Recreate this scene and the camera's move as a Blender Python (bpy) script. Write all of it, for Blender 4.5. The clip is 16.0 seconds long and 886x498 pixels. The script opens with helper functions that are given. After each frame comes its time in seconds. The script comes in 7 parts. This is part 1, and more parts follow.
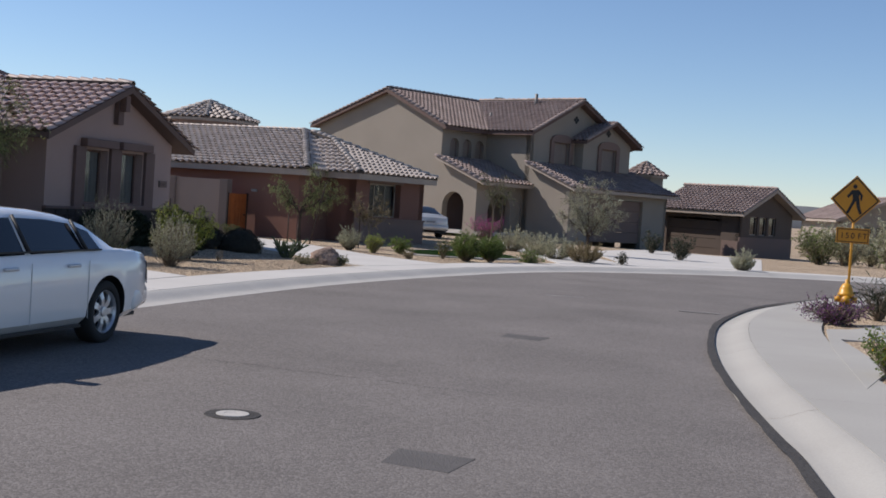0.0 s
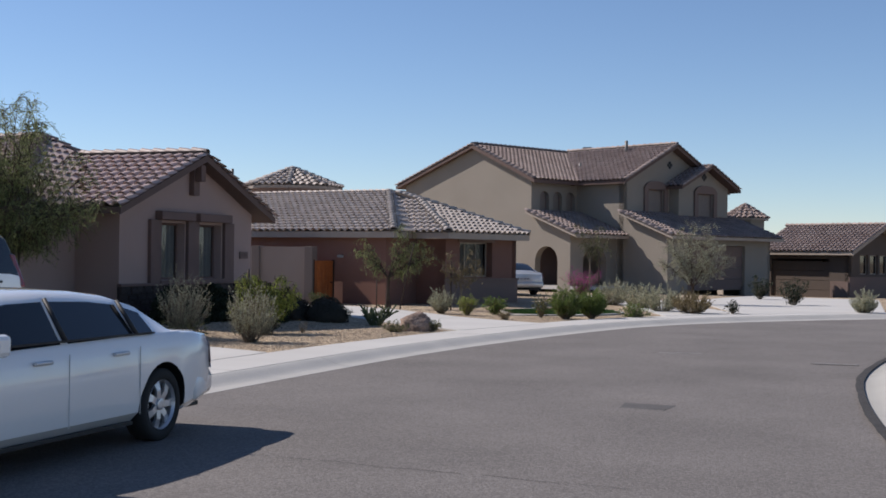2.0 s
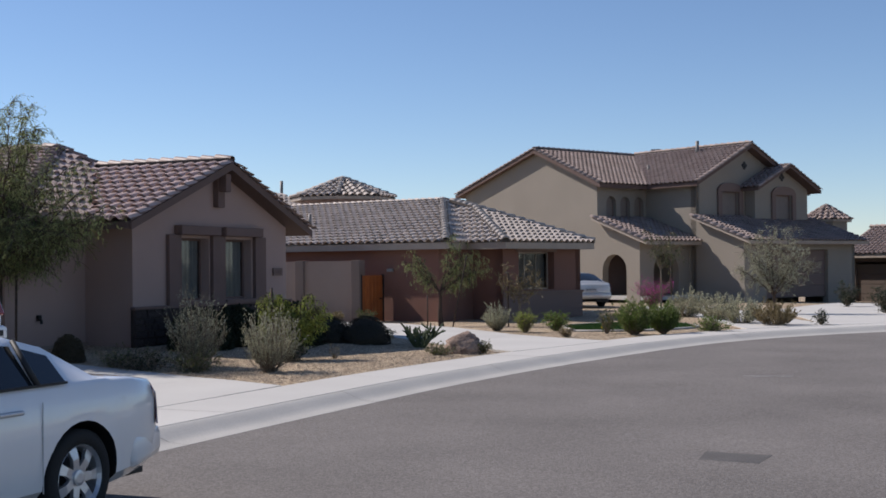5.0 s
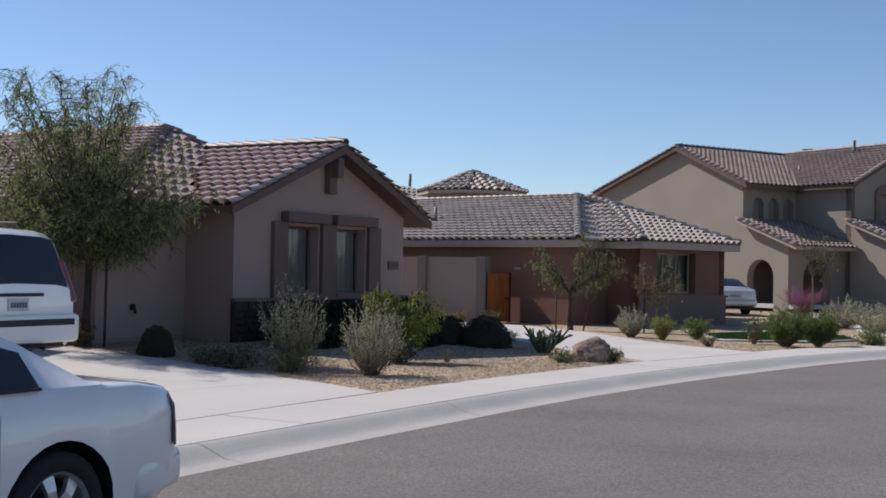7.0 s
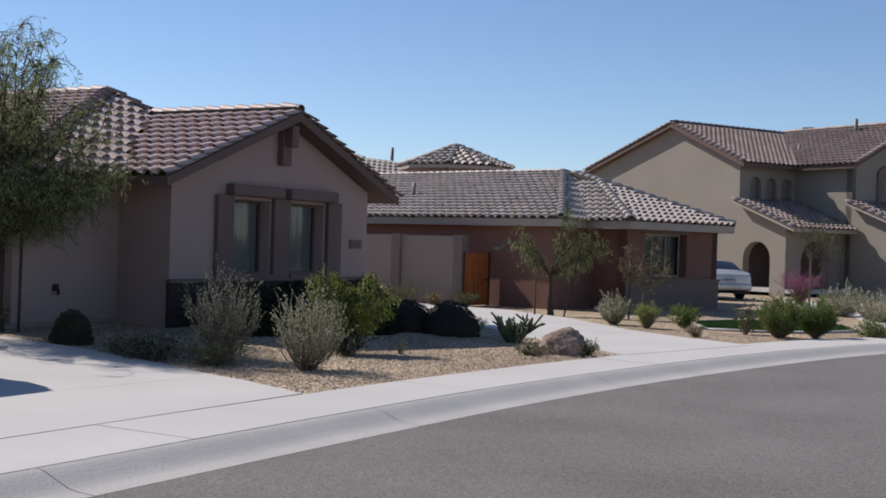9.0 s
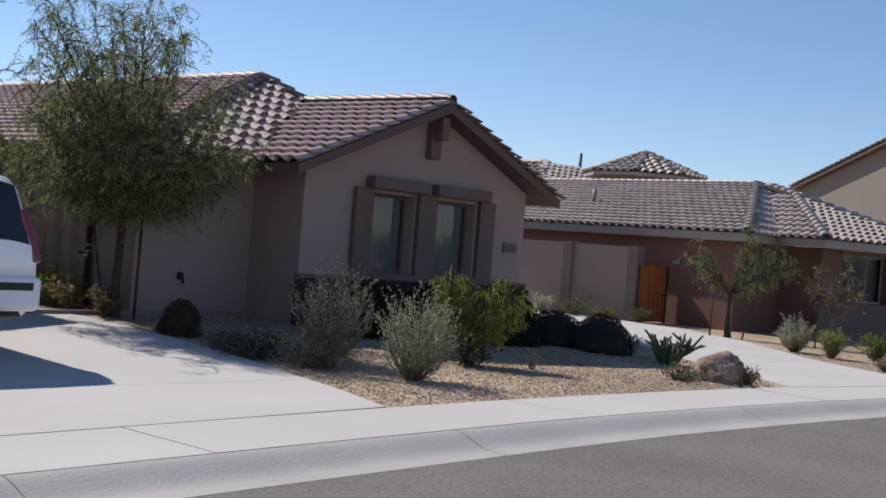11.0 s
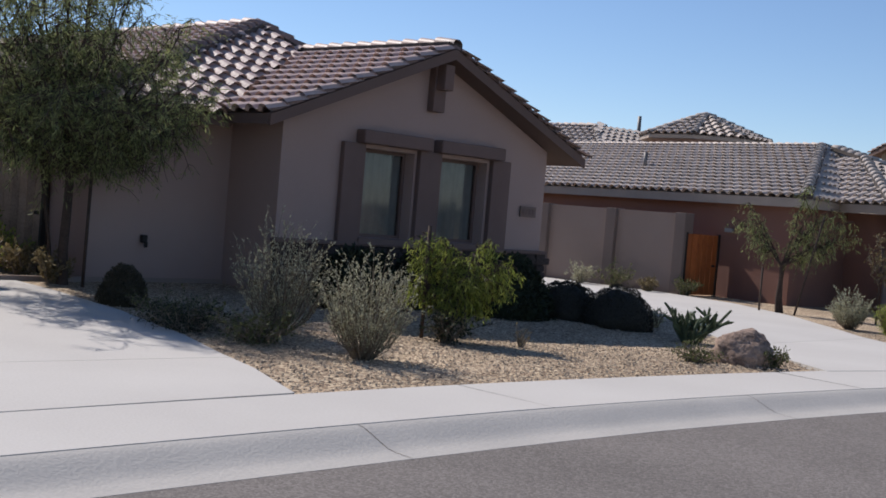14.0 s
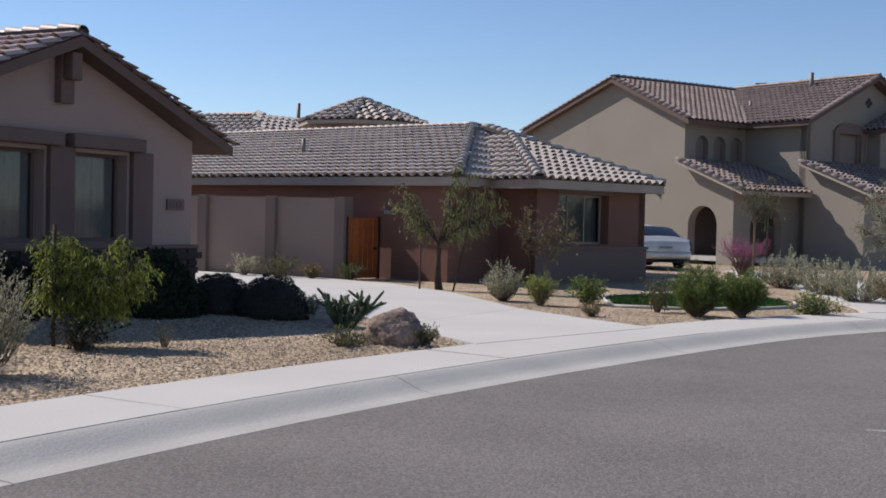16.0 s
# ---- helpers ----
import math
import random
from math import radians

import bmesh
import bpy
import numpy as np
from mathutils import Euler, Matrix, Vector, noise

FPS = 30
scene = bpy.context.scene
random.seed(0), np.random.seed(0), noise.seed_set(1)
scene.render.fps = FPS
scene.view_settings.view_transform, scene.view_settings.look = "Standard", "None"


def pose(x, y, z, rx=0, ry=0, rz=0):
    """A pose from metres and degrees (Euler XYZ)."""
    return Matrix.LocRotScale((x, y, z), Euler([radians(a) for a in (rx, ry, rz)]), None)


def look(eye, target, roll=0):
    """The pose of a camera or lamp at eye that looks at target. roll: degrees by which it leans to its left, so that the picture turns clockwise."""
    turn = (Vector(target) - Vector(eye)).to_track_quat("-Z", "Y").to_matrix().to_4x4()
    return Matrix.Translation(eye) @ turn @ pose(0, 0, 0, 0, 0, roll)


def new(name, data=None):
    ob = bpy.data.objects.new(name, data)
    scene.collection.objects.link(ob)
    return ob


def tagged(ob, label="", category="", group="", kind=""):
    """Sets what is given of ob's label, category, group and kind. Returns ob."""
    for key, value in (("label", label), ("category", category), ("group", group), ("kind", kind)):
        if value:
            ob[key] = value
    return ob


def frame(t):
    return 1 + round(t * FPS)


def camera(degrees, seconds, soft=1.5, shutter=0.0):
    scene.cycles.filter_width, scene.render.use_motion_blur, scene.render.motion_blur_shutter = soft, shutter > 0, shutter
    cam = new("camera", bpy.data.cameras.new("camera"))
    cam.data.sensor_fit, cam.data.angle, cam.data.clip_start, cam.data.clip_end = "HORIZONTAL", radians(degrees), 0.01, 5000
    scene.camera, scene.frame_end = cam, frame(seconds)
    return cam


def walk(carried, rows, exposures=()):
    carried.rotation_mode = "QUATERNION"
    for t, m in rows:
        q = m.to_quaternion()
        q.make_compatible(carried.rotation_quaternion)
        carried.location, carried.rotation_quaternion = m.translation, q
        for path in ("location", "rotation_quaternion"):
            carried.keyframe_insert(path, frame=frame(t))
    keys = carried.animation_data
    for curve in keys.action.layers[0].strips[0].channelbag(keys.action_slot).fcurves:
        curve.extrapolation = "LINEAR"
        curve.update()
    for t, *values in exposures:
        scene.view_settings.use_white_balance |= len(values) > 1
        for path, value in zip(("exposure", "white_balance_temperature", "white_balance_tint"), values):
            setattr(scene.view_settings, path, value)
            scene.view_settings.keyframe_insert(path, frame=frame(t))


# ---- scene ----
cam = camera(40.0, 16.0, soft=1.7)
PATH = [
    (0, (2.218, -1.868, 1.766), (1.678, 0.056, 1.688), 3.9),
    (0.5, (2.067, -1.422, 1.733), (1.477, 0.489, 1.694), 4.0),
    (1, (1.781, -0.847, 1.727), (1.166, 1.055, 1.685), 2.4),
    (1.5, (1.631, -0.481, 1.773), (1.008, 1.418, 1.721), 0.8),
    (2, (1.568, -0.021, 1.743), (0.881, 1.858, 1.755), 0.7),
    (2.5, (1.422, 0.472, 1.75), (0.787, 2.368, 1.745), 1.6),
    (3, (1.318, 0.975, 1.73), (0.629, 2.852, 1.703), -0.7),
    (5.5, (0.73, 3.526, 1.775), (-0.118, 5.336, 1.816), 0.8),
    (6, (0.488, 4.148, 1.77), (-0.438, 5.921, 1.803), 2.4),
    (6.5, (0.347, 4.585, 1.698), (-0.585, 6.355, 1.688), 0.6),
    (7, (0.142, 5.139, 1.665), (-0.853, 6.874, 1.697), 1.0),
    (7.5, (0.008, 5.646, 1.714), (-0.981, 7.384, 1.69), 0.2),
    (8, (-0.144, 6.217, 1.737), (-1.108, 7.969, 1.747), 1.3),
    (10.5, (-0.427, 8.768, 1.751), (-1.599, 10.387, 1.686), 4.0),
    (11, (-0.448, 9.272, 1.687), (-1.721, 10.814, 1.679), 4.6),
    (11.5, (-0.512, 9.715, 1.643), (-1.786, 11.257, 1.632), 2.8),
    (12, (-0.675, 10.147, 1.632), (-2.015, 11.631, 1.614), 2.3),
    (12.5, (-0.718, 10.561, 1.644), (-2.152, 11.955, 1.625), 4.1),
    (13, (-0.809, 10.929, 1.62), (-2.235, 12.33, 1.603), 5.3),
    (13.5, (-0.849, 11.304, 1.593), (-2.288, 12.693, 1.584), 4.4),
    (14, (-0.824, 11.699, 1.635), (-2.197, 13.152, 1.57), 4.8),
    (14.5, (-0.801, 11.985, 1.636), (-1.985, 13.596, 1.59), 5.1),
    (15, (-0.763, 12.183, 1.638), (-1.816, 13.881, 1.551), 2.3),
    (15.5, (-0.811, 12.336, 1.628), (-1.756, 14.098, 1.576), 2.1),
    (16, (-0.779, 12.341, 1.611), (-1.729, 14.1, 1.559), 1.4),
]
EXPOSURES = [(0.0, 0.0, 6480, 14.5), (16.0, 0.02, 6480, 14.5)]
walk(cam, [(t, look(eye, target, roll)) for t, eye, target, roll in PATH], EXPOSURES)

# ---- light ----
SUN_WAY = Vector((1.10, 0.0, -1.0)).normalized()          # the way the sunlight travels
world = bpy.data.worlds.new("world")
scene.world = world
world.use_nodes = True
_n = world.node_tree.nodes
_sky = _n.new("ShaderNodeTexSky")
_sky.sky_type = "NISHITA"
_sky.sun_disc = False
_sky.sun_elevation = math.asin(-SUN_WAY.z)
_sky.sun_rotation = math.atan2(-SUN_WAY.x, -SUN_WAY.y)
_sky.altitude = 400
_sky.air_density, _sky.dust_density, _sky.ozone_density = 0.9, 0.0, 4.5
world.node_tree.links.new(_sky.outputs[0], _n["Background"].inputs[0])
_n["Background"].inputs[1].default_value = 0.114
sun = new("sun", bpy.data.lights.new("sun", "SUN"))
sun.data.energy, sun.data.angle, sun.data.color = 5.0, radians(0.53), (1.0, 0.95, 0.88)
sun.matrix_world = look((-60, -5, 60), Vector((-60, -5, 60)) + SUN_WAY)


# ---- materials ----
def material(name, colour, rough=0.8, metal=0.0, dark=None, scale=3.0, fine=60.0, amount=0.5, bump=0.2,
             bump_scale=None, island=0.0, random_tint=0.0, spec=0.5, coat=0.0):
    """A surface with stains at a large scale, grain at a small one, relief, and a tint for each piece."""
    m = bpy.data.materials.new(name)
    m.use_nodes = True
    nt = m.node_tree
    nd, ln = nt.nodes, nt.links
    b = nd["Principled BSDF"]
    b.inputs["Roughness"].default_value = rough
    b.inputs["Metallic"].default_value = metal
    b.inputs["Specular IOR Level"].default_value = spec
    b.inputs["Coat Weight"].default_value = coat
    co = nd.new("ShaderNodeTexCoord")
    big, small = nd.new("ShaderNodeTexNoise"), nd.new("ShaderNodeTexNoise")
    big.inputs["Scale"].default_value, small.inputs["Scale"].default_value = scale, fine
    big.inputs["Detail"].default_value, small.inputs["Detail"].default_value = 5, 3
    for t in (big, small):
        ln.new(co.outputs["Object"], t.inputs["Vector"])
    mixn = nd.new("ShaderNodeMath")
    mixn.operation = "MULTIPLY_ADD"
    mixn.inputs[1].default_value = 0.45
    ln.new(small.outputs[0], mixn.inputs[0])
    half = nd.new("ShaderNodeMath")
    half.operation = "MULTIPLY"
    half.inputs[1].default_value = 0.55
    ln.new(big.outputs[0], half.inputs[0])
    ln.new(half.outputs[0], mixn.inputs[2])
    ramp = nd.new("ShaderNodeMapRange")
    ramp.inputs["From Min"].default_value, ramp.inputs["From Max"].default_value = 0.5 - 0.25 / max(amount, 0.01) * 0.5, 0.5 + 0.25 / max(amount, 0.01) * 0.5
    ln.new(mixn.outputs[0], ramp.inputs["Value"])
    mix = nd.new("ShaderNodeMix")
    mix.data_type = "RGBA"
    ln.new(ramp.outputs[0], mix.inputs["Factor"])
    dark = dark or tuple(c * 0.72 for c in colour)
    mix.inputs["A"].default_value, mix.inputs["B"].default_value = (*dark, 1), (*colour, 1)
    out = mix.outputs["Result"]
    if island or random_tint:
        src = nd.new("ShaderNodeNewGeometry").outputs["Random Per Island"] if island else nd.new("ShaderNodeObjectInfo").outputs["Random"]
        hsv = nd.new("ShaderNodeHueSaturation")
        rr = nd.new("ShaderNodeMapRange")
        k = island or random_tint
        rr.inputs["To Min"].default_value, rr.inputs["To Max"].default_value = 1 - k, 1 + k
        ln.new(src, rr.inputs["Value"])
        ln.new(rr.outputs[0], hsv.inputs["Value"])
        ln.new(out, hsv.inputs["Color"])
        out = hsv.outputs[0]
    ln.new(out, b.inputs["Base Color"])
    if bump:
        bp = nd.new("ShaderNodeBump")
        bp.inputs["Strength"].default_value = bump
        bp.inputs["Distance"].default_value = 0.02
        if bump_scale:
            bn = nd.new("ShaderNodeTexNoise")
            bn.inputs["Scale"].default_value = bump_scale
            bn.inputs["Detail"].default_value = 4
            ln.new(co.outputs["Object"], bn.inputs["Vector"])
            ln.new(bn.outputs[0], bp.inputs["Height"])
        else:
            ln.new(small.outputs[0], bp.inputs["Height"])
        ln.new(bp.outputs[0], b.inputs["Normal"])
    return m


def leafy(name, colour, dark, through_light=0.35):
    """Leaves: a tint for each leaf, some light passing through them."""
    m = bpy.data.materials.new(name)
    m.use_nodes = True
    nd, ln = m.node_tree.nodes, m.node_tree.links
    b, out = nd["Principled BSDF"], nd["Material Output"]
    b.inputs["Roughness"].default_value = 0.65
    b.inputs["Specular IOR Level"].default_value = 0.3
    g = nd.new("ShaderNodeNewGeometry")
    mix = nd.new("ShaderNodeMix")
    mix.data_type = "RGBA"
    mix.inputs["A"].default_value, mix.inputs["B"].default_value = (*dark, 1), (*colour, 1)
    ln.new(g.outputs["Random Per Island"], mix.inputs["Factor"])
    tr = nd.new("ShaderNodeBsdfTranslucent")
    both = nd.new("ShaderNodeMixShader")
    both.inputs[0].default_value = through_light
    ln.new(mix.outputs["Result"], b.inputs["Base Color"])
    ln.new(mix.outputs["Result"], tr.inputs["Color"])
    ln.new(b.outputs[0], both.inputs[1])
    ln.new(tr.outputs[0], both.inputs[2])
    ln.new(both.outputs[0], out.inputs["Surface"])
    return m


def glassy(name, colour, rough=0.05):
    """Dark glazing that mirrors the sky."""
    m = bpy.data.materials.new(name)
    m.use_nodes = True
    b = m.node_tree.nodes["Principled BSDF"]
    b.inputs["Base Color"].default_value = (*colour, 1)
    b.inputs["Roughness"].default_value = rough
    b.inputs["Specular IOR Level"].default_value = 0.7
    return m


def clear_glass(name):
    m = bpy.data.materials.new(name)
    m.use_nodes = True
    nd, ln = m.node_tree.nodes, m.node_tree.links
    fr, tr, gl, mx = nd.new("ShaderNodeFresnel"), nd.new("ShaderNodeBsdfTransparent"), nd.new("ShaderNodeBsdfGlossy"), nd.new("ShaderNodeMixShader")
    fr.inputs[0].default_value = 1.5
    tr.inputs[0].default_value = (0.62, 0.63, 0.63, 1)
    gl.inputs["Roughness"].default_value = 0.03
    ln.new(fr.outputs[0], mx.inputs[0])
    ln.new(tr.outputs[0], mx.inputs[1])
    ln.new(gl.outputs[0], mx.inputs[2])
    ln.new(mx.outputs[0], nd["Material Output"].inputs["Surface"])
    return m


def pebbled(name, a, b_, c, scale, relief=0.8, drift=(0.78, 1.18), wide=0.7):
    """Crushed stone: a colour and a height for each cell, with larger drifts."""
    m = bpy.data.materials.new(name)
    m.use_nodes = True
    nd, ln = m.node_tree.nodes, m.node_tree.links
    b = nd["Principled BSDF"]
    b.inputs["Roughness"].default_value = 0.95
    b.inputs["Specular IOR Level"].default_value = 0.2
    co, vo, no = nd.new("ShaderNodeTexCoord"), nd.new("ShaderNodeTexVoronoi"), nd.new("ShaderNodeTexNoise")
    vo.inputs["Scale"].default_value = scale
    no.inputs["Scale"].default_value = wide
    no.inputs["Detail"].default_value = 6
    ln.new(co.outputs["Object"], vo.inputs["Vector"])
    ln.new(co.outputs["Object"], no.inputs["Vector"])
    ramp = nd.new("ShaderNodeValToRGB")
    ramp.color_ramp.elements[0].color, ramp.color_ramp.elements[1].color = (*a, 1), (*c, 1)
    e = ramp.color_ramp.elements.new(0.5)
    e.color = (*b_, 1)
    sep = nd.new("ShaderNodeSeparateColor")
    ln.new(vo.outputs["Color"], sep.inputs[0])
    ln.new(sep.outputs[0], ramp.inputs[0])
    hsv, rr = nd.new("ShaderNodeHueSaturation"), nd.new("ShaderNodeMapRange")
    rr.inputs["From Min"].default_value, rr.inputs["From Max"].default_value = 0.3, 0.7
    rr.inputs["To Min"].default_value, rr.inputs["To Max"].default_value = drift
    ln.new(no.outputs[0], rr.inputs["Value"])
    ln.new(rr.outputs[0], hsv.inputs["Value"])
    ln.new(ramp.outputs[0], hsv.inputs["Color"])
    ln.new(hsv.outputs[0], b.inputs["Base Color"])
    bp = nd.new("ShaderNodeBump")
    bp.invert = True
    bp.inputs["Strength"].default_value, bp.inputs["Distance"].default_value = relief, 0.02
    ln.new(vo.outputs["Distance"], bp.inputs["Height"])
    ln.new(bp.outputs[0], b.inputs["Normal"])
    return m


ASPHALT = pebbled("asphalt", (0.128, 0.115, 0.106), (0.158, 0.143, 0.132), (0.212, 0.193, 0.178), 60, relief=0.22, drift=(0.86, 1.12), wide=0.45)
CONCRETE = material("concrete", (0.535, 0.515, 0.48), 0.9, dark=(0.45, 0.43, 0.40), scale=0.6, fine=45, amount=0.6, bump=0.15, spec=0.2)
CONCRETE_OLD = material("weathered_concrete", (0.40, 0.385, 0.35), 0.9, dark=(0.33, 0.315, 0.285), scale=0.6, fine=45, amount=0.6, bump=0.12, spec=0.2)
TAR = material("crumbled_tar", (0.05, 0.045, 0.04), 0.95, dark=(0.03, 0.027, 0.025), scale=3, fine=30, amount=1.0, bump=0.8)
KERB = material("kerb_concrete", (0.48, 0.455, 0.415), 0.9, dark=(0.38, 0.365, 0.34), scale=0.9, fine=40, amount=0.7, bump=0.25, spec=0.2)
JOINT = material("joint_dirt", (0.24, 0.205, 0.175), 0.95, bump=0.3)
GRAVEL = pebbled("gravel", (0.17, 0.115, 0.08), (0.37, 0.28, 0.19), (0.58, 0.47, 0.33), 34, relief=0.9)
PEBBLE = material("pebbles", (0.42, 0.325, 0.225), 0.95, island=0.55, bump=0)
STUCCO_TAN = material("stucco_tan", (0.392, 0.286, 0.249), 0.95, dark=(0.327, 0.235, 0.207), scale=0.8, fine=70, amount=0.5, bump=0.35, spec=0.2)
STUCCO_BROWN = material("stucco_brown", (0.22, 0.115, 0.088), 0.95, dark=(0.18, 0.095, 0.073), scale=0.8, fine=70, amount=0.5, bump=0.35, spec=0.2)
STUCCO_SAND = material("stucco_sand", (0.302, 0.264, 0.22), 0.95, dark=(0.25, 0.22, 0.183), scale=0.6, fine=50, amount=0.5, bump=0.3, spec=0.2)
STUCCO_DARK = material("stucco_taupe", (0.20, 0.14, 0.118), 0.95, dark=(0.19, 0.14, 0.12), scale=1.0, fine=60, amount=0.5, bump=0.3, spec=0.2)
MORTAR = material("ridge_mortar", (0.075, 0.06, 0.052), 0.95, scale=6, fine=40, amount=0.8, bump=0.4)
# the fence stucco again, darkened to hold the shade on the piers
PIER_SHADED = material("pier_shaded_stucco", (0.20, 0.155, 0.135), 0.95, dark=(0.16, 0.125, 0.108), scale=0.8, fine=60, amount=0.6, bump=0.35, spec=0.2)
FENCE_BLOCK = material("fence_stucco", (0.31, 0.24, 0.205), 0.95, dark=(0.25, 0.195, 0.165), scale=0.8, fine=60, amount=0.6, bump=0.35, spec=0.2)
TRIM = material("trim_taupe", (0.185, 0.122, 0.105), 0.85, scale=2, fine=50, amount=0.5, bump=0.2, spec=0.3)
FASCIA = material("fascia_paint", (0.42, 0.35, 0.29), 0.8, scale=2, fine=40, amount=0.4, bump=0.1, spec=0.3)
FASCIA_DARK = material("fascia_brown", (0.15, 0.10, 0.085), 0.8, scale=2, fine=40, amount=0.4, bump=0.1, spec=0.3)
# brown stone; the shade at the wall's foot is mixed into its colour
STONE = material("stone_veneer", (0.062, 0.043, 0.037), 0.95, dark=(0.032, 0.023, 0.02), scale=4, fine=30, amount=0.9, bump=0.5, random_tint=0.18)
TILE_CAP = material("ridge_tile", (0.30, 0.21, 0.185), 0.55, dark=(0.17, 0.115, 0.10), scale=1.2, fine=25, amount=0.8, bump=0.2, random_tint=0.2, spec=0.5)
TILE_RED = material("clay_tile", (0.54, 0.42, 0.375), 0.5, dark=(0.40, 0.29, 0.255), scale=1.2, fine=25, amount=0.5, bump=0.2, random_tint=0.1, spec=0.3)
TILE_RED_FIELD = material("clay_tile_field", (0.54, 0.42, 0.375), 0.5, dark=(0.40, 0.29, 0.255), scale=1.2, fine=25, amount=0.5, bump=0.2, island=0.1, spec=0.5)
TILE_GREY = material("grey_tile", (0.50, 0.435, 0.385), 0.7, dark=(0.36, 0.31, 0.275), scale=1.2, fine=25, amount=0.5, bump=0.2, random_tint=0.10, spec=0.3)
TILE_GREY_FIELD = material("grey_tile_field", (0.50, 0.435, 0.385), 0.7, dark=(0.36, 0.31, 0.275), scale=1.2, fine=25, amount=0.5, bump=0.2, island=0.12, spec=0.3)
TILE_BROWN = material("brown_tile", (0.40, 0.33, 0.295), 0.85, dark=(0.25, 0.19, 0.17), scale=1.2, fine=25, amount=0.55, bump=0.2, random_tint=0.2, spec=0.1)
TILE_BROWN_FIELD = material("brown_tile_field", (0.36, 0.295, 0.265), 0.85, dark=(0.21, 0.155, 0.14), scale=1.2, fine=25, amount=0.55, bump=0.2, island=0.12, spec=0.1)
WOOD_ORANGE = material("stained_gate_wood", (0.37, 0.105, 0.022), 0.6, dark=(0.25, 0.065, 0.014), scale=4, fine=30, amount=0.8, bump=0.2, random_tint=0.15)
WOOD_GREY = material("weathered_wood", (0.40, 0.29, 0.21), 0.85, dark=(0.20, 0.14, 0.10), scale=4, fine=30, amount=0.8, bump=0.3, random_tint=0.2)
METAL_DARK = material("dark_iron", (0.03, 0.025, 0.022), 0.6, metal=0.4, bump=0.05)
VENT_METAL = material("galvanised_vent", (0.20, 0.19, 0.18), 0.6, metal=0.5, bump=0.1)
WINDOW_GLASS = clear_glass("window_glass")
DARK_GLASS = glassy("dark_glass", (0.012, 0.014, 0.016), 0.04)
CURTAIN = material("pale_curtain", (0.36, 0.355, 0.34), 0.9, scale=6, fine=20, amount=0.4, bump=0.1)
BLIND = material("pale_blind", (0.26, 0.255, 0.24), 0.7, bump=0.05)
BLIND_TAN = material("tan_blind", (0.24, 0.195, 0.165), 0.8, bump=0.05)
# near-black colour that stands in for unlit rooms
INSIDE = material("unlit_room_tone", (0.05, 0.045, 0.04), 0.95, bump=0)
FRAME_TAN = material("window_frame_tan", (0.36, 0.31, 0.26), 0.6, bump=0.05)
CAR_WHITE = material("white_car_paint", (0.84, 0.825, 0.80), 0.22, dark=(0.81, 0.795, 0.77), scale=1.5, fine=8, amount=0.3, bump=0, coat=1.0)
CAR_SILVER = material("silver_car_paint", (0.62, 0.61, 0.58), 0.28, metal=0.3, bump=0, coat=1.0)
RUBBER = material("tyre_rubber", (0.018, 0.018, 0.018), 0.85, fine=80, bump=0.2)
CHROME = material("bright_alloy", (0.70, 0.70, 0.71), 0.38, metal=0.75, bump=0)
BLACK = material("black_plastic", (0.015, 0.015, 0.016), 0.6, bump=0.05)
CAR_SEAM = material("panel_gap", (0.58, 0.58, 0.57), 0.6, bump=0)
RED_LAMP = material("red_lamp_plastic", (0.20, 0.008, 0.008), 0.15, bump=0, coat=0.6)
PLATE = material("plate_enamel", (0.55, 0.57, 0.58), 0.5, bump=0)
PLATE_MARK = material("plate_marks", (0.10, 0.12, 0.16), 0.5, bump=0)
SIGN_YELLOW = material("sign_yellow", (0.62, 0.27, 0.012), 0.5, scale=3, fine=20, amount=0.3, bump=0.02)
SIGN_BLACK = material("sign_black", (0.012, 0.012, 0.012), 0.6, bump=0)
POLE_YELLOW = material("yellow_pole_paint", (0.62, 0.30, 0.03), 0.55, scale=4, fine=30, amount=0.5, bump=0.05)
HYDRANT_YELLOW = material("hydrant_yellow", (0.70, 0.34, 0.02), 0.4, scale=5, fine=30, amount=0.5, bump=0.05)
BOULDER = material("granite_boulder", (0.34, 0.245, 0.19), 0.95, dark=(0.14, 0.095, 0.075), scale=5, fine=24, amount=1.0, bump=0.9)
GRASS = leafy("lawn_grass", (0.042, 0.10, 0.018), (0.02, 0.055, 0.01), 0.25)
BARK = material("bark", (0.085, 0.055, 0.04), 0.95, dark=(0.035, 0.024, 0.018), scale=6, fine=40, amount=0.9, bump=0.6)
TWIG = material("pale_twig", (0.20, 0.16, 0.115), 0.95, island=0.3, bump=0)
LEAF_TREE = leafy("acacia_leaf", (0.36, 0.385, 0.16), (0.09, 0.12, 0.045), 0.48)
LEAF_YELLOW = leafy("yellow_green_leaf", (0.38, 0.42, 0.085), (0.11, 0.15, 0.035), 0.45)
# far bungalow's brown, deepened so that its walls and door read as shaded
STUCCO_FAR_SHADE = material("stucco_far_shade", (0.125, 0.098, 0.082), 0.95, dark=(0.10, 0.078, 0.065), scale=0.6, fine=50, amount=0.5, bump=0.3, spec=0.2)
LEAF_SAGE = leafy("sage_leaf", (0.50, 0.49, 0.34), (0.26, 0.255, 0.17), 0.35)
LEAF_GREEN = leafy("green_leaf", (0.20, 0.265, 0.065), (0.07, 0.105, 0.025))
LEAF_DARK = leafy("dark_leaf", (0.04, 0.05, 0.025), (0.012, 0.018, 0.009), 0.15)
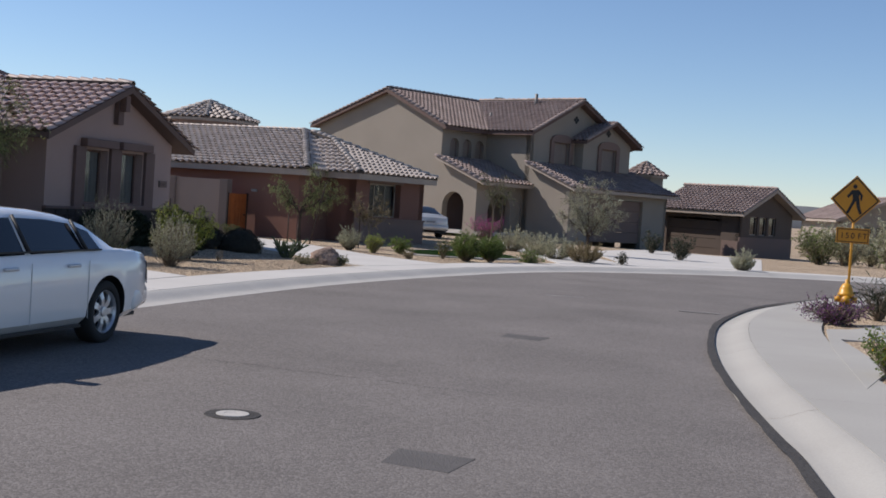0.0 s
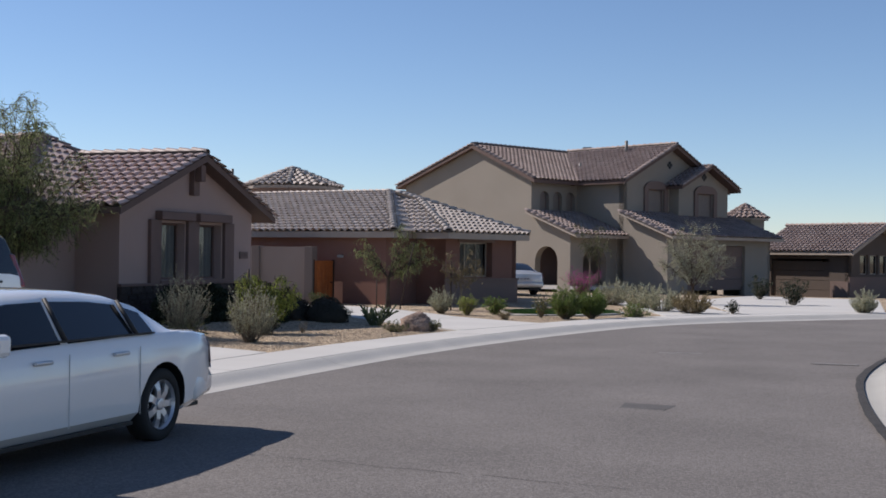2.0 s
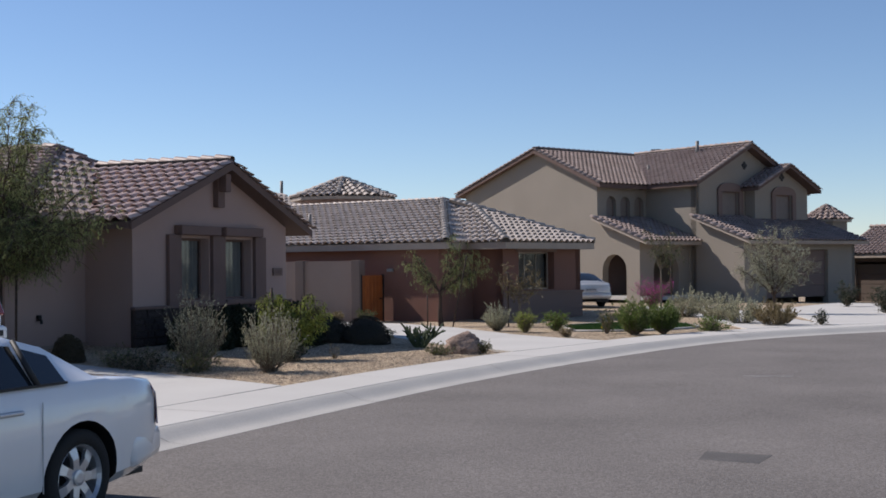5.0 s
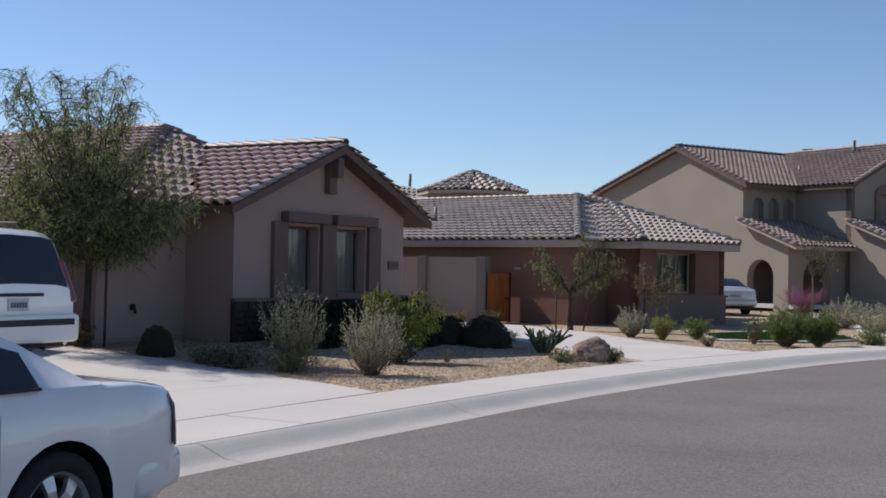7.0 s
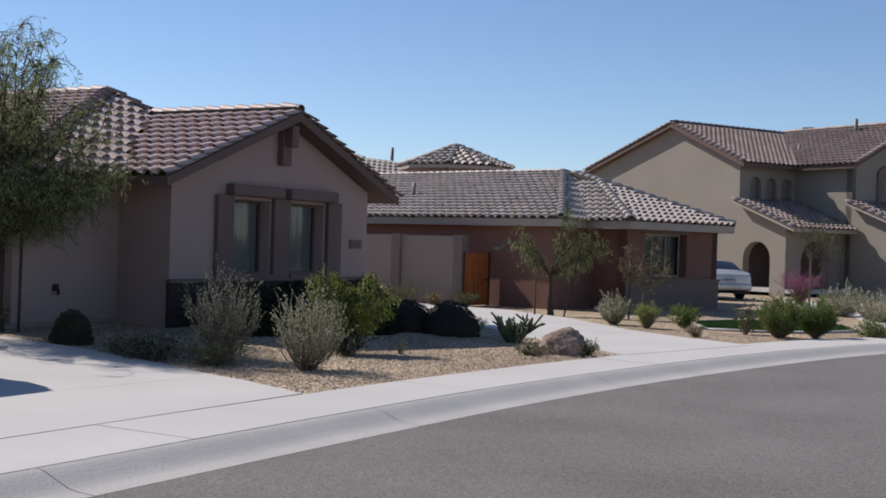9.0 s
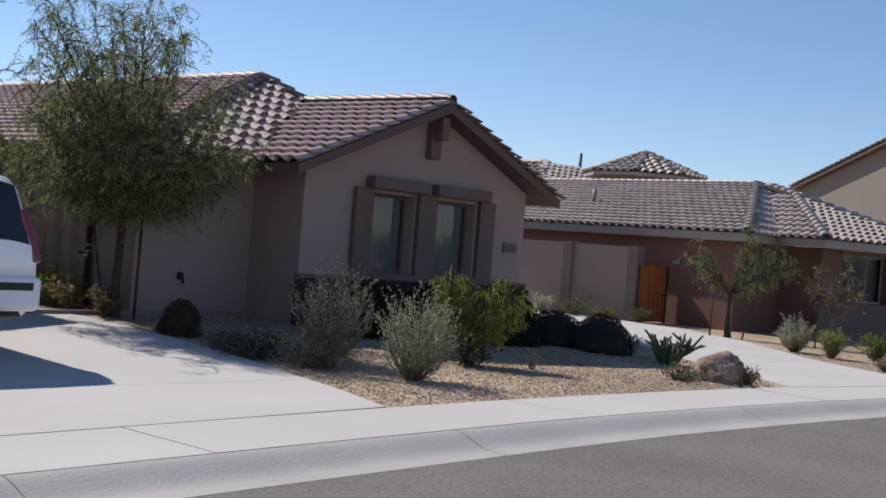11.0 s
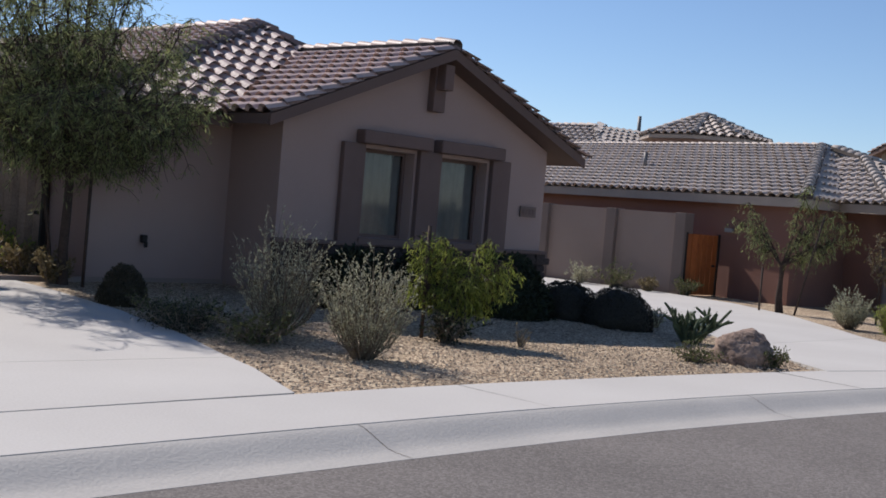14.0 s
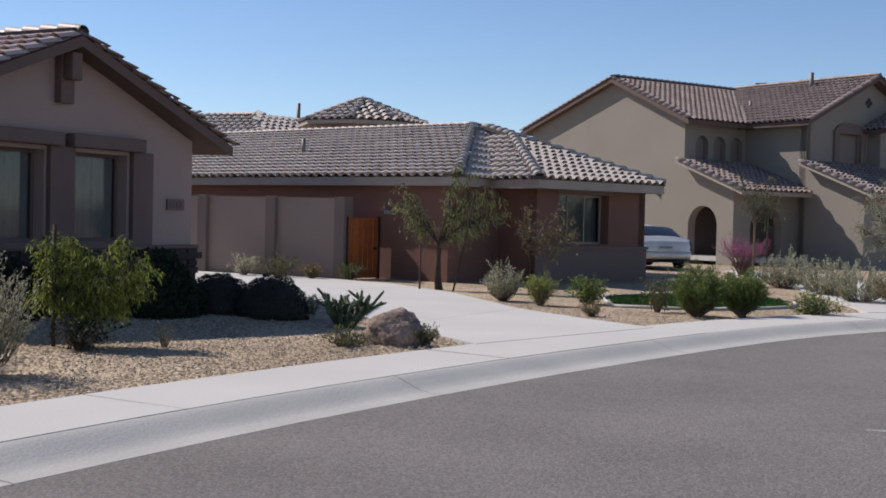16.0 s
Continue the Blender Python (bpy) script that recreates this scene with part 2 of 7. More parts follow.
LEAF_CLIPPED = leafy("clipped_leaf", (0.062, 0.055, 0.04), (0.026, 0.024, 0.018), 0.12)
LEAF_UMBER = leafy("umber_leaf", (0.13, 0.11, 0.07), (0.055, 0.047, 0.032), 0.25)
LEAF_OLIVE = leafy("olive_leaf", (0.16, 0.17, 0.065), (0.06, 0.07, 0.03), 0.3)
LEAF_DRY = leafy("dry_leaf", (0.28, 0.22, 0.11), (0.13, 0.10, 0.05), 0.3)
FLOWER_PINK = leafy("magenta_flower", (0.62, 0.07, 0.38), (0.36, 0.03, 0.22), 0.4)
FLOWER_PURPLE = leafy("purple_flower", (0.26, 0.10, 0.24), (0.10, 0.045, 0.10), 0.3)
FLOWER_YELLOW = leafy("yellow_flower", (0.75, 0.50, 0.02), (0.45, 0.28, 0.01), 0.3)
CACTUS = material("cactus_skin", (0.085, 0.115, 0.05), 0.8, dark=(0.04, 0.06, 0.028), scale=6, fine=60, amount=0.9, bump=0.6)
HILL = material("far_hill", (0.20, 0.21, 0.22), 1.0, scale=0.02, fine=0.3, bump=0)


# ---- building blocks ----
def V(*a):
    return Vector(a)


def to_mesh(name, verts, faces, smooth=False):
    me = bpy.data.meshes.new(name)
    me.from_pydata([tuple(v) for v in verts], [], [tuple(int(i) for i in f) for f in faces])
    me.validate()
    me.update()
    if smooth:
        me.polygons.foreach_set("use_smooth", [True] * len(me.polygons))
    return me


def link(name, me, mat, parent=None, label="", kind=""):
    ob = new(name, me)
    if mat and not me.materials:
        me.materials.append(mat)
    if parent is not None:
        ob.parent = parent
    return tagged(ob, label=label, kind=kind)


def part(name, bm, mat, parent=None, label="", smooth=False, kind=""):
    """One bmesh as one mesh object, under a thing or a part."""
    bmesh.ops.recalc_face_normals(bm, faces=bm.faces)
    me = bpy.data.meshes.new(name)
    bm.to_mesh(me)
    bm.free()
    if smooth:
        me.polygons.foreach_set("use_smooth", [True] * len(me.polygons))
    return link(name, me, mat, parent, label, kind)


def thing(name, label, category, group="", at=(0, 0, 0), turn=0.0, kind=""):
    e = new(name)
    e.matrix_world = pose(*at, 0, 0, turn)
    return tagged(e, label, category, group, kind)


def add_box(bm, lo, hi, bevel=0.0, m=None):
    r = bmesh.ops.create_cube(bm, size=1.0)
    vs = r["verts"]
    for v in vs:
        v.co = V(*[(lo[i] + hi[i]) / 2 + v.co[i] * (hi[i] - lo[i]) for i in range(3)])
    if bevel:
        es = {e for v in vs for e in v.link_edges}
        g = bmesh.ops.bevel(bm, geom=list(es), offset=bevel, segments=2, affect="EDGES", profile=0.5)
        vs = list({v for f in g["faces"] for v in f.verts} | {v for v in vs if v.is_valid})
    if m is not None:
        bmesh.ops.transform(bm, matrix=m, verts=[v for v in vs if v.is_valid])
    return vs


def box(name, lo, hi, mat, parent=None, label="", bevel=0.0, m=None):
    bm = bmesh.new()
    add_box(bm, lo, hi, bevel, m)
    return part(name, bm, mat, parent, label)


def prism(name, base, shift, mat, parent=None, label="", kind=""):
    """A flat outline pushed along shift."""
    n = len(base)
    vs = [V(*p) for p in base] + [V(*p) + V(*shift) for p in base]
    fs = [list(range(n))[::-1], list(range(n, 2 * n))] + [(i, (i + 1) % n, n + (i + 1) % n, n + i) for i in range(n)]
    bm = bmesh.new()
    bv = [bm.verts.new(v) for v in vs]
    for f in fs:
        bm.faces.new([bv[i] for i in f])
    return part(name, bm, mat, parent, label, kind=kind)


def tube_data(points, radii, sides=8):
    """Vertices and faces of a tapered tube along points."""
    verts, faces = [], []
    pts = [V(*p) for p in points]
    for i, p in enumerate(pts):
        d = (pts[min(i + 1, len(pts) - 1)] - pts[max(i - 1, 0)]).normalized()
        a = d.orthogonal().normalized()
        b = d.cross(a)
        for k in range(sides):
            w = 2 * math.pi * k / sides
            verts.append(p + (a * math.cos(w) + b * math.sin(w)) * radii[i])
    for i in range(len(pts) - 1):
        for k in range(sides):
            j = (k + 1) % sides
            faces.append((i * sides + k, i * sides + j, (i + 1) * sides + j, (i + 1) * sides + k))
    faces.append(tuple(range(sides))[::-1])
    faces.append(tuple(range((len(pts) - 1) * sides, len(pts) * sides)))
    return verts, faces


def tube(name, points, radii, mat, parent=None, label="", sides=10):
    vs, fs = tube_data(points, radii, sides)
    return link(name, to_mesh(name, vs, fs, True), mat, parent, label)


class Soup:
    """Many small pieces gathered into one mesh."""

    def __init__(self):
        self.v, self.f = [], []

    def add(self, verts, faces):
        n = len(self.v)
        self.v.extend(verts)
        self.f.extend([tuple(i + n for i in f) for f in faces])

    def out(self, name, mat, parent=None, label="", smooth=False, kind=""):
        return link(name, to_mesh(name, self.v, self.f, smooth), mat, parent, label, kind)

    def welded(self, name, mat, parent=None, label=""):
        """The pieces joined where their corners meet."""
        bm = bmesh.new()
        for f in self.f:
            vs = [bm.verts.new(self.v[i]) for i in f]
            bm.faces.new(vs)
        bmesh.ops.remove_doubles(bm, verts=bm.verts, dist=0.0005)
        me = bpy.data.meshes.new(name)
        bm.to_mesh(me)
        bm.free()
        return link(name, me, mat, parent, label)


# ---- roads and ground ----
def smooth_line(points, step=0.8):
    """A Catmull-Rom line through points, at even steps."""
    p = np.array(points, float)
    p = np.vstack([2 * p[0] - p[1], p, 2 * p[-1] - p[-2]])
    out = []
    for i in range(1, len(p) - 2):
        n = max(2, int(np.linalg.norm(p[i + 1] - p[i]) / step))
        for t in np.linspace(0, 1, n, endpoint=False):
            out.append(0.5 * (2 * p[i] + (p[i + 1] - p[i - 1]) * t + (2 * p[i - 1] - 5 * p[i] + 4 * p[i + 1] - p[i + 2]) * t * t
                              + (3 * p[i] - p[i - 1] - 3 * p[i + 1] + p[i + 2]) * t ** 3))
    out.append(p[-2])
    return np.array(out)


LEFT = smooth_line([(-6.7, -45), (-6.5, -15), (-6.42, 4), (-6.40, 12), (-6.37, 15.5), (-6.28, 19), (-6.13, 21), (-5.91, 23), (-5.61, 25), (-5.25, 27), (-4.83, 29), (-4.25, 31),
                    (-3.35, 33), (-2.3, 34.7), (-0.9, 36.5), (0.7, 38.4), (2.8, 40.2), (6.2, 42.0), (12, 43.6), (22, 44.8), (60, 46)])
RIGHT = smooth_line([(3.9, -45), (3.6, -15), (3.15, 0), (2.62, 6.4), (2.30, 8.4), (1.92, 10.6), (1.53, 13.5), (1.30, 16.5), (1.28, 19.5), (1.68, 23.4), (2.45, 26.5), (3.3, 28.9),
                     (5.4, 32), (9.2, 34.5), (15, 36), (28, 37), (60, 38)])


def along(line, off):
    """The line moved sideways by off metres, to its left."""
    d = np.gradient(line, axis=0)
    d /= np.linalg.norm(d, axis=1)[:, None]
    return line + off * np.stack([-d[:, 1], d[:, 0]], 1)


def distance(line, x, y):
    a, b = line[:-1], line[1:]
    q = np.array([x, y])
    ab = b - a
    t = np.clip(((q - a) * ab).sum(1) / (ab * ab).sum(1), 0, 1)
    return np.sqrt((((a + t[:, None] * ab) - q) ** 2).sum(1).min())


def inside(poly, x, y):
    px, py = poly[:, 0], poly[:, 1]
    qx, qy = np.roll(px, -1), np.roll(py, -1)
    c = (py > y) != (qy > y)
    with np.errstate(divide="ignore", invalid="ignore"):
        xs = (qx - px) * (y - py) / (qy - py) + px
    return bool((c & (x < xs)).sum() % 2)


CORRIDOR = np.vstack([LEFT, RIGHT[::-1]])


def lot(x, y):
    """The height of the plots: they rise gently from the back of the pavement."""
    if inside(CORRIDOR, x, y):
        return 0.0
    dl, dr = distance(LEFT, x, y), distance(RIGHT, x, y)
    if dr < dl:
        return 0.13
    fall = 0.0008 * max(0.0, min(y, 74.0) - 48.0) ** 2
    rise = 0.037 * max(0.0, min(1.0, (33.0 - y) / 6.0))
    return 0.115 - fall + rise * max(0.0, min(dl, 9.0) - 4.0)


def strip(name, a, b, za, zb, mat, parent=None, label="", kind="", down=0.0):
    """A sheet between two lines of equal length."""
    n = len(a)
    vs = [(p[0], p[1], za) for p in a] + [(p[0], p[1], zb) for p in b]
    fs = [(i, i + 1, n + i + 1, n + i) for i in range(n - 1)]
    if down:
        vs += [(p[0], p[1], za - down) for p in a] + [(p[0], p[1], zb - down) for p in b]
        fs += [(2 * n + i, 2 * n + i + 1, i + 1, i) for i in range(n - 1)] + [(n + i, n + i + 1, 3 * n + i + 1, 3 * n + i) for i in range(n - 1)]
    me = to_mesh(name, vs, fs)
    return link(name, me, mat, parent, label, kind)


def build_ground():
    xs = np.concatenate([[-2500, -800, -300, -120, -60, -40], np.arange(-32, 14.01, 0.5), [18, 25, 40, 70, 150, 400, 1000, 2500]])
    ys = np.concatenate([[-2500, -800, -300, -120, -60, -35, -20], np.arange(-12, 54.01, 0.5), [58, 64, 72, 85, 110, 160, 300, 800, 2500]])
    vs, fs = [], []
    for y in ys:
        for x in xs:
            z = lot(x, y) if abs(x) < 65 and -46 < y < 120 else (-0.42 if y > 100 else 0.10)
            if abs(x) < 65 and -46 < y < 60:
                near = min(distance(LEFT, x, y), distance(RIGHT, x, y))
                if inside(CORRIDOR, x, y):
                    z = -0.10
                elif near < 1.0:
                    z = 0.0
                else:
                    z += 0.012 * noise.noise(V(x * 0.9, y * 0.9, 0)) - (0.035 if near < 2.2 else 0.0)
            vs.append((x, y, z))
    nx = len(xs)
    for j in range(len(ys) - 1):
        for i in range(nx - 1):
            a = j * nx + i
            fs.append((a, a + 1, a + nx + 1, a + nx))
    g = link("ground", to_mesh("ground", vs, fs, True), GRAVEL, kind="structure")
    return tagged(g, "tan crushed gravel yards and desert ground", "ground", kind="structure")


build_ground()
n_ = 140


def resample(line, n):
    s = np.r_[0, np.cumsum(np.linalg.norm(np.diff(line, axis=0), axis=1))]
    t = np.linspace(0, s[-1], n)
    return np.stack([np.interp(t, s, line[:, 0]), np.interp(t, s, line[:, 1])], 1)


L_, R_ = resample(LEFT, n_), resample(RIGHT, n_)
road_vs, road_fs = [], []
for k in range(9):
    f = k / 8
    for i in range(n_):
        p = L_[i] * (1 - f) + R_[i] * f
        road_vs.append((p[0], p[1], 0.004 + 0.02 * (1 - (2 * f - 1) ** 2)))
for k in range(8):
    for i in range(n_ - 1):
        a = k * n_ + i
        road_fs.append((a, a + n_, a + n_ + 1, a + 1))
road = link("road", to_mesh("road", road_vs, road_fs, True), ASPHALT, kind="structure")
tagged(road, "worn grey-brown asphalt residential street curving to the side", "road", kind="structure")


def kerb_side(line, side, tag):
    """A rolled kerb with its gutter, and the pavement behind it with its joints. side: 1 to the left of the line."""
    prof = [(-0.06, -0.05), (-0.06, 0.0065), (0.10, 0.013), (0.18, 0.024), (0.26, 0.052), (0.35, 0.088), (0.42, 0.112), (0.46, 0.122), (0.50, 0.127), (0.50, -0.05)]
    vs, fs = [], []
    lines = [along(line, side * o) for o, _ in prof]
    n = len(line)
    for (o, z), ln_ in zip(prof, lines):
        vs += [(p[0], p[1], z) for p in ln_]
    for k in range(len(prof) - 1):
        for i in range(n - 1):
            a = k * n + i
            fs.append((a, a + 1, a + n + 1, a + n) if side < 0 else (a, a + n, a + n + 1, a + 1))
    km = to_mesh("kerb", vs, fs, True)
    km.set_sharp_from_angle(angle=radians(40))
    paving = CONCRETE if side > 0 else CONCRETE_OLD
    kb = link("kerb_" + tag, km, KERB if side > 0 else CONCRETE_OLD, kind="structure")
    # narrow contraction joints across it
    for i in range(6, n - 6, 5):
        if not (0 < line[i][1] < 40):
            continue
        d_ = (line[i + 1] - line[i]) / np.linalg.norm(line[i + 1] - line[i])
        js = Soup()
        for k in range(1, len(prof) - 2):
            a_, b_ = lines[k][i], lines[k + 1][i]
            js.add([(a_[0], a_[1], prof[k][1] + 0.003), (b_[0], b_[1], prof[k + 1][1] + 0.003), (b_[0] + d_[0] * 0.007, b_[1] + d_[1] * 0.007, prof[k + 1][1] + 0.003), (a_[0] + d_[0] * 0.007, a_[1] + d_[1] * 0.007, prof[k][1] + 0.003)], [(0, 1, 2, 3)])
        js.out("kerb_joint", JOINT, kb)
    tagged(kb, "low rolled concrete kerb with a stained gutter", "kerb", kind="structure")
    pave = new("pavement_" + tag)
    tagged(pave, "pale concrete pavement slabs along the street", "pavement", kind="structure")
    s = np.r_[0, np.cumsum(np.linalg.norm(np.diff(line, axis=0), axis=1))]
    t = 0.0
    rng = random.Random(5)
    while t < s[-1] - 4.7:
        w = 4.6
        ts = np.linspace(t + 0.003, t + w - 0.003, 9)
        base = np.stack([np.interp(ts, s, line[:, 0]), np.interp(ts, s, line[:, 1])], 1)
        if 0 < base[:, 1].mean() < 47 and abs(base[:, 0].mean()) < 15:
            a, b = along(base, side * 0.504), along(base, side * 1.62)
            z = 0.13 + rng.uniform(-0.002, 0.002)
            strip("slab", a, b, z, z, paving, pave, down=0.12)
        t += w
    far = [(line[line[:, 1] < 3.4]), (line[(line[:, 1] > 46) | (line[:, 0] > 14)])]
    for seg in far:
        if len(seg) > 3:
            strip("pavement_run", along(seg, side * 0.504), along(seg, side * 1.618), 0.126, 0.126, paving, pave, down=0.12)
    strip("joint_bed", along(line, side * 0.49), along(line, side * 1.62), 0.118, 0.118, JOINT, pave)
    return pave


kerb_side(LEFT, 1, "left")
kerb_side(RIGHT, -1, "right")
# the dark crumbled seam where asphalt meets the kerb
seam = Soup()
rs_ = random.Random(3)
sr = resample(RIGHT, 700)
sd = np.gradient(sr, axis=0)
sd /= np.linalg.norm(sd, axis=1)[:, None]
sw = [0.088 + 0.010 * math.sin(i * 0.21) + 0.006 * math.sin(i * 0.77 + 1) + 0.012 * rs_.random() for i in range(len(sr))]
for i in range(len(sr) - 1):
    if not (-4 < sr[i][1] < 36 and sr[i][0] < 9):
        continue
    quad = []
    for j, out in ((i, True), (i + 1, True), (i + 1, False), (i, False)):
        side_ = np.array([-sd[j][1], sd[j][0]])
        q = sr[j] + side_ * (sw[j] if out else -0.015)
        quad.append((q[0], q[1], 0.034))
    seam.add(quad, [(0, 1, 2, 3)])
tagged(seam.out("asphalt_seam", TAR, kind="structure"), "dark crumbled seam between asphalt and kerb", "seam", kind="structure")


def slab_field(name, outline, label, lift=0.014, cuts=(), paving=None):
    """A driveway: slabs that follow the ground inside an outline; cuts are the joints that part it."""
    ob = new(name)
    tagged(ob, label, "driveway", kind="structure")
    bm = bmesh.new()
    f = bm.faces.new([bm.verts.new((x, y, 0)) for x, y in outline])
    lo, hi = np.min(outline, 0), np.max(outline, 0)
    for ax in (0, 1):
        for v in np.arange(math.floor(lo[ax]), hi[ax], 1.0):
            no = V(1, 0, 0) if ax == 0 else V(0, 1, 0)
            bmesh.ops.bisect_plane(bm, geom=bm.verts[:] + bm.edges[:] + bm.faces[:], plane_co=no * v, plane_no=no)
    pieces = [bm]
    for (x0, y0), (x1, y1) in cuts:
        nxt = []
        no = V(y1 - y0, x0 - x1, 0).normalized()
        for b in pieces:
            other = b.copy()
            bmesh.ops.bisect_plane(b, geom=b.verts[:] + b.edges[:] + b.faces[:], plane_co=V(x0, y0, 0) + no * 0.005, plane_no=no, clear_inner=True)
            bmesh.ops.bisect_plane(other, geom=other.verts[:] + other.edges[:] + other.faces[:], plane_co=V(x0, y0, 0) - no * 0.005, plane_no=no, clear_outer=True)
            nxt += [b, other]
        pieces = [b for b in nxt if b.faces]
    for b in pieces:
        for v in b.verts:
            v.co.z = (lot(v.co.x, v.co.y) if v.co.y > 47 else max(lot(v.co.x, v.co.y), 0.122)) + lift
        r = bmesh.ops.extrude_face_region(b, geom=b.faces[:])
        for v in [g for g in r["geom"] if isinstance(g, bmesh.types.BMVert)]:
            v.co.z -= 0.10
        part("slab", b, paving or CONCRETE, ob)
    return ob


DRIVE_ONE = [(-8.05, 9.2), (-7.98, 17.75), (-9.14, 18.25), (-11.05, 18.85), (-12.67, 19.1), (-14.3, 19.15), (-16.4, 19.0), (-18.3, 18.8), (-18.3, 9.2)]
slab_field("driveway_one", DRIVE_ONE, "wide pale concrete driveway with dark joints", cuts=(((-10.6, 8), (-9.72, 18.5)), ((-13.9, 8), (-13.5, 18)), ((-7, 13.2), (-19, 13.6))))
DRIVE_TWO = [(-7.2, 25.1), (-6.28, 28.8), (-7.7, 29.6), (-9.4, 30.8), (-12.05, 33.6), (-14.3, 35.2), (-16.5, 35.9), (-24, 36.0), (-24, 33.8), (-15.8, 31.2), (-12.2, 28.8), (-8.42, 26.0)]
slab_field("driveway_two", DRIVE_TWO, "pale concrete driveway curving back between the houses", cuts=(((-9.2, 24), (-9.2, 32)), ((-12.4, 26), (-12.4, 34))))
DRIVE_THREE = [(-4.3, 34.5), (-2.4, 36.9), (-5.0, 43), (-8.6, 52.2), (-11.6, 51.2), (-7.2, 42)]
slab_field("driveway_three", DRIVE_THREE, "pale concrete driveway of the two-storey house")
DRIVE_FOUR = [(-2.6, 36.9), (1.5, 41.2), (1.2, 56), (-4.5, 60), (-5.5, 48)]
slab_field("driveway_four", DRIVE_FOUR, "pale concrete driveway of the far bungalow")
WALK_RIGHT = [(3.14, 11.4), (3.4, 12.8), (3.5, 13.6), (3.1, 17.0), (6.5, 17.4), (6.5, 22.4), (4.4, 21.6), (3.35, 19.0), (2.95, 18.6), (2.93, 15.6)]
slab_field("side_walk_apron", WALK_RIGHT, "weathered concrete apron beside the pavement", lift=0.006, paving=CONCRETE_OLD)


# ---- tiled roofs ----
def tile_mesh(w=0.29, l=0.33, r=0.08):
    """One barrel-and-pan roof tile; it lies along +y up the slope, with its butt at y = 0."""
    prof = [(-0.5, 0.012), (-0.27, 0.004), (-0.20, 0.03), (-0.10, r * 0.78), (0.05, r), (0.18, r), (0.34, r * 0.8), (0.43, 0.03), (0.5, 0.012)]
    vs = []
    for y, up in ((0.0, 0.062), (l + 0.05, 0.0)):
        vs += [(u * w, y, z + up) for u, z in prof]
    vs += [(u * w * 0.98, 0.05, max(z + 0.062 - 0.05, 0.0)) for u, z in prof]
    n = len(prof)
    fs = [(i, i + 1, n + i + 1, n + i) for i in range(n - 1)] + [(2 * n + i, 2 * n + i + 1, i + 1, i) for i in range(n - 1)]
    return vs, fs


def cap_mesh(l=0.40, r=0.115):
    """One ridge cap: a half barrel, wider at its butt."""
    vs, fs, k = [], [], 8
    for y, rad, up in ((0.0, r * 1.12, 0.03), (l, r * 0.88, 0.0)):
        for i in range(k + 1):
            a = math.pi * i / k
            vs.append((rad * math.cos(a), y, rad * 0.85 * math.sin(a) + up))
    for i in range(k + 1):
        a = math.pi * i / k
        vs.append((r * 0.95 * math.cos(a), 0.0, r * 0.68 * math.sin(a) + 0.02))
    n = k + 1
    fs = [(i, i + 1, n + i + 1, n + i) for i in range(k)] + [(2 * n + i, 2 * n + i + 1, i + 1, i) for i in range(k)]
    return vs, fs


TILE_V, TILE_F = tile_mesh()
CAP_V, CAP_F = cap_mesh()


def frame_of(poly):
    """Axes of a sloped face: across, up the slope, out; and its lowest corner."""
    pts = [V(*p) for p in poly]
    nrm = (pts[1] - pts[0]).cross(pts[2] - pts[0]).normalized()
    if nrm.z < 0:
        nrm = -nrm
    across = V(0, 0, 1).cross(nrm).normalized()
    up = nrm.cross(across).normalized()
    low = min(pts, key=lambda p: p.dot(up))
    return across, up, nrm, low


def tile_face(roof, poly, mat_piece, mat_field, pieces=False, seed=0):
    """Courses of tiles over one roof face, one object a tile or all in one."""
    across, up, nrm, low = frame_of(poly)
    flat = np.array([[(V(*p) - low).dot(across), (V(*p) - low).dot(up)] for p in poly])
    w, l = 0.29, 0.33
    rng = random.Random(seed)
    m0 = Matrix((across, up, nrm)).transposed()
    mesh = None
    soup = Soup()
    a0, a1, b1 = flat[:, 0].min(), flat[:, 0].max(), flat[:, 1].max()
    count = 0
    row = 0
    b = -0.06
    while b < b1:
        a = a0 - w
        while a < a1 + w:
            if inside(flat, a, b + 0.18) or (inside(flat, a, max(b, 0.0) + 0.05) and inside(flat, a, b + 0.30)):
                jig = rng.uniform(-0.008, 0.008)
                where = low + across * (a + jig) + up * (b + rng.uniform(-0.008, 0.008)) + nrm * 0.004
                if pieces and count < 300:
                    if mesh is None:
                        mesh = to_mesh("tile", TILE_V, TILE_F)
                        mesh.materials.append(mat_piece)
                    t = new("tile", mesh)
                    t.parent = roof
                    t.matrix_basis = Matrix.Translation(where) @ (m0 @ Matrix.Rotation(rng.uniform(-0.015, 0.015), 3, "Z")).to_4x4()
                    count += 1
                else:
                    soup.add([where + m0 @ V(*v) for v in TILE_V], TILE_F)
            a += w
        b += l
        row += 1
    if soup.v:
        soup.out("tile_field", mat_field, roof, kind="stuff")


CAP_MESHES = {}


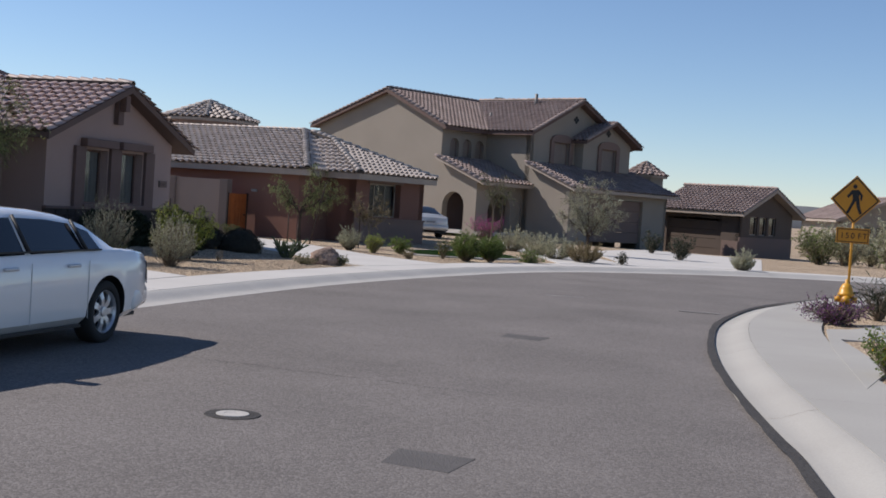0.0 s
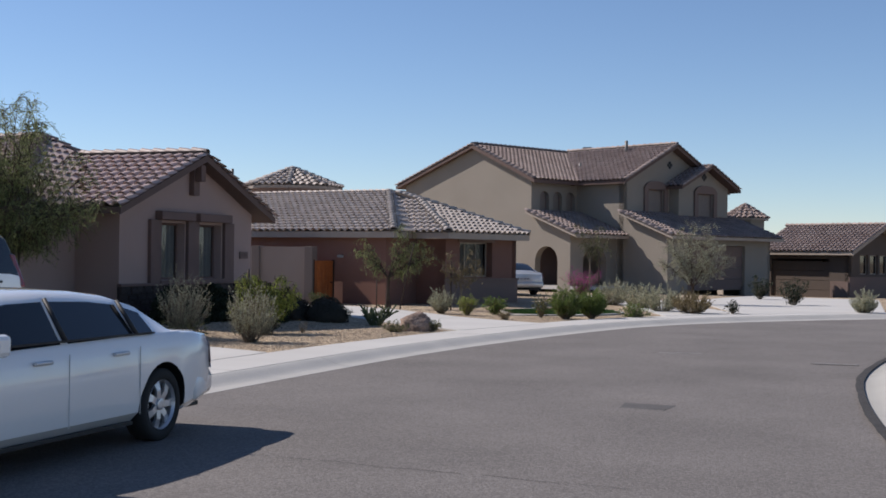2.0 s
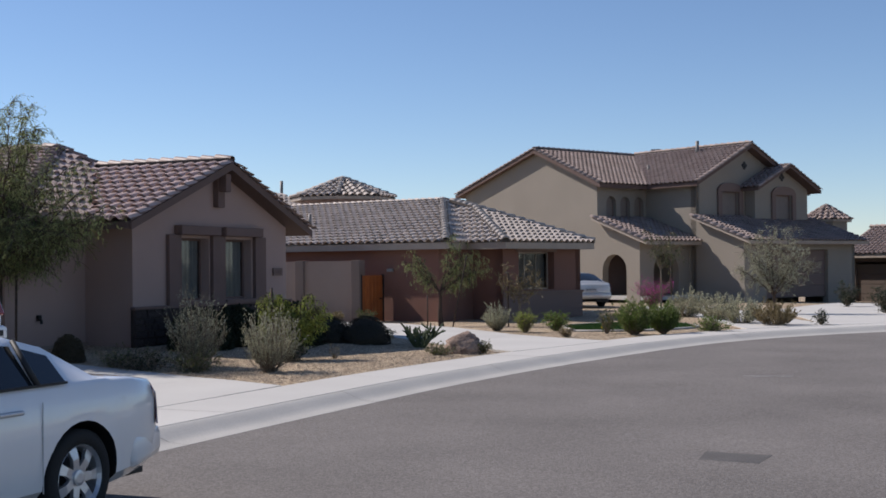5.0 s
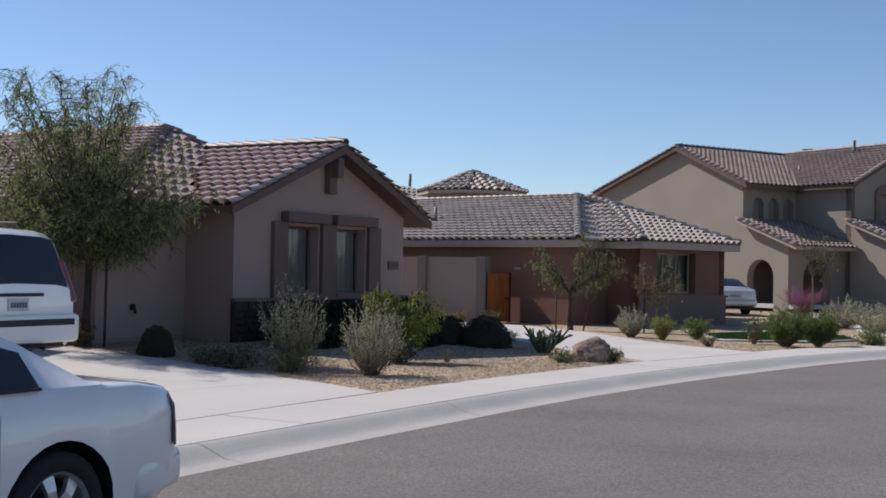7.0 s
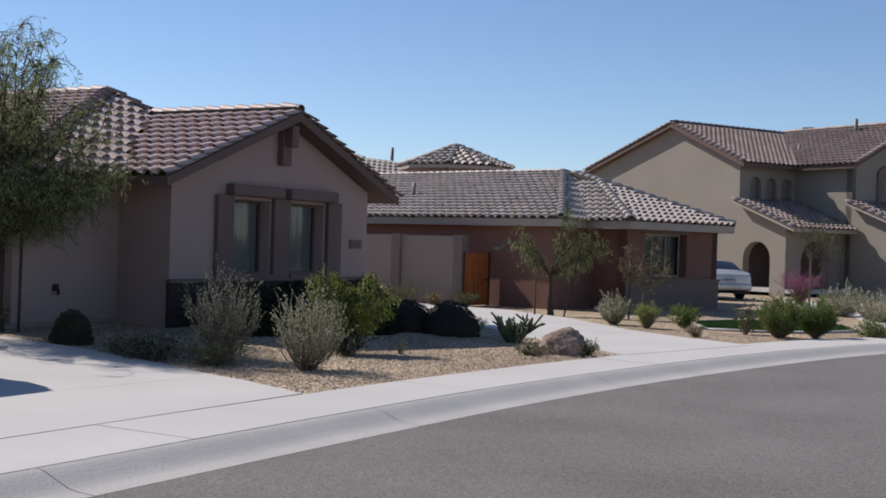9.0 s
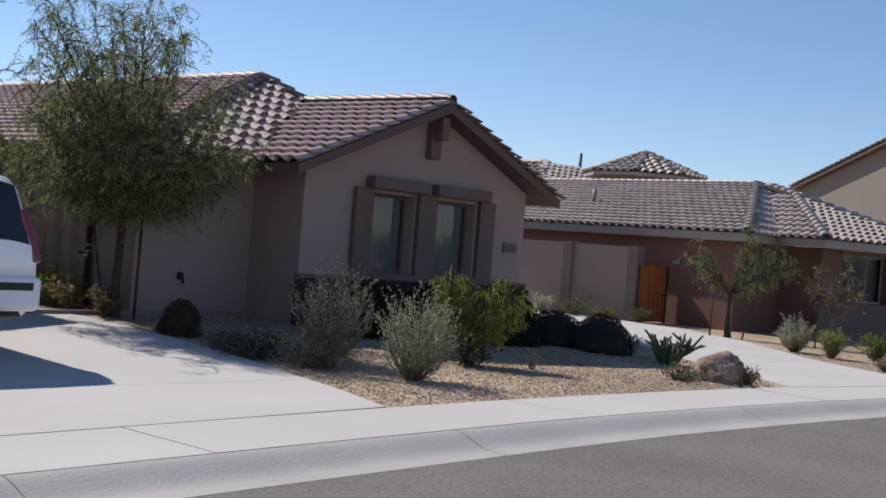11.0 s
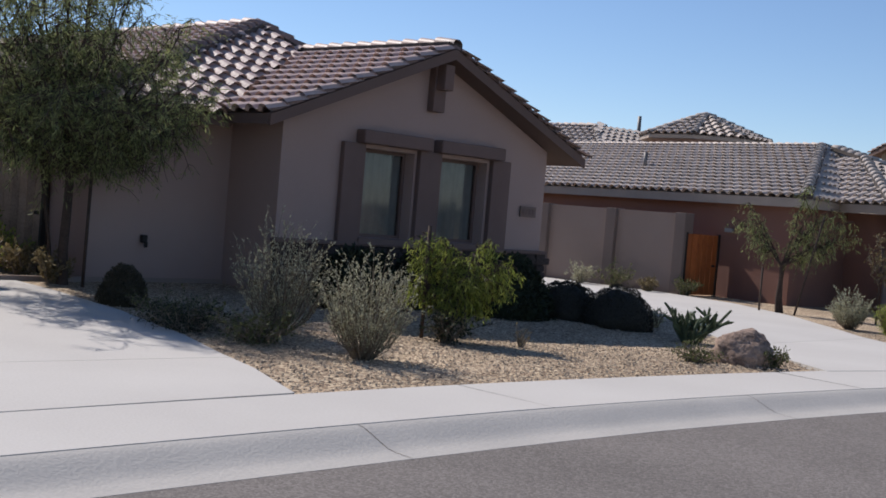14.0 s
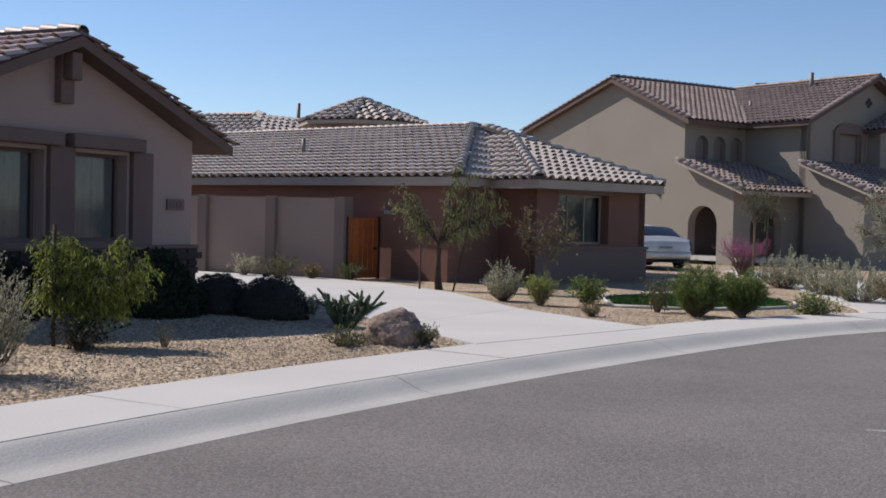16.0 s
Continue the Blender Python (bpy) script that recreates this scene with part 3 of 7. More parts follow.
def caps(roof, p, q, mat, lift=0.05, name="ridge_cap", size=1.0):
    """Ridge caps from p up to q, one object each."""
    p, q = V(*p), V(*q)
    d = (q - p).normalized()
    n = max(1, round((q - p).length / (0.36 * size)))
    key = (mat.name, size)
    if key not in CAP_MESHES:
        CAP_MESHES[key] = to_mesh("cap", [V(*v) * size for v in CAP_V], CAP_F, True)
        CAP_MESHES[key].materials.append(mat)
    side = d.cross(V(0, 0, 1)).normalized()
    m3 = Matrix((side, d, side.cross(d))).transposed()
    if name == "ridge_cap":
        bed = m3.to_4x4()
        bed.translation = p + V(0, 0, lift)
        box("mortar_bed", (-0.15 * size, 0.0, -0.05), (0.15 * size, (q - p).length, 0.035), MORTAR, roof, m=bed)
    for i in range(n):
        o = new(name, CAP_MESHES[key])
        o.parent = roof
        o.matrix_basis = Matrix.Translation(p + (q - p) * (i / n) + V(0, 0, lift)) @ m3.to_4x4()


def roof_deck(house, faces, mat, thick=0.16, label="", name="roof"):
    """The roof's boards: every face with its thickness, in one mesh."""
    s = Soup()
    for poly in faces:
        pts = [V(*p) for p in poly]
        nrm = (pts[1] - pts[0]).cross(pts[2] - pts[0])
        if nrm.z < 0:
            pts.reverse()
        n = len(pts)
        s.add(pts + [p - V(0, 0, thick) for p in pts],
              [tuple(range(n)), tuple(range(2 * n - 1, n - 1, -1))] + [((i + 1) % n, i, n + i, n + (i + 1) % n) for i in range(n)])
    return s.welded(name, mat, house, label)


def wall(house, a, b, z0, z1, mat, openings=(), thick=0.25, gable=None, name="wall", label=""):
    """A wall from a to b (its outer face is on the right hand going from a to b), with openings (u0, u1, z0, z1, arched) through it.
    gable: (u, z) of its peak."""
    a, b = V(a[0], a[1], 0), V(b[0], b[1], 0)
    d = (b - a).normalized()
    inn = V(-d.y, d.x, 0) * thick
    ln = (b - a).length
    us = sorted({0.0, ln, *[u for o in openings for u in o[:2]]})
    zs = sorted({z0, z1, *[z for o in openings for z in o[2:4]]})
    s = Soup()

    def block(pts):
        n = len(pts)
        lo = [a + d * u + V(0, 0, z) for u, z in pts]
        s.add(lo + [p + inn for p in lo], [tuple(range(n)), tuple(range(2 * n - 1, n - 1, -1))] + [((i + 1) % n, i, n + i, n + (i + 1) % n) for i in range(n)])

    def hole(u, z):
        return any(o[0] < u < o[1] and o[2] < z < o[3] for o in openings)

    for i in range(len(us) - 1):
        j = 0
        while j < len(zs) - 1:
            if hole((us[i] + us[i + 1]) / 2, (zs[j] + zs[j + 1]) / 2):
                j += 1
                continue
            k = j
            while k < len(zs) - 1 and not hole((us[i] + us[i + 1]) / 2, (zs[k] + zs[k + 1]) / 2):
                k += 1
            block([(us[i], zs[j]), (us[i + 1], zs[j]), (us[i + 1], zs[k]), (us[i], zs[k])])
            j = k
    for o in openings:
        if len(o) > 4 and o[4]:
            c, r = (o[0] + o[1]) / 2, (o[1] - o[0]) / 2
            top = o[3]
            for sgn in (-1, 1):
                arc = [(c + sgn * r * math.cos(t), top - r + r * math.sin(t)) for t in np.linspace(0, math.pi / 2, 7)]
                for (u0, v0), (u1, v1) in zip(arc[:-1], arc[1:]):
                    q = [(u0, v0), (u1, v1), (u1, top), (u0, top)]
                    block(q if sgn < 0 else q[::-1])
    if gable:
        block([(0, z1), (ln, z1), gable])
    return s.welded(name, mat, house, label)


def window(house, a, b, u0, u1, z0, z1, deep=0.2, frame_mat=None, fill="curtain", bars=(1, 1), name="window"):
    """A framed window set back in a wall that runs from a to b."""
    a, b = V(a[0], a[1], 0), V(b[0], b[1], 0)
    d = (b - a).normalized()
    inn = V(-d.y, d.x, 0)
    m = Matrix((d, inn, V(0, 0, 1))).transposed().to_4x4()
    m.translation = a + inn * deep
    fm = frame_mat or FRAME_TAN
    t = 0.05
    outer, inner = [(u0, z0), (u1, z0), (u1, z1), (u0, z1)], [(u0 + t, z0 + t), (u1 - t, z0 + t), (u1 - t, z1 - t), (u0 + t, z1 - t)]
    fv = [m @ V(a_, y, b_) for y in (0.0, 0.06) for ring_ in (outer, inner) for a_, b_ in ring_]
    ff = []
    for i in range(4):
        j = (i + 1) % 4
        ff += [(i, j, 4 + j, 4 + i), (8 + j, 8 + i, 12 + i, 12 + j), (4 + i, 4 + j, 12 + j, 12 + i), (j, i, 8 + i, 8 + j)]
    w = link(name, to_mesh(name, fv, ff), fm, house)
    for i in range(1, bars[0] + 1):
        u = u0 + (u1 - u0) * i / (bars[0] + 1)
        box("glazing_bar", (u - 0.015, 0.01, z0 + t), (u + 0.015, 0.045, z1 - t), fm, w, m=m)
    for i in range(1, bars[1] + 1):
        z = z0 + (z1 - z0) * i / (bars[1] + 1)
        box("glazing_bar", (u0 + t, 0.012, z - 0.012), (u1 - t, 0.043, z + 0.012), fm, w, m=m)
    g = None if fill == "panel" else link("pane", to_mesh("pane", [m @ V(*q) for q in ((u0 + t, 0.025, z0 + t), (u1 - t, 0.025, z0 + t), (u1 - t, 0.025, z1 - t), (u0 + t, 0.025, z1 - t))], [(0, 1, 2, 3)]),
             WINDOW_GLASS if fill != "dark" else DARK_GLASS, w)
    if g is not None:
        g.visible_shadow = False
    if fill == "panel":
        box("blind", (u0 + t, 0.03, z0 + t), (u1 - t, 0.05, z1 - t), BLIND_TAN, w, m=m)
    elif fill == "curtain":
        vs, fs = [], []
        n = 36
        for i in range(n + 1):
            u = u0 + (u1 - u0) * i / n
            y = 0.07 + 0.025 * math.sin(i * 1.1) + 0.012 * math.sin(i * 2.7)
            vs += [(u, y, z0), (u, y, z1)]
        fs = [(2 * i, 2 * i + 2, 2 * i + 3, 2 * i + 1) for i in range(n)]
        link("curtain", to_mesh("curtain", [m @ V(*v) for v in vs], fs, True), CURTAIN, w)
    elif fill in ("blind", "tan"):
        s = Soup()
        z = z0 + 0.06
        while z < z1 - 0.05:
            s.add([m @ V(*v) for v in ((u0 + t, 0.10, z), (u1 - t, 0.10, z), (u1 - t, 0.13, z + 0.05), (u0 + t, 0.13, z + 0.05))], [(0, 1, 2, 3)])
            z += 0.055
        s.out("blind", BLIND if fill == "blind" else BLIND_TAN, w)
    # no room is built: a near-black sheet gives the darkness behind the glass
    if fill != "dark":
        box("room_dark_panel", (u0 - 0.1, 0.5, z0 - 0.1), (u1 + 0.1, 0.55, z1 + 0.1), INSIDE, w, m=m)
    return w


# ---- the near bungalow ----
def near_house():
    h = thing("house", "tan stucco bungalow with clay tile roof and shuttered front windows", "house", "houses along the street")
    X, Y0, Y1, YP = -14.05, 22.3, 28.1, 25.2
    E, P = 2.76, 4.09
    Z0 = 0.05
    ops = [(1.52, 2.60, 1.12, 2.44), (3.18, 4.28, 1.12, 2.44)]
    wall(h, (X, Y0), (X, Y1), Z0, E, STUCCO_TAN, ops, thick=0.45, gable=((YP - Y0), P - 0.12), name="front_wall")
    for u0, u1, z0, z1 in ops:
        window(h, (X, Y0), (X, Y1), u0, u1, z0, z1, deep=0.20, frame_mat=TRIM, bars=(0, 0))
    for u0, u1 in ((1.08, 1.50), (2.64, 3.12), (4.33, 4.78)):
        box("shutter", (X, Y0 + u0, 1.05), (X + 0.09, Y0 + u1, 2.50), TRIM, h, bevel=0.012)
    for u0, u1 in ((1.36, 2.80), (2.99, 4.50)):
        bm = bmesh.new()
        add_box(bm, (X, Y0 + u0, 2.50), (X + 0.20, Y0 + u1, 2.70), 0.02)
        part("window_head", bm, TRIM, h)
    for u0, u1 in ((1.46, 2.66), (3.12, 4.34)):
        box("window_sill", (X, Y0 + u0, 1.02), (X + 0.13, Y0 + u1, 1.12), TRIM, h, bevel=0.01)
    # side returns and the set-back wall
    XB = -15.2
    wall(h, (XB, Y0), (X - 0.45, Y0), Z0, E, STUCCO_TAN, name="return_wall")
    YS = 20.1
    wall(h, (XB, YS), (XB, Y0 + 0.25), Z0, E, STUCCO_TAN, name="set_back_wall")
    wall(h, (-32, YS), (XB - 0.25, YS), Z0, E, STUCCO_TAN, name="side_wall")
    wall(h, (X - 0.45, Y1), (-32, Y1), Z0, E, STUCCO_TAN, thick=0.25, name="rear_side_wall")
    wall(h, (-32, Y1), (-32, YS), Z0, E, STUCCO_TAN, name="back_wall")
    # stone base under the windows
    base = part("stone_base", (lambda bm: (add_box(bm, (X, Y0 - 0.06, Z0), (X + 0.07, Y1 + 0.06, 1.0)), bm)[1])(bmesh.new()), STONE, h, "stone veneer base with its shade in the colour")
    rng = random.Random(2)
    z = 0.12
    sm = to_mesh("stone", *(lambda v: (v, [(0, 1, 2, 3), (0, 4, 5, 1), (1, 5, 6, 2), (2, 6, 7, 3), (3, 7, 4, 0)]))(
        [(0.03, -0.44, -0.42), (0.03, 0.44, -0.42), (0.03, 0.44, 0.42), (0.03, -0.44, 0.42), (0, -0.5, -0.5), (0, 0.5, -0.5), (0, 0.5, 0.5), (0, -0.5, 0.5)]))
    sm.materials.append(STONE)
    while z < 0.98:
        hgt = rng.uniform(0.10, 0.17)
        y = Y0 - 0.05
        while y < Y1:
            w = rng.uniform(0.18, 0.42)
            s = new("stone", sm)
            s.parent = base
            s.matrix_basis = Matrix.Translation((X + 0.07, min(y + w / 2, Y1), min(z + hgt / 2, 0.93))) @ Matrix.Diagonal((rng.uniform(0.6, 1.4), w - 0.02, hgt - 0.015, 1))
            y += w
        z += hgt
    box("base_cap", (X, Y0 - 0.08, 1.0), (X + 0.12, Y1 + 0.08, 1.06), TRIM, base, bevel=0.012)
    # number plaque with plain bars
    pl = box("number_plaque", (X + 0.004, Y1 - 0.62, 1.62), (X + 0.04, Y1 - 0.22, 1.80), STUCCO_DARK, h)
    for i in range(4):
        box("plaque_bar", (X + 0.04, Y1 - 0.58 + i * 0.085, 1.66), (X + 0.048, Y1 - 0.53 + i * 0.085, 1.76), TRIM, pl)
    # gable bracket under the peak
    bm = bmesh.new()
    add_box(bm, (X, YP - 0.13, 3.12), (X + 0.14, YP + 0.13, 3.86), 0.015)
    add_box(bm, (X + 0.14, YP - 0.10, 3.45), (X + 0.32, YP + 0.10, 3.84), 0.015)
    part("gable_bracket", bm, TRIM, h)
    # roof
    XR = X + 0.36
    el, er = Y0 - 0.55, Y1 + 0.55
    ez = P - (YP - el) * 0.40
    vt = (-17.23, YP, P)
    apex = (-18.0, 24.75, 4.52)
    eX = XB + 0.55
    eS = YS - 0.55
    mz = 2.66
    # valley between the gable's left slope and the hip end
    gl = [(XR, YP, P), (XR, el, ez), (eX, el, ez), vt]
    gr = [(XR, er, ez), (XR, YP, P), vt, (-17.23, er, ez)]
    he = [(eX, eS, mz), (eX, el + 0.1, mz), vt, apex]
    south = [(-33, eS, mz), (eX, eS, mz), apex, (-33, 24.75, 4.48)]
    north = [(-17.23, er, ez), vt, apex, (-33, 24.75, 4.48), (-33, er, ez)]
    roof = roof_deck(h, [gl, gr, he, south, north], FASCIA_DARK, 0.14)
    tile_face(roof, gl, TILE_RED, TILE_RED_FIELD, True, 1)
    tile_face(roof, he, TILE_RED, TILE_RED_FIELD, True, 2)
    tile_face(roof, gr, TILE_RED, TILE_RED_FIELD, False, 3)
    tile_face(roof, [p for p in south], TILE_RED, TILE_RED_FIELD, False, 4)
    caps(roof, vt, (XR + 0.02, YP, P), TILE_CAP)
    caps(roof, (eX, eS, mz), apex, TILE_CAP)
    caps(roof, vt, apex, TILE_CAP)
    caps(roof, (-33, 24.75, 4.48), apex, TILE_CAP)
    caps(roof, (XR - 0.04, el, ez), (XR - 0.04, YP, P), TILE_CAP, 0.0, "rake_tile", 0.8)
    caps(roof, (XR - 0.04, er, ez), (XR - 0.04, YP, P), TILE_CAP, 0.0, "rake_tile", 0.8)
    for y in (el, er):
        q = [(XR, y, ez - 0.15), (XR, y, ez - 0.0), (XR, YP, P - 0.0), (XR, YP, P - 0.16)]
        prism("barge_board", [(a + 0.008, b, c - 0.01) for a, b, c in q], (0.045, 0, 0), FASCIA_DARK, h)
    # tap box on the set-back wall, kerb stone strip at its foot
    bm = bmesh.new()
    add_box(bm, (XB, 20.9, 0.84), (XB + 0.08, 20.98, 0.95), 0.015)
    add_box(bm, (XB + 0.08, 20.92, 0.78), (XB + 0.12, 20.96, 0.86), 0.008)
    part("outside_tap", bm, METAL_DARK, h)
    box("footing_strip", (XB, 17.6, 0.20), (XB + 0.05, Y0, 0.36), FENCE_BLOCK, h)
    # vent pipes
    tube("roof_vent", [(-20.5, 27.0, 4.0), (-20.5, 27.0, 4.85)], [0.05, 0.05], VENT_METAL, h)
    return h


near_house()


def garage_wing():
    """The garage end at the head of the near driveway: only its eave corner shows."""
    h = thing("garage", "tan stucco garage with tiled gable eave beside the driveway", "garage", "houses along the street")
    X = -18.3
    wall(h, (X, 8.5), (X, 17.85), 0.1, 3.45, STUCCO_TAN, [(1.2, 6.6, 0.1, 2.5)], gable=(4.65, 5.35), name="front_wall")
    wall(h, (X - 0.25, 17.85), (-26, 17.85), 0.1, 3.45, STUCCO_TAN, name="side_wall")
    wall(h, (-26, 17.85), (-26, 8.5), 0.1, 3.45, STUCCO_TAN, name="back_wall")
    wall(h, (-26, 8.5), (X - 0.25, 8.5), 0.1, 3.45, STUCCO_TAN, name="side_wall")
    door = box("garage_door", (X - 0.18, 9.7, 0.2), (X - 0.12, 15.1, 2.5), FASCIA, h)
    for i in range(1, 4):
        box("door_groove", (X - 0.12, 9.7, 0.2 + i * 0.575), (X - 0.112, 15.1, 0.215 + i * 0.575), FASCIA_DARK, door)
    g1 = [(X + 0.5, 18.5, 3.4), (X + 0.5, 13.2, 5.5), (-26.5, 13.2, 5.5), (-26.5, 18.5, 3.4)]
    g2 = [(X + 0.5, 13.2, 5.5), (X + 0.5, 7.9, 3.4), (-26.5, 7.9, 3.4), (-26.5, 13.2, 5.5)]
    roof = roof_deck(h, [g1, g2], FASCIA_DARK, 0.2)
    tile_face(roof, g1, TILE_RED, TILE_RED_FIELD, False, 8)
    tile_face(roof, g2, TILE_RED, TILE_RED_FIELD, False, 9)
    caps(roof, (X + 0.46, 18.5, 3.4), (X + 0.46, 13.2, 5.5), TILE_RED, 0.0, "rake_tile", 0.8)


garage_wing()


def yard_gate(name, a, b, z0, z1, mat, boards, label, frame_mat):
    """A boarded gate between posts."""
    a, b = V(a[0], a[1], 0), V(b[0], b[1], 0)
    g = thing(name, label, "gate")
    d = (b - a).normalized()
    nn = V(-d.y, d.x, 0)
    m = Matrix((d, nn, V(0, 0, 1))).transposed().to_4x4()
    m.translation = a
    ln = (b - a).length
    w = ln / boards
    for i in range(boards):
        box("board", (i * w + 0.006, 0, z0 + 0.03), ((i + 1) * w - 0.006, 0.025, z1), mat, g, m=m)
    for z in (z0 + 0.2, (z0 + z1) / 2, z1 - 0.2):
        box("rail", (0, 0.025, z - 0.04), (ln, 0.06, z + 0.04), mat, g, m=m)
    for u in (-0.06, ln):
        box("gate_post", (u, -0.02, z0 - 0.1), (u + 0.06, 0.05, z1 + 0.03), frame_mat, g, m=m)
    bm = bmesh.new()
    add_box(bm, (ln - 0.16, -0.03, z1 - 0.75), (ln - 0.06, 0.0, z1 - 0.70), 0.008, m)
    part("latch", bm, METAL_DARK, g)
    return g


yard_gate("side_gate", (-18.25, 20.0), (-16.25, 20.0), 0.35, 1.85, WOOD_GREY, 9, "weathered brown board gate beside the bungalow wall", METAL_DARK)


# ---- the brown bungalow ----
def brown_house():
    h = thing("house", "brown stucco bungalow with grey barrel tile hip roof", "house", "houses along the street")
    c, s = math.cos(radians(-11.5)), math.sin(radians(-11.5))
    O = V(-13.1, 36.75, 0)
    ex, nx = V(c, s, 0), V(-s, c, 0)

    def W(e, n, z):
        p = O + ex * e + nx * n
        return (p.x, p.y, z)

    Z0, E = -0.1, 2.5
    wall(h, W(-15, 0, 0), W(-0.85, 0, 0), Z0, E, STUCCO_BROWN, [(2.8, 4.2, 1.5, 2.2)], name="side_wall")
    window(h, W(-15, 0, 0), W(-0.85, 0, 0), 2.8, 4.2, 1.5, 2.2, 0.12, fill="dark")
    wall(h, W(-0.85, 0.25, 0), W(-0.85, 3.0, 0), Z0, E, STUCCO_BROWN, name="front_wall")
    wall(h, W(-3.1, 9.2, 0), W(-15, 9.2, 0), Z0, E, STUCCO_BROWN, name="rear_wall")
    wall(h, W(-3.1, 4.0, 0), W(-3.1, 8.95, 0), Z0, E, STUCCO_BROWN, name="front_wall")
    wall(h, W(-15, 8.95, 0), W(-15, 0.25, 0), Z0, E, STUCCO_BROWN, name="end_wall")
    # front wing, turned towards the curving street
    L, R_c = V(-12.05, 37.75, 0), V(-10.5, 42.0, 0)
    d = (R_c - L).normalized()
    o = V(d.y, -d.x, 0)
    wa, wb = L + d * 0.45 - o * 0.5, R_c - d * 0.12 - o * 0.5
    ln = (wb - wa).length
    ops = [(0.75, 2.55, 0.98, 2.18)]
    wall(h, wa, wb, Z0, E, STUCCO_BROWN, ops, thick=0.35, name="front_wall")
    window(h, wa, wb, 0.75, 2.55, 0.98, 2.18, 0.26, fill="blind", bars=(2, 0))
    wall(h, wa - o * 4.0, wa - o * 0.002, Z0, E, STUCCO_BROWN, name="wing_side_wall")
    wall(h, wb, wb - o * 5.5, Z0, E, STUCCO_BROWN, name="wing_side_wall")
    m = Matrix((d, -o, V(0, 0, 1))).transposed().to_4x4()
    m.translation = wa
    box("wainscot", (-0.04, -0.05, Z0), (ln + 0.04, 0, 0.86), STUCCO_DARK, h, m=m)
    box("wainscot_cap", (-0.07, -0.09, 0.86), (ln + 0.07, 0, 0.93), STUCCO_DARK, h, m=m)
    box("window_surround", (0.65, -0.04, 2.18), (2.65, 0, 2.32), STUCCO_DARK, h, m=m)
    # roof
    ez, rz = 2.47, 4.05
    A, B = W(-15.5, -0.30, ez), W(-0.35, -0.30, ez)
    r0, r1 = W(-15.5, 4.55, rz), W(-3.85, 4.55, rz)
    D, D2 = W(-15.5, 9.7, ez), W(-2.6, 9.7, ez)
    front = [A, B, r1, r0]
    apex = V(-14.55, 41.5, 3.72)
    hip = [B, D2, r1]
    back = [D2, D, r0, r1]
    Lz, Rz = (L.x, L.y, ez), (R_c.x, R_c.y, ez)
    wf = [Lz, Rz, tuple(apex)]
    lb = L - o * 4.2
    wl = [(lb.x, lb.y, ez), Lz, tuple(apex), tuple(apex - V(0.9, -0.2, 0))]
    rb = R_c - o * 5.0
    wr = [Rz, (rb.x, rb.y, ez), tuple(apex)]
    roof = roof_deck(h, [front, hip, back, wf, wl, wr], FASCIA, 0.2)
    tile_face(roof, front, TILE_GREY, TILE_GREY_FIELD, False, 11)
    tile_face(roof, hip, TILE_GREY, TILE_GREY_FIELD, False, 12)
    tile_face(roof, wf, TILE_GREY, TILE_GREY_FIELD, True, 13)
    tile_face(roof, wl, TILE_GREY, TILE_GREY_FIELD, False, 14)
    tile_face(roof, wr, TILE_GREY, TILE_GREY_FIELD, False, 15)
    tile_face(roof, back, TILE_GREY, TILE_GREY_FIELD, False, 16)
    caps(roof, r0, r1, TILE_GREY, 0.03, size=0.8)
    caps(roof, B, r1, TILE_GREY)
    caps(roof, Lz, apex, TILE_GREY)
    caps(roof, Rz, apex, TILE_GREY)
    caps(roof, apex, V(*r1) + V(0.3, 0.2, -0.05), TILE_GREY)
    caps(roof, D2, r1, TILE_GREY)
    # higher roof behind, with an eight-sided turret
    tc = V(-22.0, 45.9, 0)
    n, rad, tz, te = 8, 2.1, 5.29, 4.5
    ring = [tc + V(rad * math.cos((k + 0.5) * math.pi / 4), rad * math.sin((k + 0.5) * math.pi / 4), te) for k in range(n)]
    wr_ = [tc + V((rad - 0.4) * math.cos((k + 0.5) * math.pi / 4), (rad - 0.4) * math.sin((k + 0.5) * math.pi / 4), 2.4) for k in range(n)]
    prism("turret_wall", wr_, (0, 0, te - 2.5), STUCCO_TAN, h)
    top = tc + V(0, 0, tz)
    tf = [[tuple(ring[k]), tuple(ring[(k + 1) % n]), tuple(top)] for k in range(n)]
    turret = roof_deck(h, tf, FASCIA, 0.12, name="turret_roof")
    for k in range(n):
        tile_face(turret, tf[k], TILE_GREY, TILE_GREY_FIELD, False, 20 + k)
        caps(turret, ring[k], top, TILE_GREY, 0.04, size=0.9)
    bp = V(-26.8, 46.5, 4.9)
    e2 = 3.5
    q1, q2, q3, q4 = (-31.5, 43.0, e2), (-24.2, 43.6, e2), (-22.5, 50.5, e2), (-31.5, 51, e2)
    f1 = [q1, q2, tuple(bp), (-31.5, 46.8, 4.9)]
    f2 = [q2, q3, (-25.0, 50, 4.6), tuple(bp)]
    back_roof = roof_deck(h, [f1, f2], FASCIA, 0.15, name="rear_roof")
    tile_face(back_roof, f1, TILE_GREY, TILE_GREY_FIELD, False, 31)
    tile_face(back_roof, f2, TILE_GREY, TILE_GREY_FIELD, False, 32)
    caps(back_roof, q2, bp, TILE_GREY)
    caps(back_roof, (-31.5, 46.8, 4.9), bp, TILE_GREY)
    prism("rear_wall", [(-31, 43.6, 0), (-24.6, 44.2, 0), (-23, 50, 0), (-31, 50.5, 0)], (0, 0, 3.5), STUCCO_TAN, h)
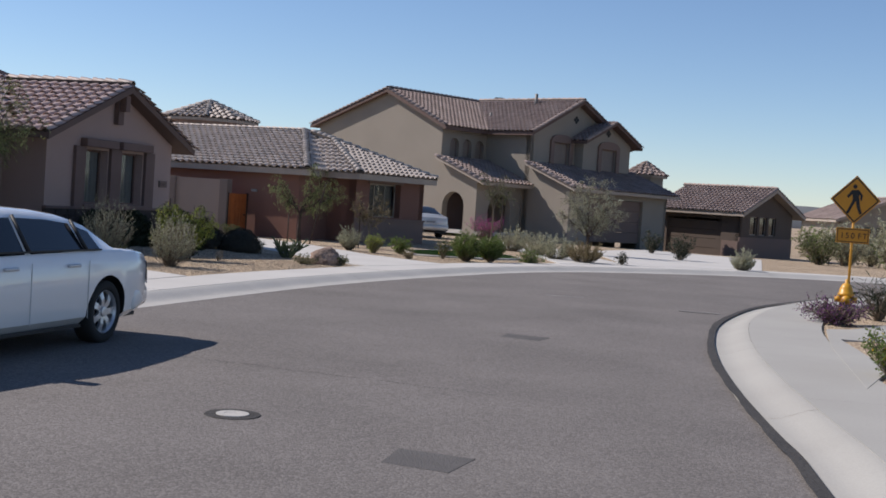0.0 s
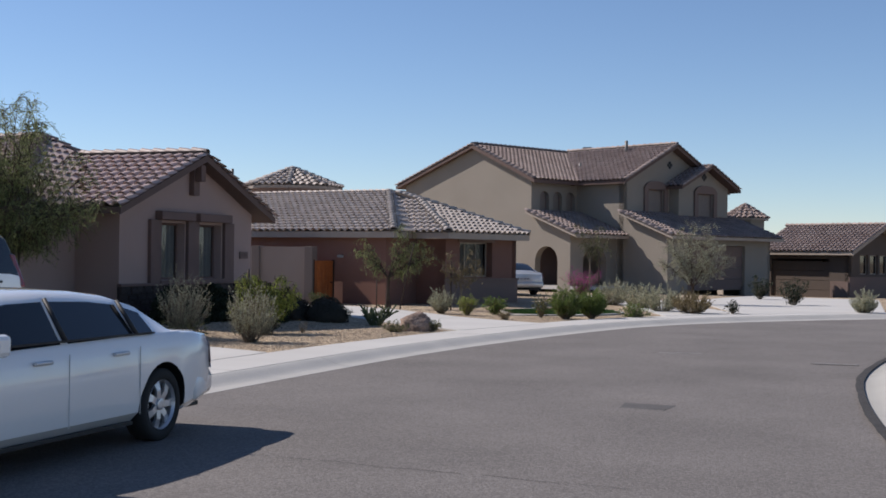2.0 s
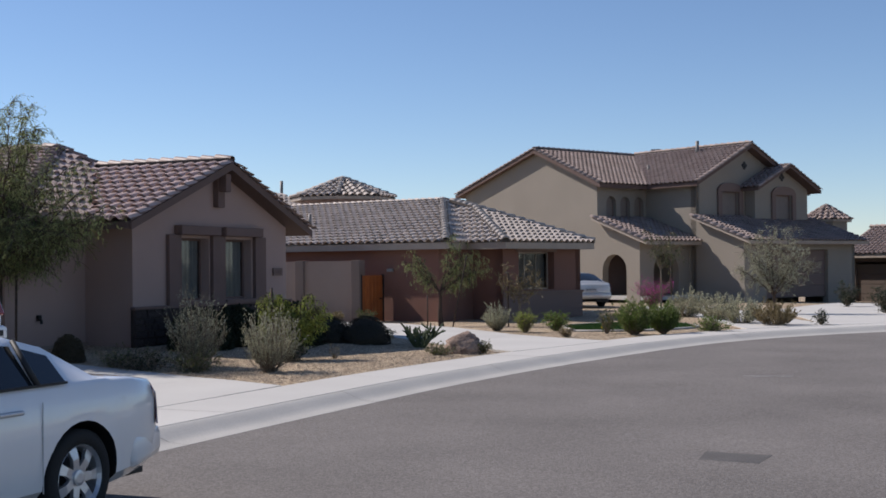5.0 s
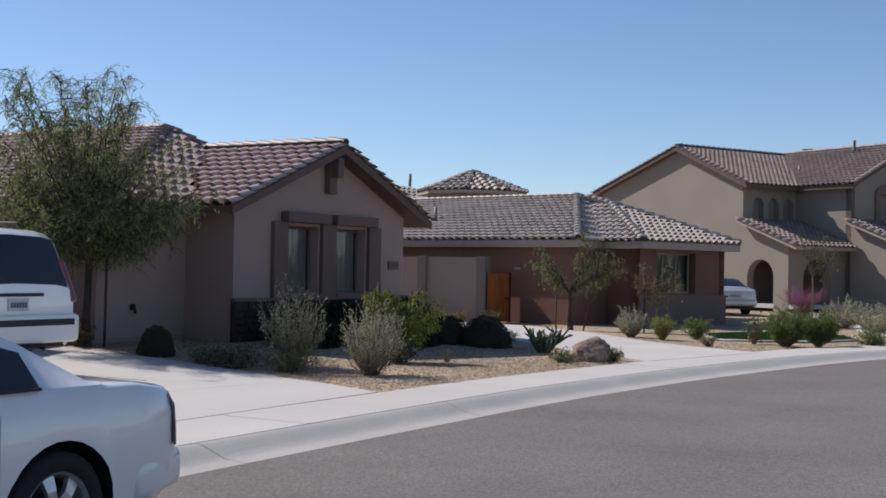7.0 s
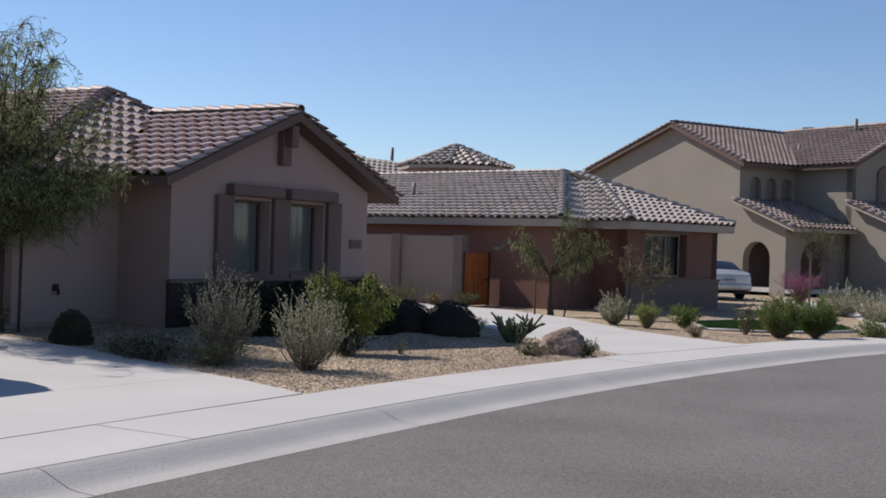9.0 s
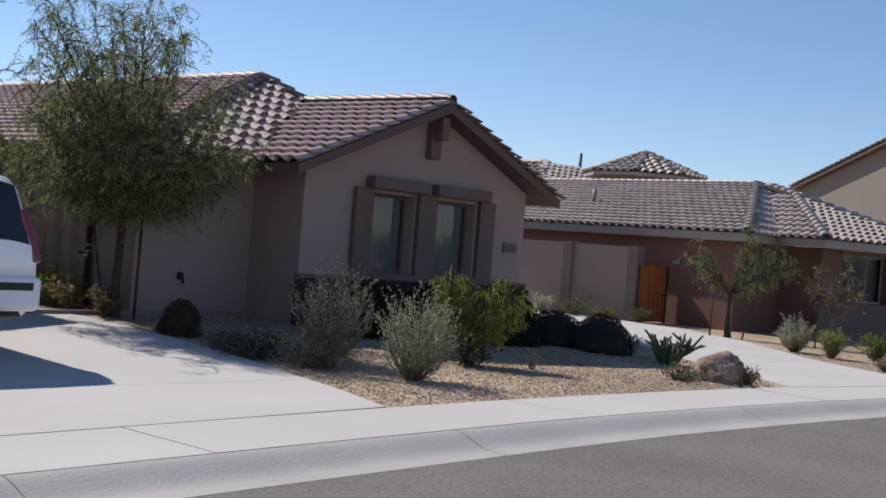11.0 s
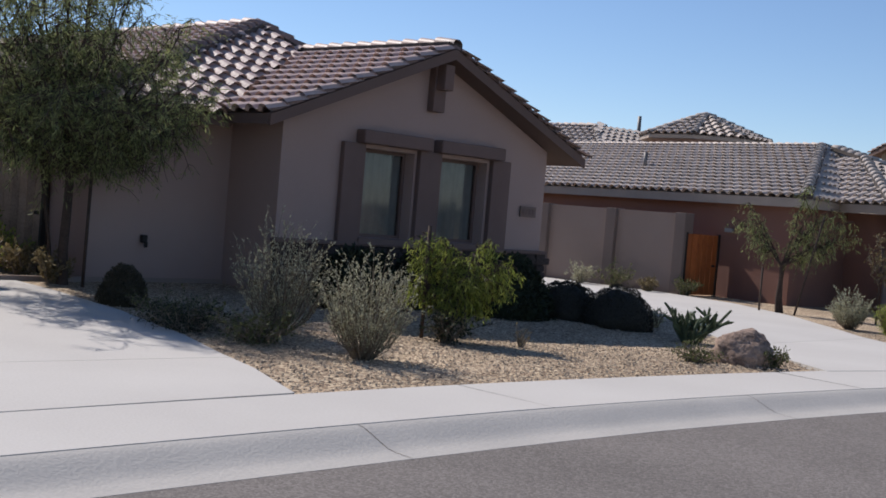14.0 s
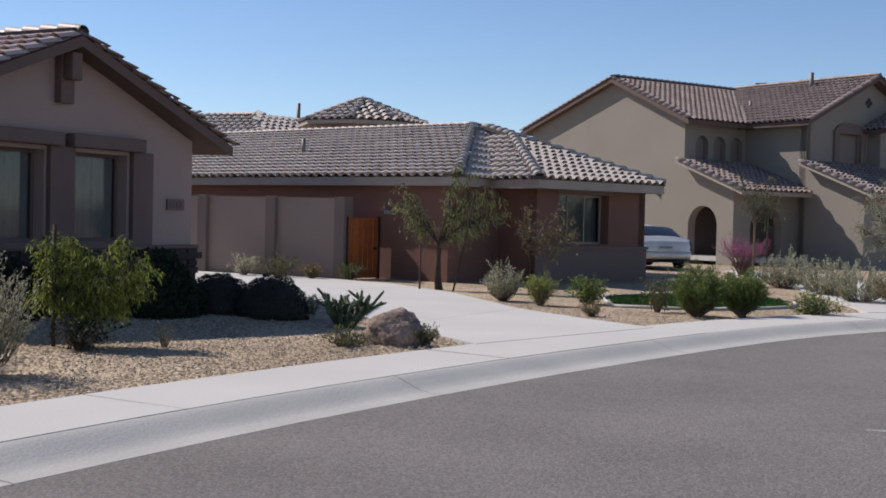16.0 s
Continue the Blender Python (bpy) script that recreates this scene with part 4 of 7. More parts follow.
    tube("roof_vent", [(-20.15, 40.0, 3.1), (-20.15, 40.0, 3.62)], [0.055, 0.055], VENT_METAL, h)
    bm = bmesh.new()
    add_box(bm, (-20.35, 39.8, 3.12), (-19.95, 40.2, 3.17))
    part("vent_flashing", bm, VENT_METAL, h)
    tube("roof_vent", [(-26.5, 48.7, 4.3), (-26.5, 48.7, 5.55)], [0.07, 0.07], VENT_METAL, h)
    box("wall_lamp", tuple(V(*W(-2.75, -0.12, 1.60))), tuple(V(*W(-2.75, -0.12, 1.60)) + V(0.2, 0.14, 0.09)), BLIND, h)
    h.location.z = 0.06
    return h


brown_house()


def yard_wall():
    """The stuccoed block wall between the bungalows."""
    f = thing("yard_wall", "tan stucco block wall behind the driveway, its piers coloured dark for their shaded sides", "wall")
    xs = [-24.5, -22.45, -20.35, -18.27, -16.3]
    for a, b in zip(xs[:-1], xs[1:]):
        box("wall_panel", (a + 0.14, 36.1, 0.0), (b - 0.14, 36.28, 1.96), FENCE_BLOCK, f)
    for x in xs:
        box("pier", (x - 0.14, 35.98, 0.0), (x + 0.14, 36.36, 2.02), PIER_SHADED, f, bevel=0.01)
    for a, b in zip(xs[:-1], xs[1:]):
        box("coping", (a + 0.14, 36.08, 1.96), (b - 0.14, 36.30, 2.0), FENCE_BLOCK, f)


yard_wall()
yard_gate("garden_gate", (-16.16, 36.15), (-15.98, 37.2), 0.1, 1.55, WOOD_ORANGE, 6, "orange-stained board gate between block wall and house", METAL_DARK)


# ---- the two-storey house ----
def sand_house():
    h = thing("house", "two-storey sand stucco house with brown tile gables and arched porch", "house", "houses along the street")
    A = V(-15.35, 59.3, 0)
    u, v = V(0.885, -0.465, 0), V(0.465, 0.885, 0)

    def W(a, b, z=0.0):
        p = A + u * a + v * b
        return (p.x, p.y, z)

    Z0, E, P = -0.4, 5.55, 7.55
    # main block: gable end faces the sun
    wall(h, W(-10.2, 0.3), W(-0.35, 0.3), Z0, E, STUCCO_SAND, gable=(5.72, P - 0.1), name="gable_wall")
    sm = [(0.68, 1.38, 3.85, 5.0, True), (1.68, 2.38, 3.85, 5.0, True), (2.68, 3.36, 3.85, 5.0, True)]
    wall(h, W(-0.35, 0.55), W(-0.35, 4.05), Z0, E, STUCCO_SAND, [(o[0] - 0.3, o[1] - 0.3, *o[2:]) for o in sm], thick=0.3, name="stair_wall")
    for o in sm:
        window(h, W(-0.35, 0.55), W(-0.35, 4.05), o[0] - 0.3, o[1] - 0.3, o[2], o[3], 0.2, frame_mat=STUCCO_DARK, fill="panel", bars=(0, 0))
    wall(h, W(-10.2, 13), W(-10.2, 0.55), Z0, E, STUCCO_SAND, name="side_wall")
    wall(h, W(-0.35, 13), W(-10.2, 13), Z0, E, STUCCO_SAND, gable=(4.12, P - 0.1), name="gable_wall")
    # wing
    wall(h, W(-0.35, 3.8), W(2.8, 3.8), Z0, E, STUCCO_SAND, name="wing_side_wall")
    ow = [(1.9, 3.25, 3.75, 5.2)]
    wall(h, W(2.8, 3.8), W(2.8, 12.0), Z0, E, STUCCO_SAND, ow, thick=0.3, gable=(3.75, P), name="wing_front_wall")
    window(h, W(2.8, 3.8), W(2.8, 12.0), 1.9, 3.25, 3.75, 5.2, 0.10, frame_mat=STUCCO_DARK, fill="panel", bars=(0, 0))
    wall(h, W(2.8, 12.0), W(-0.35, 12.0), Z0, E, STUCCO_SAND, name="wing_side_wall")
    pw = [(1.6, 3.0, 3.7, 5.1)]
    wall(h, W(3.4, 7.6), W(3.4, 12.0), 2.9, 5.5, STUCCO_SAND, pw, thick=0.3, gable=(2.2, 6.5), name="bay_wall")
    window(h, W(3.4, 7.6), W(3.4, 12.0), 1.6, 3.0, 3.7, 5.1, 0.10, frame_mat=STUCCO_DARK, fill="panel", bars=(0, 0))
    wall(h, W(2.8, 7.6), W(3.1, 7.6), 2.9, 5.5, STUCCO_SAND, name="bay_side_wall")
    wall(h, W(3.1, 12.0), W(2.8, 12.0), 2.9, 5.5, STUCCO_SAND, name="bay_side_wall")

    def surround(a, b0, b1, z0, z1):
        bm = bmesh.new()
        m = Matrix((u, v, V(0, 0, 1))).transposed().to_4x4()
        m.translation = A
        t = 0.30
        prism("window_head", [W(a + 0.002, b0 - t + (b1 - b0 + 2 * t) * k / 10, z1 + 0.10 + 0.34 * (1 - (k / 5 - 1) ** 2) ** 0.5) for k in range(11)] + [W(a + 0.002, b1 + t, z1), W(a + 0.002, b0 - t, z1)], tuple(u * 0.1), STUCCO_DARK, h)
        for lo, hi in (((a, b0 - t, z0 - 0.16), (a + 0.1, b1 + t, z0)), ((a, b0 - t, z0), (a + 0.1, b0, z1)), ((a, b1, z0), (a + 0.1, b1 + t, z1))):
            add_box(bm, lo, hi, m=m)
        part("window_surround", bm, STUCCO_DARK, h)

    surround(2.8, 5.7, 7.05, 3.75, 5.2)
    surround(3.4, 9.2, 10.6, 3.7, 5.1)
    # attic vents
    for a, b, z in ((2.8, 7.55, 6.55), (3.4, 9.8, 6.0)):
        for da, dz in ((0, 0.12), (0, -0.12), (0.12, 0), (-0.12, 0)):
            q = V(*W(a + 0.012, b + da, z + dz))
            vs, fs = tube_data([q, q + u * 0.03], [0.085, 0.085], 10)
            link("attic_vent", to_mesh("attic_vent", vs, fs), BLACK, h)
    fm = Matrix((u, v, V(0, 0, 1))).transposed().to_4x4()
    fm.translation = A
    # porch
    po = [(0.30, 1.85, Z0, 2.15, True)]
    wall(h, W(-0.33, 0.28), W(2.35, 0.28), Z0, 2.75, STUCCO_SAND, po, thick=0.4, name="porch_wall")
    prism("porch_gable", [W(-0.35, 0.281, 2.75), W(2.35, 0.281, 2.75), W(-0.35, 0.281, 3.75)], tuple(v * 0.39), STUCCO_SAND, h)
    wall(h, W(2.35, 0.68), W(2.35, 4.0), Z0, 2.75, STUCCO_SAND, [(0.55, 2.35, Z0, 2.2, True)], thick=0.35, name="porch_front_wall")
    # added dark panel: paints the porch's inner shade behind the arches
    box("porch_shade_panel", (-0.345, 0.72, -0.05), (-0.31, 3.78, 2.72), FASCIA_DARK, h, m=fm)
    box("front_door", W(-0.3, 2.2, 0.0), tuple(V(*W(-0.3, 2.2, 2.1)) + u * 0.06 + v * 1.0), FASCIA_DARK, h)
    prism("porch_floor", [W(-0.3, 0.3), W(2.9, 0.3), W(2.9, 4.0), W(-0.3, 4.0)], (0, 0, 0.18), CONCRETE, h)
    # garage
    wall(h, W(2.8, 3.8), W(5.6, 3.8), Z0, 2.75, STUCCO_SAND, name="garage_side_wall")
    prism("garage_gable", [W(2.8, 3.801, 2.75), W(5.6, 3.801, 2.75), W(2.8, 3.801, 3.85)], tuple(v * 0.25), STUCCO_SAND, h)
    wall(h, W(5.6, 4.05), W(5.6, 12.8), Z0, 2.75, STUCCO_SAND, [(1.4, 6.4, Z0, 2.3)], thick=0.3, name="garage_front_wall")
    gm = Matrix((u, v, V(0, 0, 1))).transposed().to_4x4()
    gm.translation = A
    # door in the dark taupe, which carries the deep shade of this front
    for i in range(4):
        box("door_panel", (5.36, 5.45, 0.0 + i * 0.575), (5.42, 10.45, 0.56 + i * 0.575), STUCCO_DARK, h, m=gm)
    wall(h, W(5.6, 12.8), W(2.8, 12.8), Z0, 2.75, STUCCO_SAND, name="garage_side_wall")
    # roofs
    mr = [W(-10.7, 0.02, E), W(-4.47, 0.02, P), W(-4.47, 13.4, P), W(-10.7, 13.4, E)]
    ml = [W(-4.47, 0.02, P), W(0.15, 0.02, E), W(0.15, 13.4, E), W(-4.47, 13.4, P)]
    roof = roof_deck(h, [mr, ml], FASCIA_DARK, 0.18)
    tile_face(roof, ml, TILE_BROWN, TILE_BROWN_FIELD, False, 41)
    tile_face(roof, mr, TILE_BROWN, TILE_BROWN_FIELD, False, 42)
    caps(roof, W(-4.47, 13.4, P), W(-4.47, 0.02, P), TILE_BROWN)
    caps(roof, W(0.12, 0.05, E), W(-4.47, 0.05, P), TILE_BROWN, 0.0, "rake_tile", 0.9)
    caps(roof, W(-10.67, 0.05, E), W(-4.47, 0.05, P), TILE_BROWN, 0.0, "rake_tile", 0.9)
    for a0 in (0.15, -10.7):
        prism("barge_board", [W(a0, 0.012, E - 0.2), W(a0, 0.012, E - 0.01), W(-4.47, 0.012, P - 0.01), W(-4.47, 0.012, P - 0.2)], tuple(v * -0.045), FASCIA_DARK, h)
    wl = [W(-4.4, 3.3, E), W(3.3, 3.3, E), W(3.3, 7.55, P + 0.06), W(-4.4, 7.55, P + 0.06)]
    wr = [W(3.3, 7.55, P + 0.06), W(3.3, 12.4, E - 0.2), W(-4.4, 12.4, E - 0.2), W(-4.4, 7.55, P + 0.06)]
    wroof = roof_deck(h, [wl, wr], FASCIA_DARK, 0.18, name="wing_roof")
    tile_face(wroof, wl, TILE_BROWN, TILE_BROWN_FIELD, False, 43)
    tile_face(wroof, wr, TILE_BROWN, TILE_BROWN_FIELD, False, 44)
    caps(wroof, W(-4.4, 7.55, P + 0.06), W(3.3, 7.55, P + 0.06), TILE_BROWN)
    for b0, z0 in ((3.3, E), (12.4, E - 0.2)):
        caps(wroof, W(3.27, b0, z0), W(3.27, 7.55, P + 0.06), TILE_BROWN, 0.0, "rake_tile", 0.9)
    bl = [W(3.95, 7.15, 5.4), W(3.95, 9.8, 6.62), W(0.5, 9.8, 6.62), W(0.5, 7.15, 5.4)]
    br = [W(3.95, 9.8, 6.62), W(3.95, 12.45, 5.4), W(0.5, 12.45, 5.4), W(0.5, 9.8, 6.62)]
    broof = roof_deck(h, [bl, br], FASCIA_DARK, 0.16, name="bay_roof")
    tile_face(broof, bl, TILE_BROWN, TILE_BROWN_FIELD, False, 45)
    tile_face(broof, br, TILE_BROWN, TILE_BROWN_FIELD, False, 46)
    for b0 in (7.15, 12.45):
        caps(broof, W(3.92, b0, 5.4), W(3.92, 9.8, 6.62), TILE_BROWN, 0.0, "rake_tile", 0.9)
    for nm, f in (("porch_roof", [W(3.15, -0.15, 2.72), W(3.15, 3.8, 2.72), W(-0.35, 3.8, 3.98), W(-0.35, -0.15, 3.98)]),
                  ("garage_roof", [W(6.2, 3.4, 2.72), W(6.2, 13.2, 2.72), W(2.8, 13.2, 3.98), W(2.8, 3.4, 3.98)])):
        r = roof_deck(h, [f], FASCIA, 0.16, name=nm)
        tile_face(r, f, TILE_BROWN, TILE_BROWN_FIELD, False, 47)
        caps(r, V(*f[0]) + v * 0.05, V(*f[3]) + v * 0.05, TILE_BROWN, 0.0, "rake_tile", 1.1)
    # little turret roof at the far corner, vents
    tc = V(*W(2.6, 14.9, 0))
    ring = [tc + V(1.35 * math.cos((k + 0.5) * math.pi / 4), 1.35 * math.sin((k + 0.5) * math.pi / 4), 3.95) for k in range(8)]
    prism("turret_wall", [tc + (p - tc - V(0, 0, 3.95)) * 0.82 for p in ring], (0, 0, 3.9), STUCCO_SAND, h)
    top = tc + V(0, 0, 4.75)
    tf = [[tuple(ring[k]), tuple(ring[(k + 1) % 8]), tuple(top)] for k in range(8)]
    tr = roof_deck(h, tf, FASCIA, 0.12, name="turret_roof")
    for k in range(8):
        tile_face(tr, tf[k], TILE_BROWN, TILE_BROWN_FIELD, False, 50 + k)
        caps(tr, ring[k], top, TILE_BROWN, 0.03, size=0.8)
    tube("roof_vent", [W(0.4, 6.9, 7.0), W(0.4, 6.9, 7.95)], [0.09, 0.09], VENT_METAL, h)
    tube("roof_vent", [W(-1.4, 5.2, 6.1), W(-1.4, 5.2, 6.75)], [0.07, 0.07], VENT_METAL, h)
    bm = bmesh.new()
    add_box(bm, W(-3.6, 7.9, 7.5), tuple(V(*W(-3.6, 7.9, 7.9)) + V(0.5, 0.5, 0)))
    part("roof_vent", bm, VENT_METAL, h)
    # low garden wall behind the hedge, small utility box on the gable wall
    box("utility_box", tuple(V(*W(-1.75, 0.2, 2.55))), tuple(V(*W(-1.75, 0.2, 2.95)) + V(0.4, 0.25, 0)), STUCCO_DARK, h)
    h.location.z = 0.17
    return h


sand_house()


# ---- the far bungalows ----
def far_house(name, label, C, u, v, la, lb, E, P, wall_mat, base_z, seed, door=True):
    """A plain bungalow: C its near corner, u and v along its two seen walls; gable over the u wall."""
    h = thing(name, label, "house", "houses along the street")
    C, u, v = V(*C, 0), V(*u, 0).normalized(), V(*v, 0).normalized()

    def W(a, b, z=0.0):
        p = C + u * a + v * b
        return (p.x, p.y, z)

    wall(h, W(0, lb), W(0, 0), base_z, E, wall_mat, [(0.45, lb * 0.78, base_z, 1.85)] if door else (), name="side_wall")
    ops = [(1.15, 2.0, 1.0, 2.1), (2.2, 3.05, 1.0, 2.1), (3.25, 4.1, 1.0, 2.1)]
    wall(h, W(0.0, 0), W(la, 0), base_z, E, wall_mat, ops, gable=(la / 2, P - 0.1), name="gable_wall")
    for o in ops:
        window(h, W(0, 0), W(la, 0), *o, 0.12, fill="dark", bars=(0, 0))
    wall(h, W(la, 0.25), W(la, lb), base_z, E, wall_mat, name="side_wall")
    wall(h, W(la, lb), W(0, lb), base_z, E, wall_mat, name="rear_wall")
    m = Matrix((u, v, V(0, 0, 1))).transposed().to_4x4()
    m.translation = C
    if door:
        for i in range(4):
            box("door_panel", (0.14, lb * 0.22, base_z + 0.03 + i * 0.55), (0.20, lb - 0.45, base_z + 0.56 + i * 0.55), STUCCO_FAR_SHADE, h, m=m)
        box("wainscot", (-0.06, 0.0, base_z), (-0.003, lb * 0.22 - 0.1, 0.6), STUCCO_DARK, h, m=m)
    box("wainscot", (0.0, -0.06, base_z), (la, -0.003, 0.85), STUCCO_DARK, h, m=m)
    o = 0.55
    ez = E - 0.12
    f1 = [W(-o, lb + o, ez), W(-o, -o, ez), W(la / 2, -o, P), W(la / 2, lb + o, P)]
    f2 = [W(la / 2, -o, P), W(la + o, -o, ez), W(la + o, lb + o, ez), W(la / 2, lb + o, P)]
    r = roof_deck(h, [f1, f2], FASCIA, 0.2)
    tile_face(r, f1, TILE_BROWN, TILE_BROWN_FIELD, False, seed)
    tile_face(r, f2, TILE_BROWN, TILE_BROWN_FIELD, False, seed + 1)
    caps(r, W(la / 2, lb + o, P), W(la / 2, -o, P), TILE_BROWN)
    for a in (-o, la + o):
        caps(r, W(a, -o + 0.03, ez), W(la / 2, -o + 0.03, P), TILE_BROWN, 0.0, "rake_tile", 0.9)
        prism("barge_board", [W(a, -o - 0.008, ez - 0.22), W(a, -o - 0.008, ez - 0.01), W(la / 2, -o - 0.008, P - 0.01), W(la / 2, -o - 0.008, P - 0.22)], tuple(v * -0.045), FASCIA, h)
    return h


far_house("house", "brown stucco bungalow with a low tile gable and wide garage door", (-0.5, 72.2), (0.5, 0.866), (-0.866, 0.5), 6.0, 5.6, 2.4, 3.85, STUCCO_FAR_SHADE, -0.5, 60)
far_house("house", "distant tan bungalow with a tile roof", (6.5, 108), (0.95, 0.3), (-0.3, 0.95), 9.0, 10, 2.6, 4.6, STUCCO_SAND, -0.2, 64, False)


# ---- vehicles ----
def lathe(profile, sides=28, axis="x"):
    vs, fs = [], []
    n = len(profile)
    for k in range(sides):
        a = 2 * math.pi * k / sides
        for x, r in profile:
            vs.append((x, r * math.cos(a), r * math.sin(a)))
    for k in range(sides):
        j = (k + 1) % sides
        for i in range(n - 1):
            fs.append((k * n + i, j * n + i, j * n + i + 1, k * n + i + 1))
    return vs, fs


def wheel(car, at, r, width, side, spokes=7):
    """A tyre with an alloy rim; side: the way its face looks along x."""
    w = new("wheel")
    w.parent = car
    w.matrix_basis = pose(*at, 0, 0, 0 if side > 0 else 180)
    hw = width / 2
    vs, fs = lathe([(-hw, r * 0.66), (-hw, r * 0.9), (-hw * 0.8, r), (hw * 0.8, r), (hw, r * 0.9), (hw * 0.98, r * 0.7), (hw * 0.8, r * 0.68)], 32)
    link("tyre", to_mesh("tyre", vs, fs, True), RUBBER, w)
    s = Soup()
    s.add(*lathe([(hw * 0.86, r * 0.70), (hw * 0.95, r * 0.675), (hw * 0.70, r * 0.63), (0.0, r * 0.60)], 32))
    for k in range(spokes):
        a = 2 * math.pi * k / spokes
        c, sn = math.cos(a), math.sin(a)
        pts = []
        for rr, ww, xx in ((0.12, 0.065, 0.72), (0.40, 0.055, 0.82), (0.64, 0.075, 0.66)):
            for sg in (-1, 1):
                y, z = r * rr, sg * r * ww * 1.6
                pts.append((hw * xx, y * c - z * sn, y * sn + z * c))
        back = [(p[0] - 0.03, p[1], p[2]) for p in pts]
        s.add(pts + back, [(0, 1, 3, 2), (2, 3, 5, 4), (6, 8, 9, 7), (8, 10, 11, 9), (0, 2, 8, 6), (2, 4, 10, 8), (1, 7, 9, 3), (3, 9, 11, 5)])
    s.add(*lathe([(hw * 0.6, r * 0.17), (hw * 0.86, r * 0.16), (hw * 0.9, r * 0.10), (hw * 0.9, 0.001)], 20))
    link("rim", to_mesh("rim", s.v, s.f, False), CHROME, w)
    vs, fs = lathe([(-hw * 0.2, r * 0.64), (-hw * 0.2, 0.001)], 24)
    link("brake_disc", to_mesh("brake_disc", vs, fs), BLACK, w)
    return w


def car_body(car, stations, paint, wheels, r_arch, glass_side, glass_top):
    """A lofted body. stations: y, half width, bottom, shoulder, roof height, roof half width (roof 0: none). Glass where the
    ranges of y say so; wheel arches cut through."""
    vs, fs, mats = [], [], []
    half = []
    for y, w, zb, zs, zr, wr in stations:
        if zr > zs + 0.05:
            sec = [(0, zb), (w * 0.86, zb), (w * 0.965, zb + 0.09), (w, zb + (zs - zb) * 0.45), (w * 0.995, zs - 0.13), (w * 0.955, zs - 0.02), (w * 0.925, zs + 0.012),
                   (wr + 0.04 + (w * 0.925 - wr) * 0.06, zr - 0.09), (wr, zr - 0.035), (wr * 0.75, zr), (0, zr + 0.018)]
        else:
            sec = [(0, zb), (w * 0.86, zb), (w * 0.965, zb + 0.09), (w, zb + (zs - zb) * 0.45), (w * 0.995, zs - 0.13), (w * 0.955, zs - 0.02), (w * 0.925, zs + 0.004),
                   (w * 0.86, zs + 0.012), (w * 0.78, zs + 0.016), (w * 0.6, zs + 0.022), (0, zs + 0.03)]
        half.append((y, sec))
    n = len(half[0][1])
    ring = 2 * n - 2
    for y, sec in half:
        full = sec + [(-x, z) for x, z in sec[-2:0:-1]]
        vs += [(x, y, z) for x, z in full]
    for i in range(len(half) - 1):
        ya, yb = half[i][0], half[i + 1][0]
        ym = (ya + yb) / 2
        for k in range(ring):
            j = (k + 1) % ring
            fs.append((i * ring + k, i * ring + j, (i + 1) * ring + j, (i + 1) * ring + k))
            kk = k if k < n - 1 else ring - 1 - k
            m = 0
            if kk == 6 and any(a < ym < b for a, b in glass_side):
                m = 1
            if kk in (8, 9) and any(a < ym < b for a, b in glass_top):
                m = 2
            if kk == 0:
                m = 3
            mats.append(m)
    fs.append(tuple(range(ring))[::-1])
    fs.append(tuple(range((len(half) - 1) * ring, len(half) * ring)))
    mats += [0, 0]
    me = to_mesh("body", vs, fs, True)
    for m in (paint, DARK_GLASS, DARK_GLASS, BLACK):
        me.materials.append(m)
    for p, m in zip(me.polygons, mats):
        p.material_index = m
    bm = bmesh.new()
    bm.from_mesh(me)
    bmesh.ops.recalc_face_normals(bm, faces=bm.faces)
    bm.to_mesh(me)
    bm.free()
    body = new("body", me)
    cutters = []
    for wx, wy, wz in wheels:
        cvs, cfs = tube_data([(wx - 0.22, wy, wz), (wx + 0.22, wy, wz)], [r_arch, r_arch], 28)
        cme = to_mesh("cutter", cvs, cfs)
        cme.materials.append(BLACK)
        c = new("cutter", cme)
        bm = bmesh.new()
        bm.from_mesh(cme)
        bmesh.ops.recalc_face_normals(bm, faces=bm.faces)
        bm.to_mesh(cme)
        bm.free()
        md = body.modifiers.new("arch", "BOOLEAN")
        md.object, md.operation, md.solver = c, "DIFFERENCE", "EXACT"
        cutters.append(c)
    bpy.context.view_layer.update()
    done = bpy.data.meshes.new_from_object(body.evaluated_get(bpy.context.evaluated_depsgraph_get()))
    for c in (*cutters, body):
        bpy.data.objects.remove(c)
    names = [m.name if m else "" for m in done.materials]
    groups = {}
    for p in done.polygons:
        nm = names[p.material_index] if p.material_index < len(names) else ""
        c = p.center
        if nm == DARK_GLASS.name:
            key = ("side_window", c.x > 0, next((k for k, (a, b) in enumerate(glass_side) if a < c.y < b), 0)) if any(a < c.y < b for a, b in glass_side) and p.normal.z < 0.62 else ("windscreen", c.y > 0)
        elif nm == BLACK.name:
            key = ("underbody",)
        else:
            key = ("body",)
        groups.setdefault(key, []).append(p)
    for key, polys in groups.items():
        idx, vv, ff = {}, [], []
        for p in polys:
            f = []
            for i in p.vertices:
                if i not in idx:
                    idx[i] = len(vv)
                    vv.append(done.vertices[i].co.copy())
                f.append(idx[i])
            ff.append(f)
        pm = to_mesh(key[0], vv, ff, True)
        pm.set_sharp_from_angle(angle=radians(38))
        nm = "rear_window" if key[0] == "windscreen" and not key[1] else key[0]
        link(nm, pm, {"body": paint, "underbody": BLACK}.get(key[0], DARK_GLASS), car)


